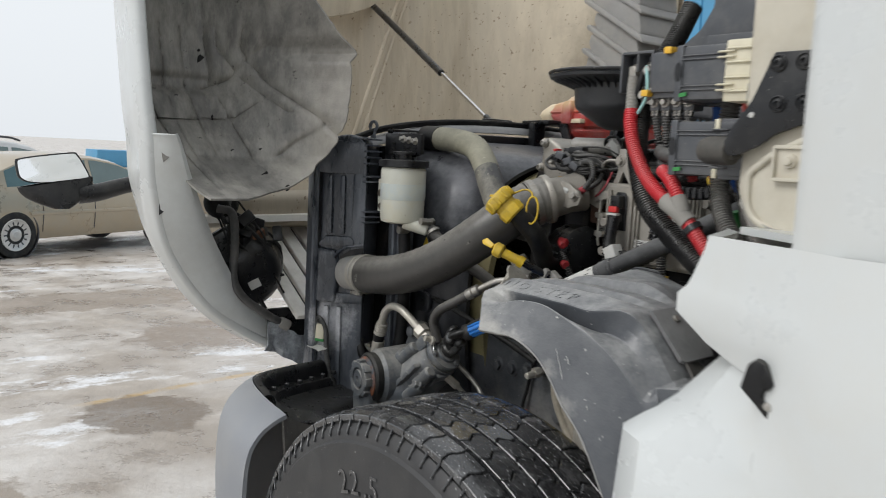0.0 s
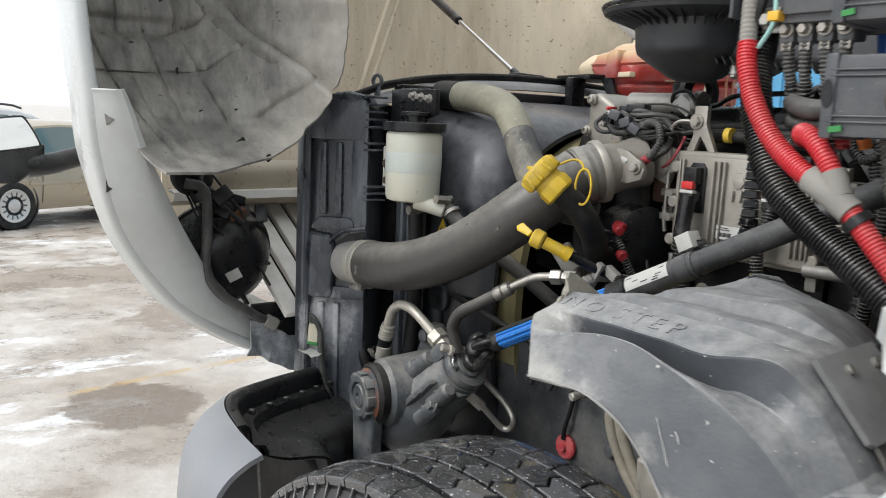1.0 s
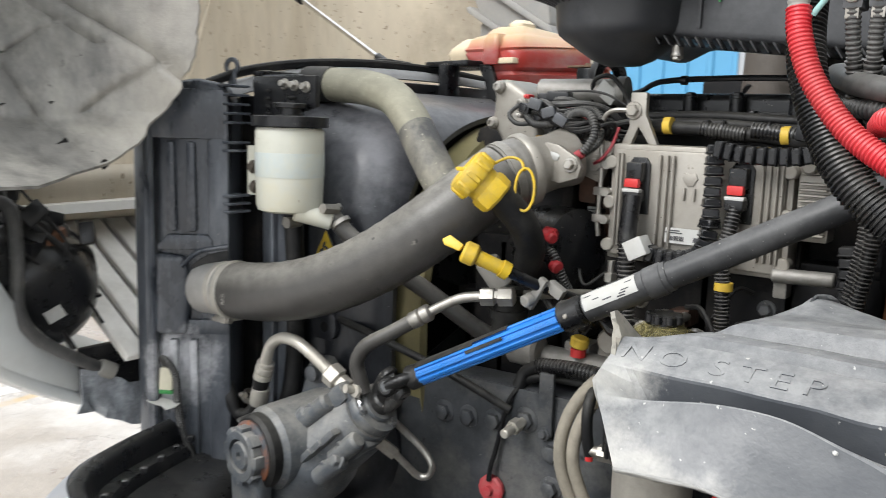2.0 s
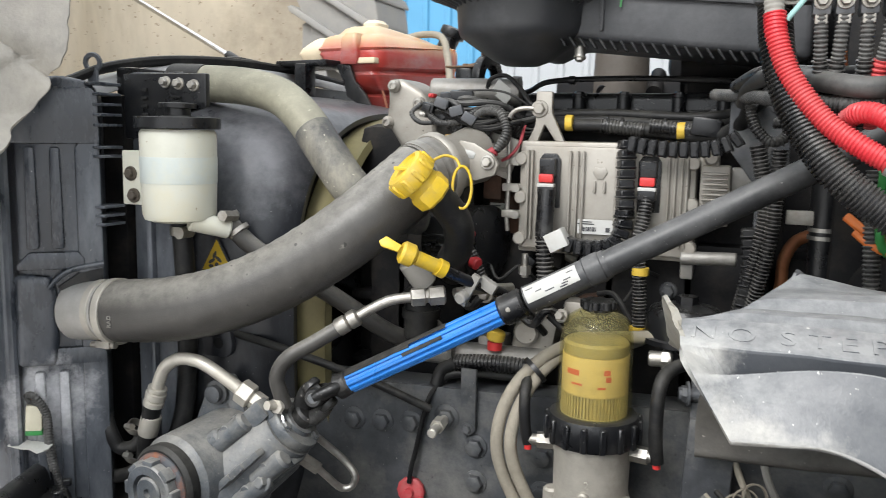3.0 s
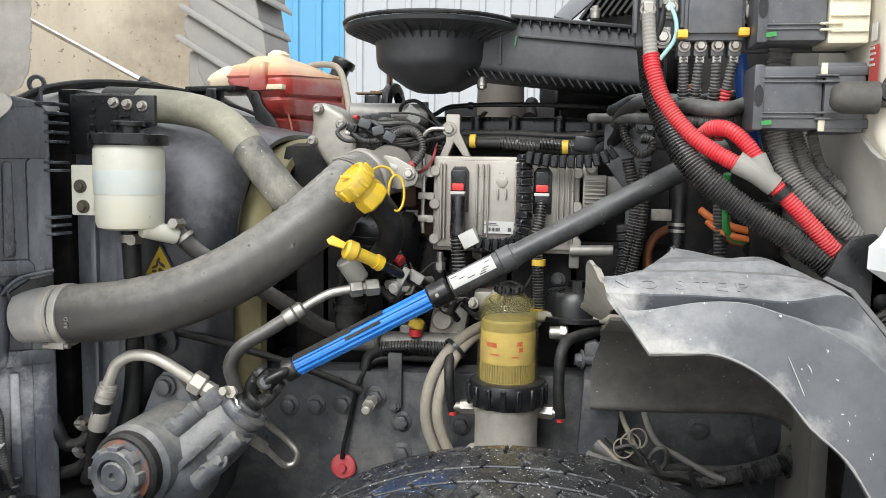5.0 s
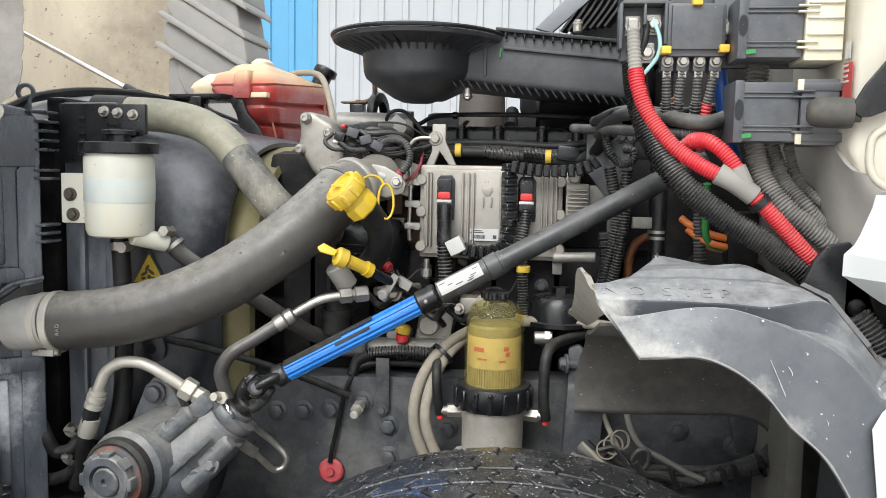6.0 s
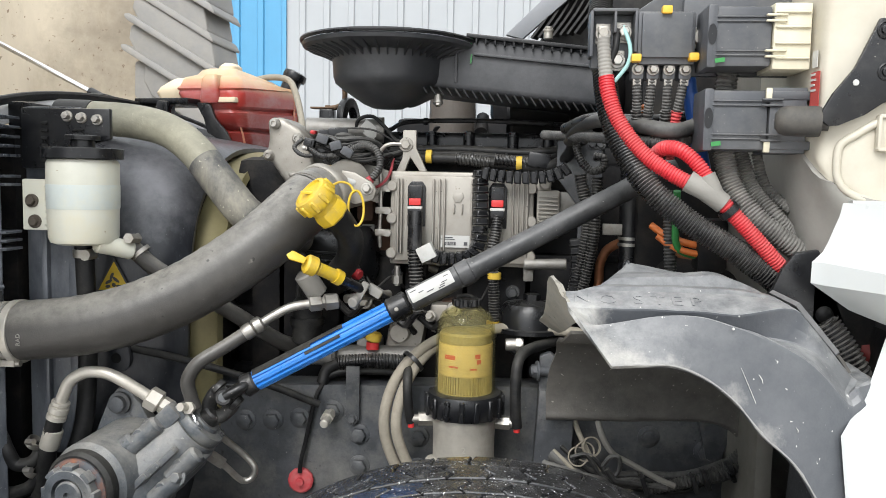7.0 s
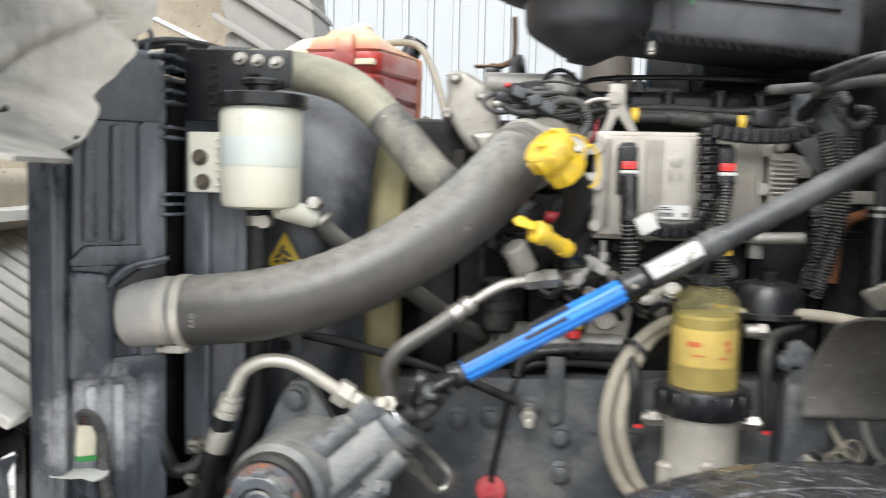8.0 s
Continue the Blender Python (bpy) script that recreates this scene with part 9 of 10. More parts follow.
lathe(bm, [(0.014, 1.174), (0.022, 1.178), (0.022, 1.190), (0.018, 1.194), (0.0, 1.195)], fm, 24)
for k in range(8):
    a = k * math.tau / 8
    rod(bm, (FX + 0.021 * math.cos(a), FY + 0.021 * math.sin(a), 1.180), (FX + 0.021 * math.cos(a), FY + 0.021 * math.sin(a), 1.194), 0.0065, seg=10, chamfer=0.002)
part("vent_cap", bm, black_plastic, ff, "black lobed vent cap")
bm = B()
lathe(bm, [(0.054, 1.022), (0.066, 1.020), (0.069, 1.012), (0.070, 0.986), (0.067, 0.978), (0.055, 0.976)], fm, 48)
ringo = part("locking_ring", bm, black_plastic, ff, "black ribbed locking ring")
for k in range(16):
    bm = B()
    a = k * math.tau / 16
    box(bm, (FX + 0.071 * math.cos(a), FY + 0.071 * math.sin(a), 0.998), (0.007, 0.010, 0.038), (0, 0, math.degrees(a)), 0.002, 1)
    part("ring_lug", bm, black_plastic, ringo)
bm = B()
lathe(bm, [(0.0, 0.978), (0.058, 0.978), (0.060, 0.970), (0.0575, 0.955), (0.057, 0.90), (0.060, 0.89), (0.062, 0.86), (0.056, 0.82), (0.040, 0.80), (0.0, 0.80)], fm, 44)
for dx in (-0.055, 0.055):
    rod(bm, (FX + dx, FY - 0.02, 0.90), (FX + dx, FY - 0.02, 0.84), 0.014, seg=14, chamfer=0.004)
rod(bm, (FX, FY - 0.05, 0.905), (FX, FY - 0.066, 0.905), 0.010, seg=14, chamfer=0.003)
part("base", bm, mat("cast_filter_base", (0.42, 0.395, 0.345), 0.42, metal=0.35, var=0.15, scale=25, bump=0.35, bscale=130, dust=(0.20, 0.18, 0.15), amt=0.45, dscale=10), ff, "dusty cast metal base")
bm = B()
merge(bm, lettering("2", 0.016, Matrix.Translation((FX + 0.004, FY - 0.0578, 0.925)) @ Euler((radians(90), 0, 0)).to_matrix().to_4x4(), 0.001))
part("cast_mark", bm, pipe_pale, ff)
for s in (-1, 1):
    bm = B()
    rod(bm, (FX + s * 0.055, FY, 0.965), (FX + s * 0.085, FY - 0.005, 0.965), 0.013, seg=6)
    rod(bm, (FX + s * 0.08, FY - 0.005, 0.965), (FX + s * 0.098, FY - 0.008, 0.965), 0.009, seg=12)
    part("union", bm, steel, ff)
    bm = B()
    rod(bm, (FX + s * 0.098, FY - 0.01, 0.950), (FX + s * 0.098, FY - 0.01, 0.960), 0.006, seg=10)
    part("red_clip", bm, red_plastic, ff)
bm = B()
tube(bm, [(-1.190, 1.492, 0.958), (-1.195, 1.490, 0.985), (-1.198, 1.492, 1.02), (-1.200, 1.505, 1.045), (-1.205, 1.55, 1.06)], 0.009, 12)
part("fuel_hose", bm, rubber, ff)
bm = B()
tube(bm, [(-0.994, 1.492, 0.958), (-0.998, 1.490, 1.0), (-0.997, 1.498, 1.066), (-0.985, 1.52, 1.092), (-0.95, 1.55, 1.103), (-0.90, 1.6, 1.11)], 0.0105, 12)
part("fuel_hose", bm, rubber, ff)
bm = B()
rod(bm, (-1.02, 1.545, 1.101), (-0.985, 1.545, 1.103), 0.012, seg=14, chamfer=0.002)
rod(bm, (-1.0, 1.545, 1.102), (-0.99, 1.545, 1.102), 0.015, seg=6)
part("side_union", bm, steel, ff)
for pts in ([(-0.82, 1.54, 1.118), (-0.90, 1.56, 1.128), (-0.993, 1.560, 1.129), (-1.036, 1.572, 1.126), (-1.135, 1.570, 1.108), (-1.196, 1.530, 1.072), (-1.232, 1.500, 1.013), (-1.240, 1.490, 0.939), (-1.213, 1.50, 0.86), (-1.17, 1.50, 0.81)], [(-1.10, 1.575, 1.112), (-1.150, 1.570, 1.090), (-1.186, 1.530, 1.058), (-1.212, 1.500, 1.002), (-1.217, 1.490, 0.940), (-1.192, 1.500, 0.867), (-1.15, 1.50, 0.81)]):
    bm = B()
    tube(bm, pts, 0.0102, 12)
    solo("braided_fuel_hose", bm, tan_hose, "tan braided fuel hose looping past the filter", "hose", "fuel hoses")
bm = B()
lathe(bm, [(0.022, -0.004), (0.024, -0.004), (0.024, 0.004), (0.022, 0.004)], axis_m((-1.193, 1.53, 1.065), (0.6, 0.4, 0.6)), 18, ring=True)
solo("cable_tie", bm, black_plastic, "black cable tie round the fuel hoses", "cable tie")

# lower looms along the rail
bm = B()
ribbed(bm, [(-1.20, 1.605, 1.045), (-1.283, 1.60, 1.047), (-1.352, 1.60, 1.040)], 0.015, 0.0065)
solo("corrugated_loom", bm, conduit_black, "black corrugated loom above the chassis rail", "cable conduit")
bm = B()
tube(bm, [(-1.352, 1.60, 1.040), (-1.376, 1.598, 1.024), (-1.384, 1.59, 0.998)], 0.012, 10)
tube(bm, [(-1.20, 1.612, 1.02), (-1.29, 1.61, 1.024), (-1.36, 1.60, 1.018), (-1.392, 1.60, 0.99)], 0.008, 10)
tube(bm, [(-1.734, 1.500, 1.074), (-1.616, 1.505, 1.051), (-1.479, 1.54, 1.004), (-1.383, 1.565, 0.962)], 0.0075, 10)
solo("rail_cable", bm, rubber, "black cables dropping over the chassis rail", "cable")

# ---- torn plug and leads low on the radiator ----
tp = thing("torn_connector", (-2.0, 1.312, 0.90), "torn white and green plug with loose leads on the radiator", "connector")
bm = B()
box(bm, (-2.000, 1.300, 0.945), (0.026, 0.020, 0.046), (0, 4, 40), 0.004)
part("plug_body", bm, ivory_plastic, tp, "dirty white plug body")
bm = B()
box(bm, (-2.000, 1.299, 0.920), (0.027, 0.021, 0.008), (0, 4, 40), 0.002)
part("green_seal", bm, green_plastic, tp)
bm = B()
tube(bm, [(-2.003, 1.300, 0.965), (-2.000, 1.297, 0.982), (-1.990, 1.296, 0.985), (-1.982, 1.30, 0.970)], 0.0025, 8)
part("orange_wire", bm, orange_plastic, tp)
for pts in ([(-2.006, 1.302, 0.966), (-2.004, 1.292, 0.984), (-1.985, 1.290, 0.985), (-1.974, 1.302, 0.955), (-1.972, 1.305, 0.90), (-1.968, 1.312, 0.84), (-1.962, 1.33, 0.78)], [(-1.998, 1.302, 0.966), (-1.990, 1.296, 0.978), (-1.978, 1.303, 0.95), (-1.978, 1.305, 0.90), (-1.975, 1.31, 0.85)]):
    bm = B()
    ribbed(bm, pts, 0.0062, 0.005)
    part("lead", bm, conduit_grey, tp)
bm = B()
rows = [[(-2.045 + 0.016 * i, 1.302 + 0.006 * noise.noise(V((i, j, 3))) - 0.010 * j, 0.902 - 0.004 * j + 0.008 * noise.noise(V((i * 0.9, j, 8)))) for i in range(6)] for j in range(3)]
sheet(bm, rows, 0.002)
part("torn_clip", bm, label_white, tp, "torn white clip")

lh = thing("heater_hoses", (-1.92, 1.40, 0.80), "black heater hoses with worm clamps below the radiator", "hose")
for pts in ([(-1.975, 1.40, 0.925), (-1.94, 1.395, 0.928), (-1.922, 1.39, 0.90), (-1.907, 1.395, 0.872), (-1.876, 1.40, 0.879), (-1.862, 1.41, 0.91)], [(-1.955, 1.40, 0.812), (-1.914, 1.40, 0.816), (-1.882, 1.40, 0.831), (-1.866, 1.40, 0.852), (-1.86, 1.405, 0.875)]):
    bm = B()
    tube(bm, pts, 0.0125, 12)
    part("hose", bm, rubber, lh)
for c in ((-1.872, 1.395, 0.915), (-1.878, 1.395, 0.862)):
    bm = B()
    lathe(bm, [(0.0135, -0.007), (0.0150, -0.006), (0.0150, 0.006), (0.0135, 0.007)], axis_m(c, (0.5, 0, 0.6)), 20, ring=True)
    rod(bm, V(c) + V((-0.004, -0.016, 0.006)), V(c) + V((0.012, -0.020, 0.008)), 0.006, seg=6)
    part("clamp", bm, steel, lh, "steel worm clamp")

# cable bundle between rail and wheel
cb = thing("cable_bundle", (-0.78, 1.49, 0.85), "dusty cables and corrugated loom tied along the rail", "cable")
for pts, r in (([(-0.848, 1.50, 1.03), (-0.848, 1.5, 0.985), (-0.837, 1.5, 0.946), (-0.817, 1.5, 0.916), (-0.785, 1.5, 0.899), (-0.739, 1.49, 0.878), (-0.706, 1.48, 0.868)], 0.0055), ([(-0.90, 1.51, 0.86), (-0.879, 1.5, 0.905), (-0.853, 1.5, 0.907), (-0.829, 1.5, 0.88), (-0.803, 1.5, 0.870), (-0.754, 1.5, 0.869), (-0.725, 1.49, 0.877)], 0.0045), ([(-0.895, 1.49, 0.908), (-0.869, 1.49, 0.915), (-0.853, 1.49, 0.898), (-0.837, 1.49, 0.876), (-0.80, 1.49, 0.868), (-0.755, 1.49, 0.861)], 0.004), ([(-0.836, 1.48, 0.899), (-0.825, 1.48, 0.915), (-0.81, 1.48, 0.916), (-0.806, 1.48, 0.897), (-0.816, 1.48, 0.881), (-0.831, 1.48, 0.888), (-0.836, 1.48, 0.899)], 0.0045), ([(-0.83, 1.475, 0.895), (-0.815, 1.475, 0.875), (-0.79, 1.48, 0.872), (-0.76, 1.485, 0.865), (-0.72, 1.485, 0.862)], 0.006)):
    bm = B()
    tube(bm, pts, r, 8)
    part("cable", bm, tape_grey if r == 0.0055 else conduit_grey, cb)
for pts in ([(-0.759, 1.49, 0.855), (-0.711, 1.49, 0.866), (-0.675, 1.49, 0.876), (-0.639, 1.49, 0.893), (-0.604, 1.49, 0.920), (-0.57, 1.49, 0.96)], [(-0.706, 1.478, 0.874), (-0.663, 1.478, 0.886), (-0.62, 1.48, 0.898), (-0.57, 1.48, 0.93)]):
    bm = B()
    ribbed(bm, pts, 0.0105, 0.006)
    part("loom", bm, conduit_grey, cb)
for x, z in ((-0.676, 0.879), (-0.656, 0.887), (-0.764, 0.874), (-0.614, 0.905)):
    bm = B()
    box(bm, (x, 1.470, z), (0.009, 0.03, 0.034), (0, -20, 0), 0.003)
    part("clip", bm, black_plastic, cb)
bm = B()
prism(bm, [(-0.66, 1.02), (-0.60, 1.02), (-0.585, 0.957), (-0.615, 0.883), (-0.637, 0.894), (-0.65, 0.95)], xz(1.560), 0.02, 0.004)
solo("rail_gusset", bm, rail_black, "dusty steel gusset bolted to the chassis rail", "bracket")

# ---- axle, spring and sump under the bay ----
ax = thing("front_axle", (-1.03, 2.03, 0.25), "dark iron front axle beam with leaf spring and brake chamber", "axle")
bm = B()
prism(bm, [(1.16, 0.48), (1.30, 0.52), (1.45, 0.42), (2.6, 0.42), (2.75, 0.52), (2.9, 0.48), (2.9, 0.40), (2.6, 0.30), (1.45, 0.30), (1.16, 0.40)], Matrix(((0, 0, 1, -1.09), (1, 0, 0, 0), (0, 1, 0, 0), (0, 0, 0, 1))), 0.12, 0.015)
part("beam", bm, dark_iron, ax)
for k in range(3):
    bm = B()
    sheet(bm, smooth_rows([[(-1.85 + 0.12 * k, y, 0.66), (-1.4, y, 0.58 - 0.018 * k), (-1.03, y, 0.555 - 0.02 * k), (-0.6, y, 0.58 - 0.018 * k), (-0.2 - 0.12 * k, y, 0.66)] for y in (1.47, 1.56)], 1, 4), 0.014)
    part("spring_leaf", bm, dark_iron, ax)
bm = B()
lathe(bm, [(0.0, -0.09), (0.06, -0.09), (0.085, -0.06), (0.085, -0.01), (0.092, -0.008), (0.092, 0.008), (0.085, 0.01), (0.08, 0.07), (0.03, 0.09), (0, 0.09)], axis_m((-1.36, 1.30, 0.58), (0.3, 0.2, 1)), 28)
part("brake_chamber", bm, rail_black, ax)
bm = B()
lathe(bm, [(0.05, -0.12), (0.20, -0.12), (0.205, -0.10), (0.205, 0.08), (0.19, 0.09), (0.05, 0.10)], axis_m((-1.03, 1.17, 0.51), (0, 1, 0)), 40)
part("brake_drum", bm, dark_iron, ax)
bm = B()
rod(bm, (-1.73, 1.30, 0.60), (-1.05, 1.24, 0.58), 0.022, seg=14)
part("drag_link", bm, dark_iron, ax)
sump = thing("oil_sump", (-1.1, 2.03, 0.40), "black oil sump and crossmember under the engine", "oil sump")
bm = B()
box(bm, (-1.12, 2.05, 0.56), (1.0, 0.50, 0.30), (0, 0, 0), 0.03)
part("pan", bm, dark_iron, sump)
bm = B()
box(bm, (-1.83, 2.03, 0.62), (0.14, 0.86, 0.12), (0, 0, 0), 0.01)
part("crossmember", bm, dark_iron, sump)
bm = B()
box(bm, (-1.2, 2.47, 0.80), (2.6, 0.02, 0.60), (0, 0, 0), 0.004)
part("far_rail", bm, rail_black, sump)


# ---- power distribution and cables at the cowl ----
pb = thing("power_block", (-0.83, 1.26, 1.57), "black fuse and power block with terminal studs", "power block")
for name_p, c, size, bev in (("housing", (-0.795, 1.266, 1.622), (0.082, 0.05, 0.076), 0.004), ("cover", (-0.795, 1.239, 1.625), (0.072, 0.010, 0.064), 0.003), ("stud_base", (-0.868, 1.282, 1.620), (0.065, 0.03, 0.080), 0.006), ("stud_wall", (-0.902, 1.262, 1.628), (0.005, 0.04, 0.066), 0.002), ("stud_wall", (-0.868, 1.262, 1.645), (0.004, 0.04, 0.030), 0.002), ("stud_wall", (-0.838, 1.262, 1.632), (0.005, 0.04, 0.060), 0.002), ("stud_wall", (-0.868, 1.262, 1.662), (0.066, 0.04, 0.005), 0.002), ("back_plate", (-0.680, 1.29, 1.630), (0.17, 0.012, 0.115), 0.004)):
    bm = B()
    box(bm, c, size, (0, 0, 0), bev)
    part(name_p, bm, connector_grey, pb)
bm = B()
prism(bm, [(-0.845, 1.662), (-0.79, 1.700), (-0.768, 1.735), (-0.760, 1.80), (-0.63, 1.80), (-0.63, 1.662)], xz(1.30), 0.016, 0.004)
part("top_guard", bm, connector_grey, pb, "black guard plate rising behind the block")
for x, z in ((-0.797, 1.660), (-0.838, 1.592), (-0.757, 1.594)):
    bm = B()
    box(bm, (x, 1.236, z), (0.014, 0.018, 0.011), (0, 0, 0), 0.002)
    part("yellow_latch", bm, mat("amber_plastic", (0.72, 0.42, 0.04), 0.45, var=0.08, bump=0.03) if "amber_plastic" not in bpy.data.materials else bpy.data.materials["amber_plastic"], pb, "amber plastic latch")
for x, z in ((-0.884, 1.631), (-0.854, 1.633), (-0.862, 1.592)):
    bm = B()
    box(bm, (x, 1.266, z), (0.022, 0.006, 0.03), (0, 0, 0), 0.002)
    hexbolt(bm, (x, 1.262, z), (0, -1, 0), 0.0082, 0.012)
    part("stud", bm, steel, pb, "steel terminal stud")
bm = B()
hexbolt(bm, (-0.746, 1.268, 1.626), (0, -1, 0), 0.011, 0.014)
part("bolt", bm, steel, pb)
for x in (-0.833, -0.811, -0.788, -0.765):
    bm = B()
    box(bm, (x, 1.266, 1.576), (0.018, 0.03, 0.024), (0, 0, 0), 0.003)
    part("terminal_bay", bm, connector_grey, pb)
    bm = B()
    hexbolt(bm, (x, 1.252, 1.578), (0, -1, 0), 0.0062, 0.009)
    box(bm, (x, 1.254, 1.566), (0.012, 0.004, 0.022), (0, 0, 0), 0.001)
    part("terminal", bm, steel, pb, "small steel terminal")

# two large connectors into the cab
def connector(z, ivory):
    c = thing("bulkhead_connector", (-0.68, 1.225, z - 0.042), "grey bulkhead connector %s on the cowl" % ("with ivory flange" if ivory else "with ivory locking strips"), "connector", "bulkhead connectors")
    bm = B()
    box(bm, (-0.703, 1.225, z), (0.082, 0.072, 0.082), (0, 0, 0), 0.005)
    box(bm, (-0.742, 1.225, z), (0.014, 0.078, 0.086), (0, 0, 0), 0.004)
    shell = part("shell", bm, connector_grey, c)
    for dz in (-0.026, -0.02, 0.02, 0.026):
        bm = B()
        box(bm, (-0.70, 1.188, z + dz), (0.085, 0.004, 0.0025), (0, 0, 0), 0.001, 1)
        part("moulded_line", bm, connector_grey, shell)
    bm = B()
    lathe(bm, [(0.0, 0.0), (0.010, 0.0), (0.012, 0.001)], axis_m((-0.7425, 1.1855, z + 0.002), (0, -1, 0)) @ Matrix.Diagonal((0.5, 1.2, 1, 1)), 20)
    part("keyhole", bm, black_plastic, c)
    bm = B()
    box(bm, (-0.636, 1.225, z), (0.050, 0.078, 0.090), (0, 0, 0), 0.003)
    if ivory:
        for dz in (-0.03, -0.01, 0.012, 0.032):
            box(bm, (-0.636, 1.184, z + dz), (0.046, 0.005, 0.003), (0, 0, 0), 0.001, 1)
        part("flange", bm, ivory_plastic, c, "ivory plastic flange")
    else:
        for dz in (-0.034, 0.034):
            box(bm, (-0.625, 1.19, z + dz), (0.07, 0.012, 0.012), (0, 0, 0), 0.003)
        part("flange", bm, connector_grey, c)
        for dz in (-0.036, 0.036):
            bm = B()
            box(bm, (-0.663, 1.186, z + dz), (0.008, 0.006, 0.016), (0, 0, 0), 0.001)
            part("locking_strip", bm, ivory_plastic, c)
    for dz in (-0.024, 0.024):
        bm = B()
        for q in (-0.004, 0.004):
            box(bm, (-0.658, 1.184, z + dz + q), (0.028, 0.006, 0.003), (0, 0, 0), 0.001, 1)
        part("locking_bar", bm, ivory_plastic if ivory else connector_grey, c)
    bm = B()
    box(bm, (-0.731, 1.186, z - 0.033), (0.013, 0.002, 0.006), (0, -8, 0), 0)
    part("paint_mark", bm, green_plastic, c)


connector(1.616, True)
connector(1.502, False)


def cable(name, pts, r, material, label, cat="cable", corr=0.0, group="cowl cables"):
    bm = B()
    if corr:
        ribbed(bm, pts, r, corr)
    else:
        tube(bm, pts, r, 12)
    return solo(name, bm, material, label, cat, group)


red = thing("battery_cable", (-0.76, 1.22, 1.28), "red corrugated battery cable with taped joint", "cable")
bm = B()
ribbed(bm, [(-0.8785, 1.248, 1.566), (-0.874, 1.243, 1.540), (-0.858, 1.238, 1.500), (-0.824, 1.228, 1.456), (-0.786, 1.218, 1.428), (-0.749, 1.209, 1.408)], 0.0120, 0.0042, 0.11)
part("upper_run", bm, conduit_red, red, "red corrugated sleeve")
bm = B()
ribbed(bm, [(-0.717, 1.203, 1.390), (-0.690, 1.20, 1.362), (-0.660, 1.199, 1.330), (-0.635, 1.20, 1.303), (-0.612, 1.205, 1.282)], 0.0118, 0.0042, 0.11)
part("lower_run", bm, conduit_red, red, "red corrugated sleeve")
bm = B()
ribbed(bm, [(-0.80, 1.255, 1.458), (-0.790, 1.232, 1.464), (-0.772, 1.216, 1.460), (-0.75, 1.208, 1.441), (-0.732, 1.205, 1.415)], 0.0112, 0.0042, 0.11)
part("branch", bm, conduit_red, red, "red corrugated sleeve")
bm = B()
tube(bm, [(-0.762, 1.209, 1.417), (-0.738, 1.205, 1.404), (-0.712, 1.203, 1.385)], 0.0160, 16, 6, 0.0145)
tube(bm, [(-0.738, 1.206, 1.425), (-0.726, 1.204, 1.40)], 0.0135, 14)
part("taped_joint", bm, tape_grey, red, "dirty grey taped joint")
bm = B()
ribbed(bm, [(-0.884, 1.256, 1.622), (-0.882, 1.252, 1.600), (-0.8785, 1.248, 1.564)], 0.0105, 0.0055, 0.08)
part("heat_shrink", bm, tape_grey, red)
bm = B()
box(bm, (-0.884, 1.252, 1.624), (0.015, 0.006, 0.034), (0, 0, 0), 0.003)
part("lug", bm, steel, red, "steel cable lug")
bm = B()
lathe(bm, [(0.0145, -0.005), (0.016, -0.005), (0.016, 0.005), (0.0145, 0.005)], axis_m((-0.704, 1.203, 1.376), (0.6, 0, -0.6)), 18, ring=True)
part("cable_tie", bm, black_plastic, red)

cable("main_conduit", [(-0.872, 1.39, 1.76), (-0.880, 1.36, 1.70), (-0.884, 1.325, 1.65), (-0.880, 1.29, 1.602), (-0.872, 1.262, 1.525), (-0.850, 1.246, 1.463), (-0.812, 1.228, 1.405), (-0.752, 1.222, 1.356), (-0.688, 1.212, 1.316), (-0.623, 1.208, 1.268), (-0.568, 1.212, 1.212), (-0.515, 1.235, 1.170)], 0.0185, conduit_black, "thick black corrugated conduit running past the fender", "cable conduit", 0.0046)
cable("grey_conduit", [(-0.704, 1.262, 1.462), (-0.689, 1.252, 1.410), (-0.656, 1.238, 1.365), (-0.611, 1.233, 1.329), (-0.569, 1.243, 1.300)], 0.0160, loom_pale, "dusty grey conduit under the connectors", "cable conduit", 0.0048)
cable("grey_conduit", [(-0.675, 1.282, 1.463), (-0.657, 1.272, 1.411), (-0.627, 1.252, 1.369), (-0.60, 1.26, 1.34)], 0.0125, loom_pale, "dusty grey conduit under the connectors", "cable conduit", 0.0044)
cable("grey_conduit", [(-0.645, 1.30, 1.46), (-0.632, 1.285, 1.41), (-0.60, 1.265, 1.375)], 0.008, loom_pale, "thin dusty conduit under the connectors", "cable conduit", 0.005)
cable("grey_conduit", [(-0.70, 1.27, 1.575), (-0.702, 1.27, 1.555), (-0.704, 1.268, 1.53)], 0.016, loom_pale, "dusty grey conduit between the connectors", "cable conduit", 0.006)
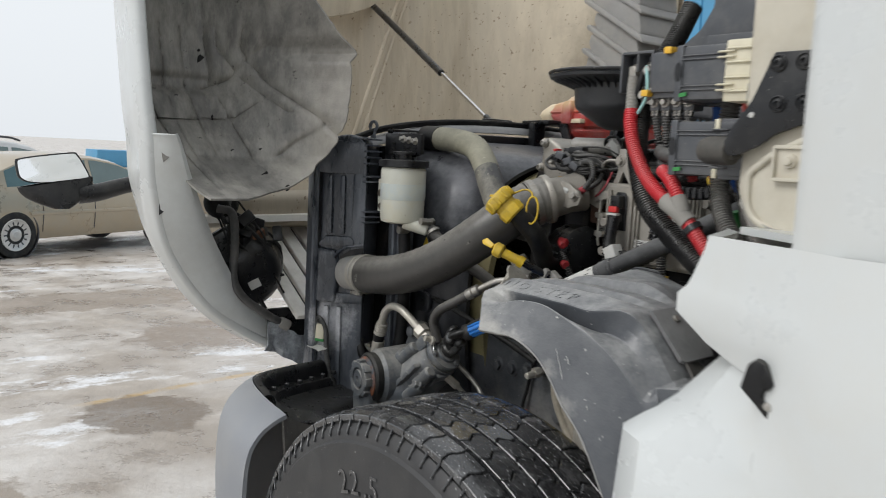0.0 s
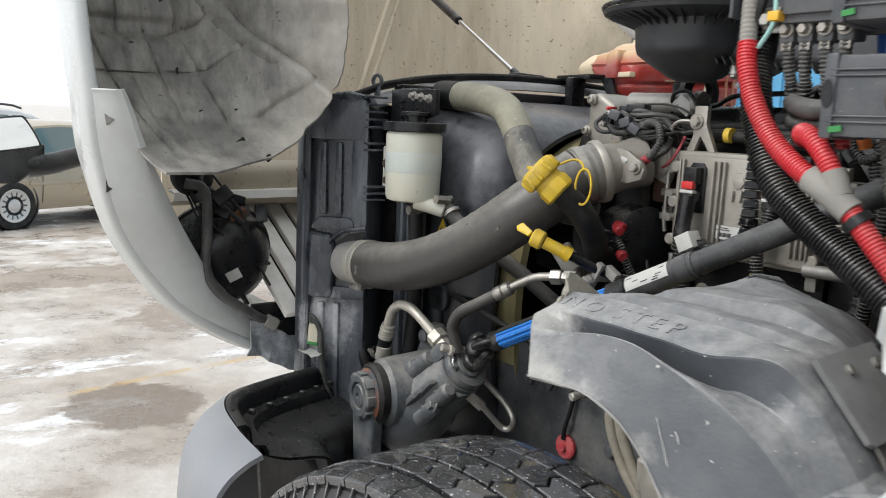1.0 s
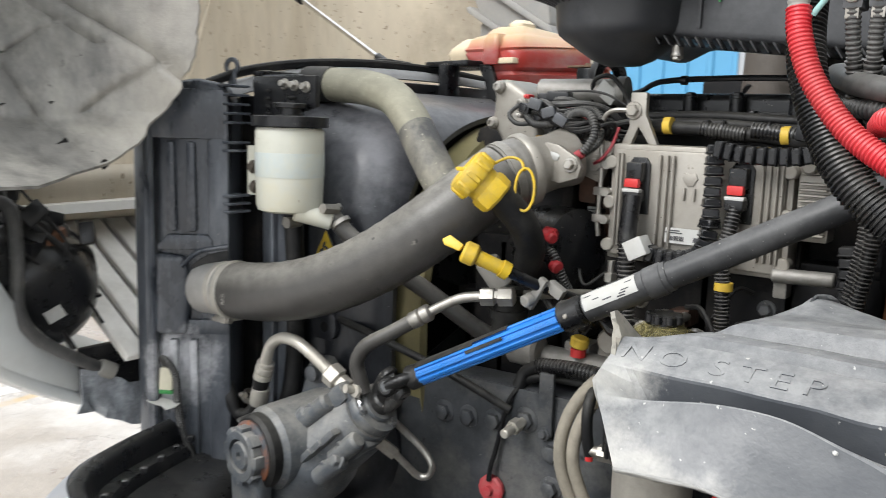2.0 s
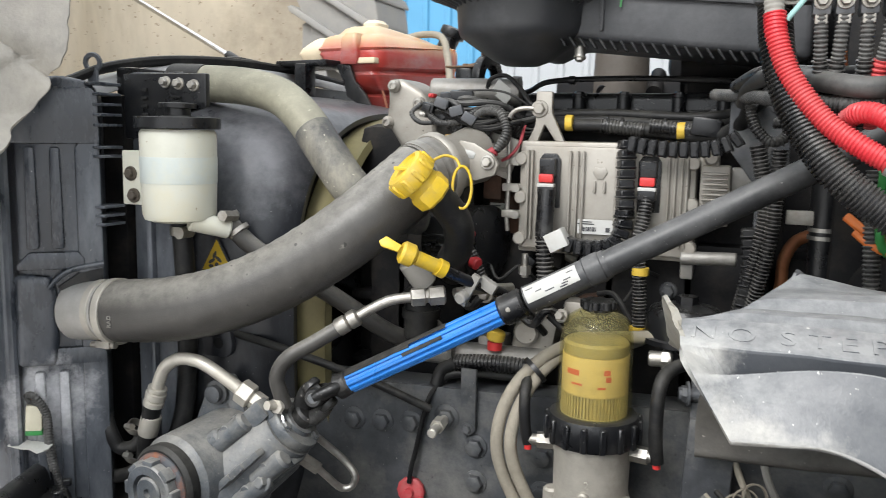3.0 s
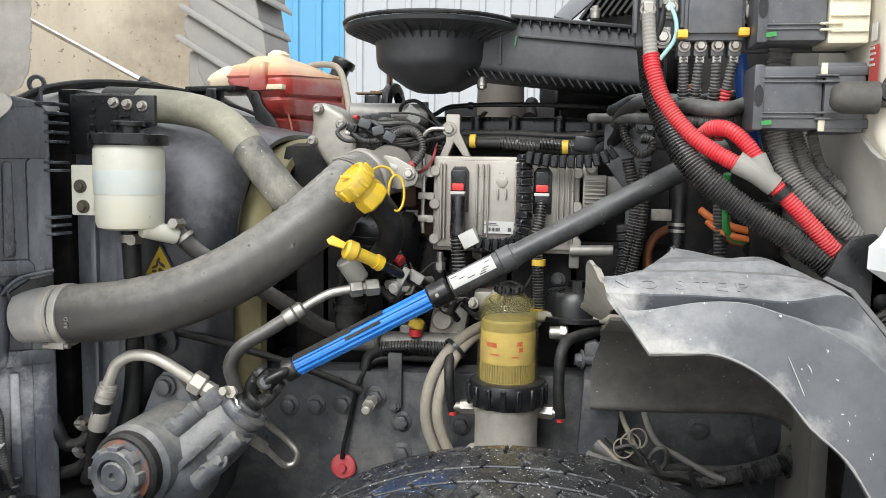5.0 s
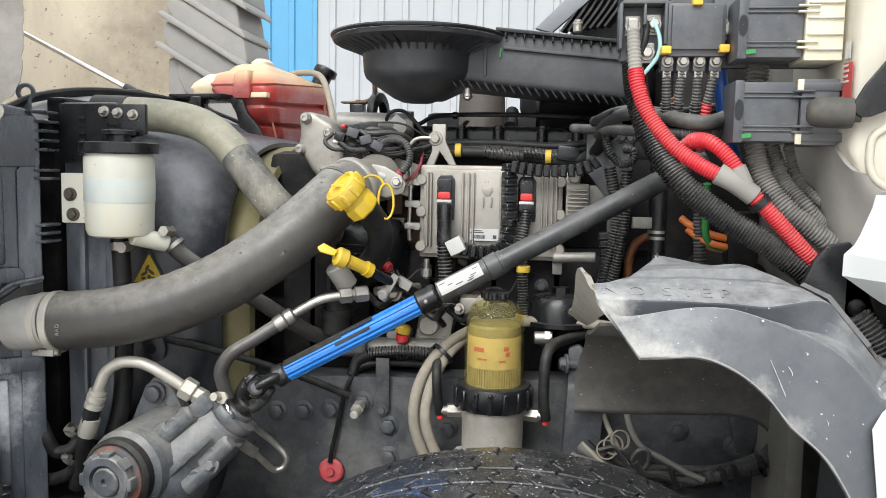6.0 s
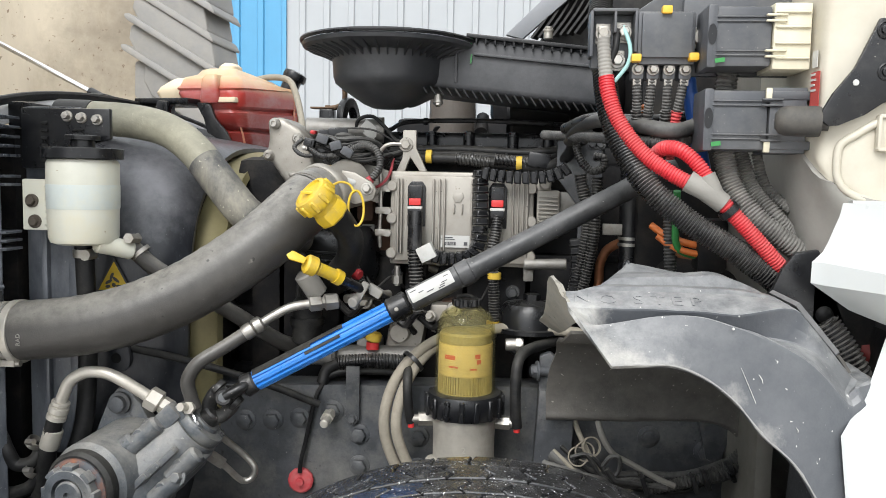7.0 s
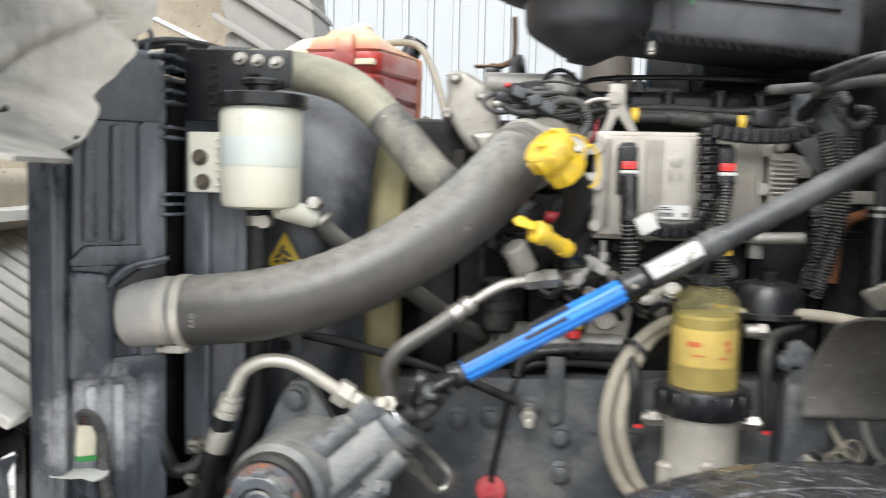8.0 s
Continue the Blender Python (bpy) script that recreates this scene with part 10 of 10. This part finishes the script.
for x, bend, red_end in ((-0.833, 0.004, False), (-0.811, -0.003, False), (-0.788, 0.001, False), (-0.765, -0.008, True)):
    pts = [(x, 1.257, 1.566), (x + bend * 0.4, 1.260, 1.540), (x + bend, 1.272, 1.505), (x + bend * 1.3, 1.295, 1.45)]
    c = thing("terminal_lead", pts[0], "%s corrugated lead hanging from the power block" % ("black and red" if red_end else "dusty black"), "cable", "terminal leads")
    bm = B()
    ribbed(bm, pts[:2] + [tuple(V(pts[1]).lerp(V(pts[2]), 0.6))], 0.0072, 0.0045)
    part("sleeve", bm, conduit_grey, c)
    bm = B()
    ribbed(bm, [tuple(V(pts[1]).lerp(V(pts[2]), 0.6)), pts[2], pts[3]], 0.0088, 0.0048)
    part("lower_sleeve", bm, conduit_red if red_end else conduit_black, c)
cable("cross_cable", [(-0.717, 1.30, 1.512), (-0.770, 1.245, 1.490), (-0.821, 1.262, 1.496), (-0.865, 1.36, 1.511), (-0.896, 1.48, 1.509), (-0.911, 1.60, 1.489)], 0.0115, conduit_grey, "dusty grey cable crossing to the engine", "cable")
cable("cross_cable", [(-0.723, 1.31, 1.490), (-0.785, 1.250, 1.472), (-0.842, 1.30, 1.478), (-0.888, 1.45, 1.489), (-0.913, 1.58, 1.496), (-0.956, 1.70, 1.504)], 0.0095, conduit_grey, "dusty grey corrugated cable crossing to the engine", "cable", 0.005)
cable("cross_cable", [(-0.72, 1.33, 1.52), (-0.80, 1.35, 1.51), (-0.88, 1.42, 1.518), (-0.92, 1.58, 1.51)], 0.010, conduit_black, "black cable crossing to the engine", "cable")
cable("blue_air_line", [(-0.752, 1.315, 1.60), (-0.744, 1.312, 1.545), (-0.731, 1.318, 1.49), (-0.71, 1.35, 1.43)], 0.0115, blue_line, "blue plastic air line behind the leads", "air line")
cable("orange_air_line", [(-0.775, 1.44, 1.340), (-0.755, 1.425, 1.326), (-0.715, 1.41, 1.312), (-0.655, 1.42, 1.304)], 0.0062, orange_plastic, "orange air line under the conduit", "air line")
cable("orange_air_line", [(-0.765, 1.43, 1.322), (-0.745, 1.415, 1.307), (-0.71, 1.405, 1.297), (-0.655, 1.415, 1.290)], 0.0056, orange_plastic, "orange air line under the conduit", "air line")
cable("orange_air_line", [(-0.806, 1.35, 1.535), (-0.80, 1.36, 1.50), (-0.79, 1.38, 1.45)], 0.008, orange_plastic, "orange air line behind the leads", "air line")
cable("green_air_line", [(-0.745, 1.38, 1.40), (-0.742, 1.40, 1.35), (-0.73, 1.41, 1.30), (-0.66, 1.42, 1.288)], 0.006, green_plastic, "thin green air line under the conduit", "air line")
cable("pale_wire", [(-0.856, 1.252, 1.64), (-0.846, 1.245, 1.61), (-0.848, 1.246, 1.585), (-0.866, 1.25, 1.56)], 0.003, teal_line, "pale green wire at the power block", "wire")
cable("dark_lead", [(-0.864, 1.256, 1.636), (-0.866, 1.25, 1.61), (-0.872, 1.252, 1.59)], 0.005, rubber, "black lead at the power block", "wire")
cable("copper_pipe", [(-0.842, 1.68, 1.17), (-0.838, 1.68, 1.21), (-0.836, 1.68, 1.248), (-0.818, 1.68, 1.280), (-0.776, 1.66, 1.298), (-0.74, 1.66, 1.30)], 0.0095, copper, "dull copper pipe beside the engine", "pipe")
cable("copper_pipe", [(-0.72, 1.55, 1.33), (-0.71, 1.53, 1.29), (-0.675, 1.52, 1.27)], 0.010, copper, "dull copper elbow under the air lines", "pipe")
cable("side_loom", [(-0.886, 1.62, 1.425), (-0.868, 1.62, 1.326), (-0.888, 1.63, 1.212), (-0.90, 1.65, 1.15)], 0.0125, conduit_black, "black corrugated loom beside the control unit", "cable conduit", 0.0058)
cable("side_loom", [(-0.855, 1.60, 1.42), (-0.858, 1.60, 1.305), (-0.873, 1.61, 1.209), (-0.885, 1.63, 1.15)], 0.011, conduit_black, "black corrugated loom beside the control unit", "cable conduit", 0.0058)
cable("side_loom", [(-0.75, 1.42, 1.40), (-0.748, 1.42, 1.33), (-0.742, 1.42, 1.25)], 0.0105, conduit_grey, "dusty loom hanging beside the pipe", "cable conduit", 0.0058)
cable("curled_loom", [(-0.902, 1.56, 1.49), (-0.893, 1.55, 1.455), (-0.872, 1.545, 1.432), (-0.852, 1.545, 1.437), (-0.850, 1.545, 1.455), (-0.868, 1.55, 1.458)], 0.008, conduit_black, "curled black loom end", "cable conduit", 0.005)
pole = thing("coolant_pipe", (-0.785, 1.635, 1.15), "black vertical coolant pipe with steel clamp", "pipe")
bm = B()
rod(bm, (-0.787, 1.635, 1.44), (-0.783, 1.635, 1.12), 0.021, seg=22)
part("pipe", bm, black_plastic, pole)
bm = B()
for z in (1.300, 1.288):
    rod(bm, (-0.785, 1.635, z), (-0.785, 1.635, z + 0.006), 0.0235, seg=22)
box(bm, (-0.815, 1.625, 1.32), (0.05, 0.006, 0.022), (0, 0, 0), 0.002)
part("clamp", bm, steel, pole)
# dark bracket plate in the corner behind
bm = B()
prism(bm, [(-0.93, 1.50), (-0.84, 1.50), (-0.84, 1.38), (-0.86, 1.36), (-0.87, 1.20), (-0.885, 1.20), (-0.885, 1.36), (-0.93, 1.42)], xz(1.66), 0.01, 0.003)
for x, z in ((-0.862, 1.484), (-0.846, 1.484)):
    hexbolt(bm, (x, 1.66, z), (0, -1, 0), 0.007, 0.006)
solo("corner_bracket", bm, rail_black, "black bracket plate with two bolts", "bracket")
# dark box and hoses under the power block, against the firewall
booster = thing("brake_booster", (-0.70, 1.65, 1.15), "dark brake and clutch unit at the firewall", "brake unit")
bm = B()
box(bm, (-0.70, 1.75, 1.40), (0.16, 0.3, 0.5), (0, 0, 0), 0.02)
part("body", bm, dark_iron, booster)
bm = B()
rod(bm, (-0.72, 1.55, 1.23), (-0.66, 1.42, 1.22), 0.05, seg=22, chamfer=0.01)
part("cylinder", bm, dark_iron, booster)
bm = B()
box(bm, (-0.68, 1.42, 1.31), (0.05, 0.05, 0.09), (0, 0, 0), 0.01)
part("valve", bm, dark_iron, booster)
bm = B()
ribbed(bm, [(-0.60, 1.24, 1.205), (-0.575, 1.22, 1.215), (-0.55, 1.20, 1.225)], 0.032, 0.008)
solo("bellows", bm, rubber, "black rubber bellows behind the fender", "bellows")
# cables lying along the rail behind the tyre
rng = random.Random(11)
for k in range(5):
    z0 = 0.93 - 0.012 * k
    pts = [(-0.93 + rng.uniform(-0.02, 0.02), 1.52, 0.90 + rng.uniform(-0.03, 0.02)), (-0.86, 1.50 + rng.uniform(-0.02, 0.02), 0.875 + rng.uniform(-0.02, 0.02)), (-0.78, 1.52, 0.855 + rng.uniform(-0.015, 0.015)), (-0.68, 1.52, 0.86 + rng.uniform(-0.015, 0.015)), (-0.58, 1.53, 0.90 + rng.uniform(-0.02, 0.02)), (-0.48, 1.55, 0.97)]
    cable("rail_wire", pts, rng.choice((0.004, 0.006, 0.009)), rng.choice((rubber, conduit_grey, tan_hose)), "dusty wire lying along the chassis rail", "wire", group="rail wires")
cable("rail_wire", [(-0.90, 1.55, 1.02), (-0.885, 1.53, 0.96), (-0.86, 1.51, 0.91), (-0.84, 1.50, 0.88)], 0.005, tan_hose, "dusty wire hanging to the chassis rail", "wire", group="rail wires")
for k in range(3):
    bm = B()
    lathe(bm, [(0.016, -0.003), (0.0185, -0.003), (0.0185, 0.003), (0.016, 0.003)], axis_m((-0.88 + 0.012 * k, 1.505, 0.905 + 0.01 * k), (0.3 * k - 0.2, -1, 0.4)), 20, ring=True)
    solo("wire_coil", bm, tan_hose, "small loop of dusty wire at the rail", "wire", "wire loops")


# ---- parked cars across the yard ----
def sedan(base, turn, paint, label, tall=1.42, estate=False):
    """Passenger car, length along local x, near side at local y = 0: a lofted shell with a glazed cabin."""
    car = thing("parked_car", base, label, "car", "parked cars")
    m = Matrix.Translation(base) @ Matrix.Rotation(turn, 4, "Z")
    W = 1.75
    tail = -2.3 if estate else -1.95
    roof = [(-2.42, 0.70), (-2.36, 0.93), (-2.2, 0.99), (tail, 1.0), (tail + (0.28 if estate else 0.85), tall - 0.05), (-0.55, tall), (0.05, tall - 0.015), (0.45, tall - 0.09), (1.22, 1.0), (1.7, 0.95), (2.2, 0.84), (2.38, 0.70), (2.43, 0.55)]
    stations = sorted({-2.43, -2.40, -2.34, 2.36, 2.40, 2.43} | {round(-2.3 + 0.1 * k, 2) for k in range(47)})

    def side(x):
        """How far the flank is drawn in towards the ends."""
        return 0.16 * max(0.0, abs(x) - 1.5) ** 2

    def section(x):
        top = table(roof, x)
        belt = min(top - 0.02, 0.95)
        a = side(x)
        cabin = max(0.0, top - belt)
        lean = 0.34 * cabin
        low = 0.24 + 0.10 * max(0.0, abs(x) - 1.9)
        pts = [(a + 0.05, low), (a + 0.015, 0.34), (a - 0.004, 0.50), (a - 0.012, 0.62), (a - 0.004, 0.78), (a + 0.02, 0.90), (a + 0.05, belt), (a + 0.05 + lean * 0.5, belt + cabin * 0.5), (a + 0.05 + lean * 0.92, belt + cabin * 0.90), (a + 0.14 + lean * 1.1, belt + cabin * 0.985), (W / 2, top + 0.015)]
        pts = [(y, max(z, low) if k == 0 else min(z, top + 0.015)) for k, (y, z) in enumerate(pts)]
        return pts + [(W - y, z) for y, z in pts[-2::-1]]

    bm = B()
    sheet(bm, [[m @ V((x, y, z)) for y, z in section(x)] for x in stations], 0.012)
    part("body", bm, paint, car, angle=50)
    bm = B()
    box(bm, (0, W / 2, 0.45), (4.5, 1.5, 0.42), (0, 0, 0), 0.05)
    bm.transform(m)
    part("floor_pan", bm, print_dark, car)

    def glass_at(x, f, flip):
        top = table(roof, x)
        belt = min(top - 0.02, 0.95)
        cabin = top - belt
        y = side(x) + 0.05 + 0.34 * cabin * f - 0.004
        return m @ V((x, W - y if flip else y, belt + cabin * f))

    ends = ((-1.95, -1.05), (-0.98, -0.10), (-0.03, 0.80)) if estate else ((-1.45, -0.98), (-0.92, -0.12), (-0.05, 0.82))
    for x0, x1 in ends:
        for flip in (False, True):
            bm = B()
            n = 8
            sheet(bm, [[glass_at(x0 + (x1 - x0) * k / n, f, flip) for f in (0.06, 0.45, 0.84)] for k in range(n + 1)], 0.004, flip)
            part("side_window", bm, car_glass, car, "dark tinted side window")
    if estate:
        for yy in (0.32, W - 0.32):
            bm = B()
            tube(bm, [(-1.95, yy, tall - 0.03), (-1.8, yy, tall + 0.05), (-0.2, yy, tall + 0.06), (0.2, yy, tall)], 0.02, 8)
            bm.transform(m)
            part("roof_rail", bm, print_dark, car)
    for x in (-0.95, -0.08, 0.92):
        bm = B()
        sweep(bm, [m @ V((x, side(x) + dy - 0.001, z)) for dy, z in ((0.012, 0.34), (-0.008, 0.50), (-0.016, 0.62), (-0.008, 0.78), (0.016, 0.90))], [0.005] * 5, 6)
        part("door_gap", bm, print_dark, car)
    bm = B()
    box(bm, (-0.1, -0.016, 0.60), (2.1, 0.018, 0.055), (0, 0, 0), 0.008)
    bm.transform(m)
    part("side_moulding", bm, paint, car)
    for x in (-0.80, 0.08):
        bm = B()
        box(bm, (x, -0.006, 0.83), (0.19, 0.03, 0.032), (0, 0, 0), 0.010)
        bm.transform(m)
        part("door_handle", bm, paint, car)
    for x in (-1.38, 1.38):
        for y0, sgn in ((0.0, -1), (W, 1)):
            wmx = m @ Matrix.Translation((x, y0 - sgn * 0.075, 0.32)) @ Matrix.Rotation(math.pi / 2 * (1 if sgn < 0 else -1), 4, "X")
            bm = B()
            lathe(bm, [(0.20, -0.10), (0.30, -0.10), (0.318, -0.07), (0.32, 0.06), (0.308, 0.092), (0.25, 0.105), (0.20, 0.09)], wmx, 40)
            w = part("wheel", bm, rubber, car)
            bm = B()
            lathe(bm, [(0.0, 0.104), (0.045, 0.104), (0.055, 0.096), (0.075, 0.094), (0.095, 0.088), (0.195, 0.094), (0.212, 0.106), (0.220, 0.100), (0.215, 0.06)], wmx, 36)
            part("wheel_cover", bm, hub_silver, w, "silver wheel cover")
            for k in range(14):
                bm = B()
                box(bm, (0.155, 0, 0.0925), (0.05, 0.020, 0.006), (0, 0, 0), 0.003, 1)
                bm.transform(wmx @ Matrix.Rotation(k * math.tau / 14, 4, "Z"))
                part("cover_slot", bm, print_dark, w)
            bm = B()
            lathe(bm, [(0.0, -0.12), (0.365, -0.12), (0.365, 0.082), (0.350, 0.082), (0.345, -0.11)], wmx, 40)
            part("wheel_arch", bm, print_dark, car)
    return car


T = radians(115)
sedan((-12.74, 3.70, ground_z(-12.3)), T, car_gold, "gold beige sedan parked across the icy yard")
sedan((-16.2, 3.35, ground_z(-16.4)), T, car_silver, "silver estate car parked behind the sedan", 1.64, True)
# low blue and white store far off
bm = B()
box(bm, (-62, 21.5, 0.0), (3, 9, 1.15), (0, 0, 0), 0.05)
solo("distant_store", bm, wall_blue, "low blue building far across the yard", "building")
bm = B()
tube(bm, [(-58, 21.5, -0.6), (-58, 21.5, 3.6)], 0.06, 8)
tube(bm, [(-58, 21.5, 3.5), (-58, 20.6, 3.9)], 0.05, 8)
solo("lamp_post", bm, print_dark, "thin lamp post far across the yard", "street lamp")
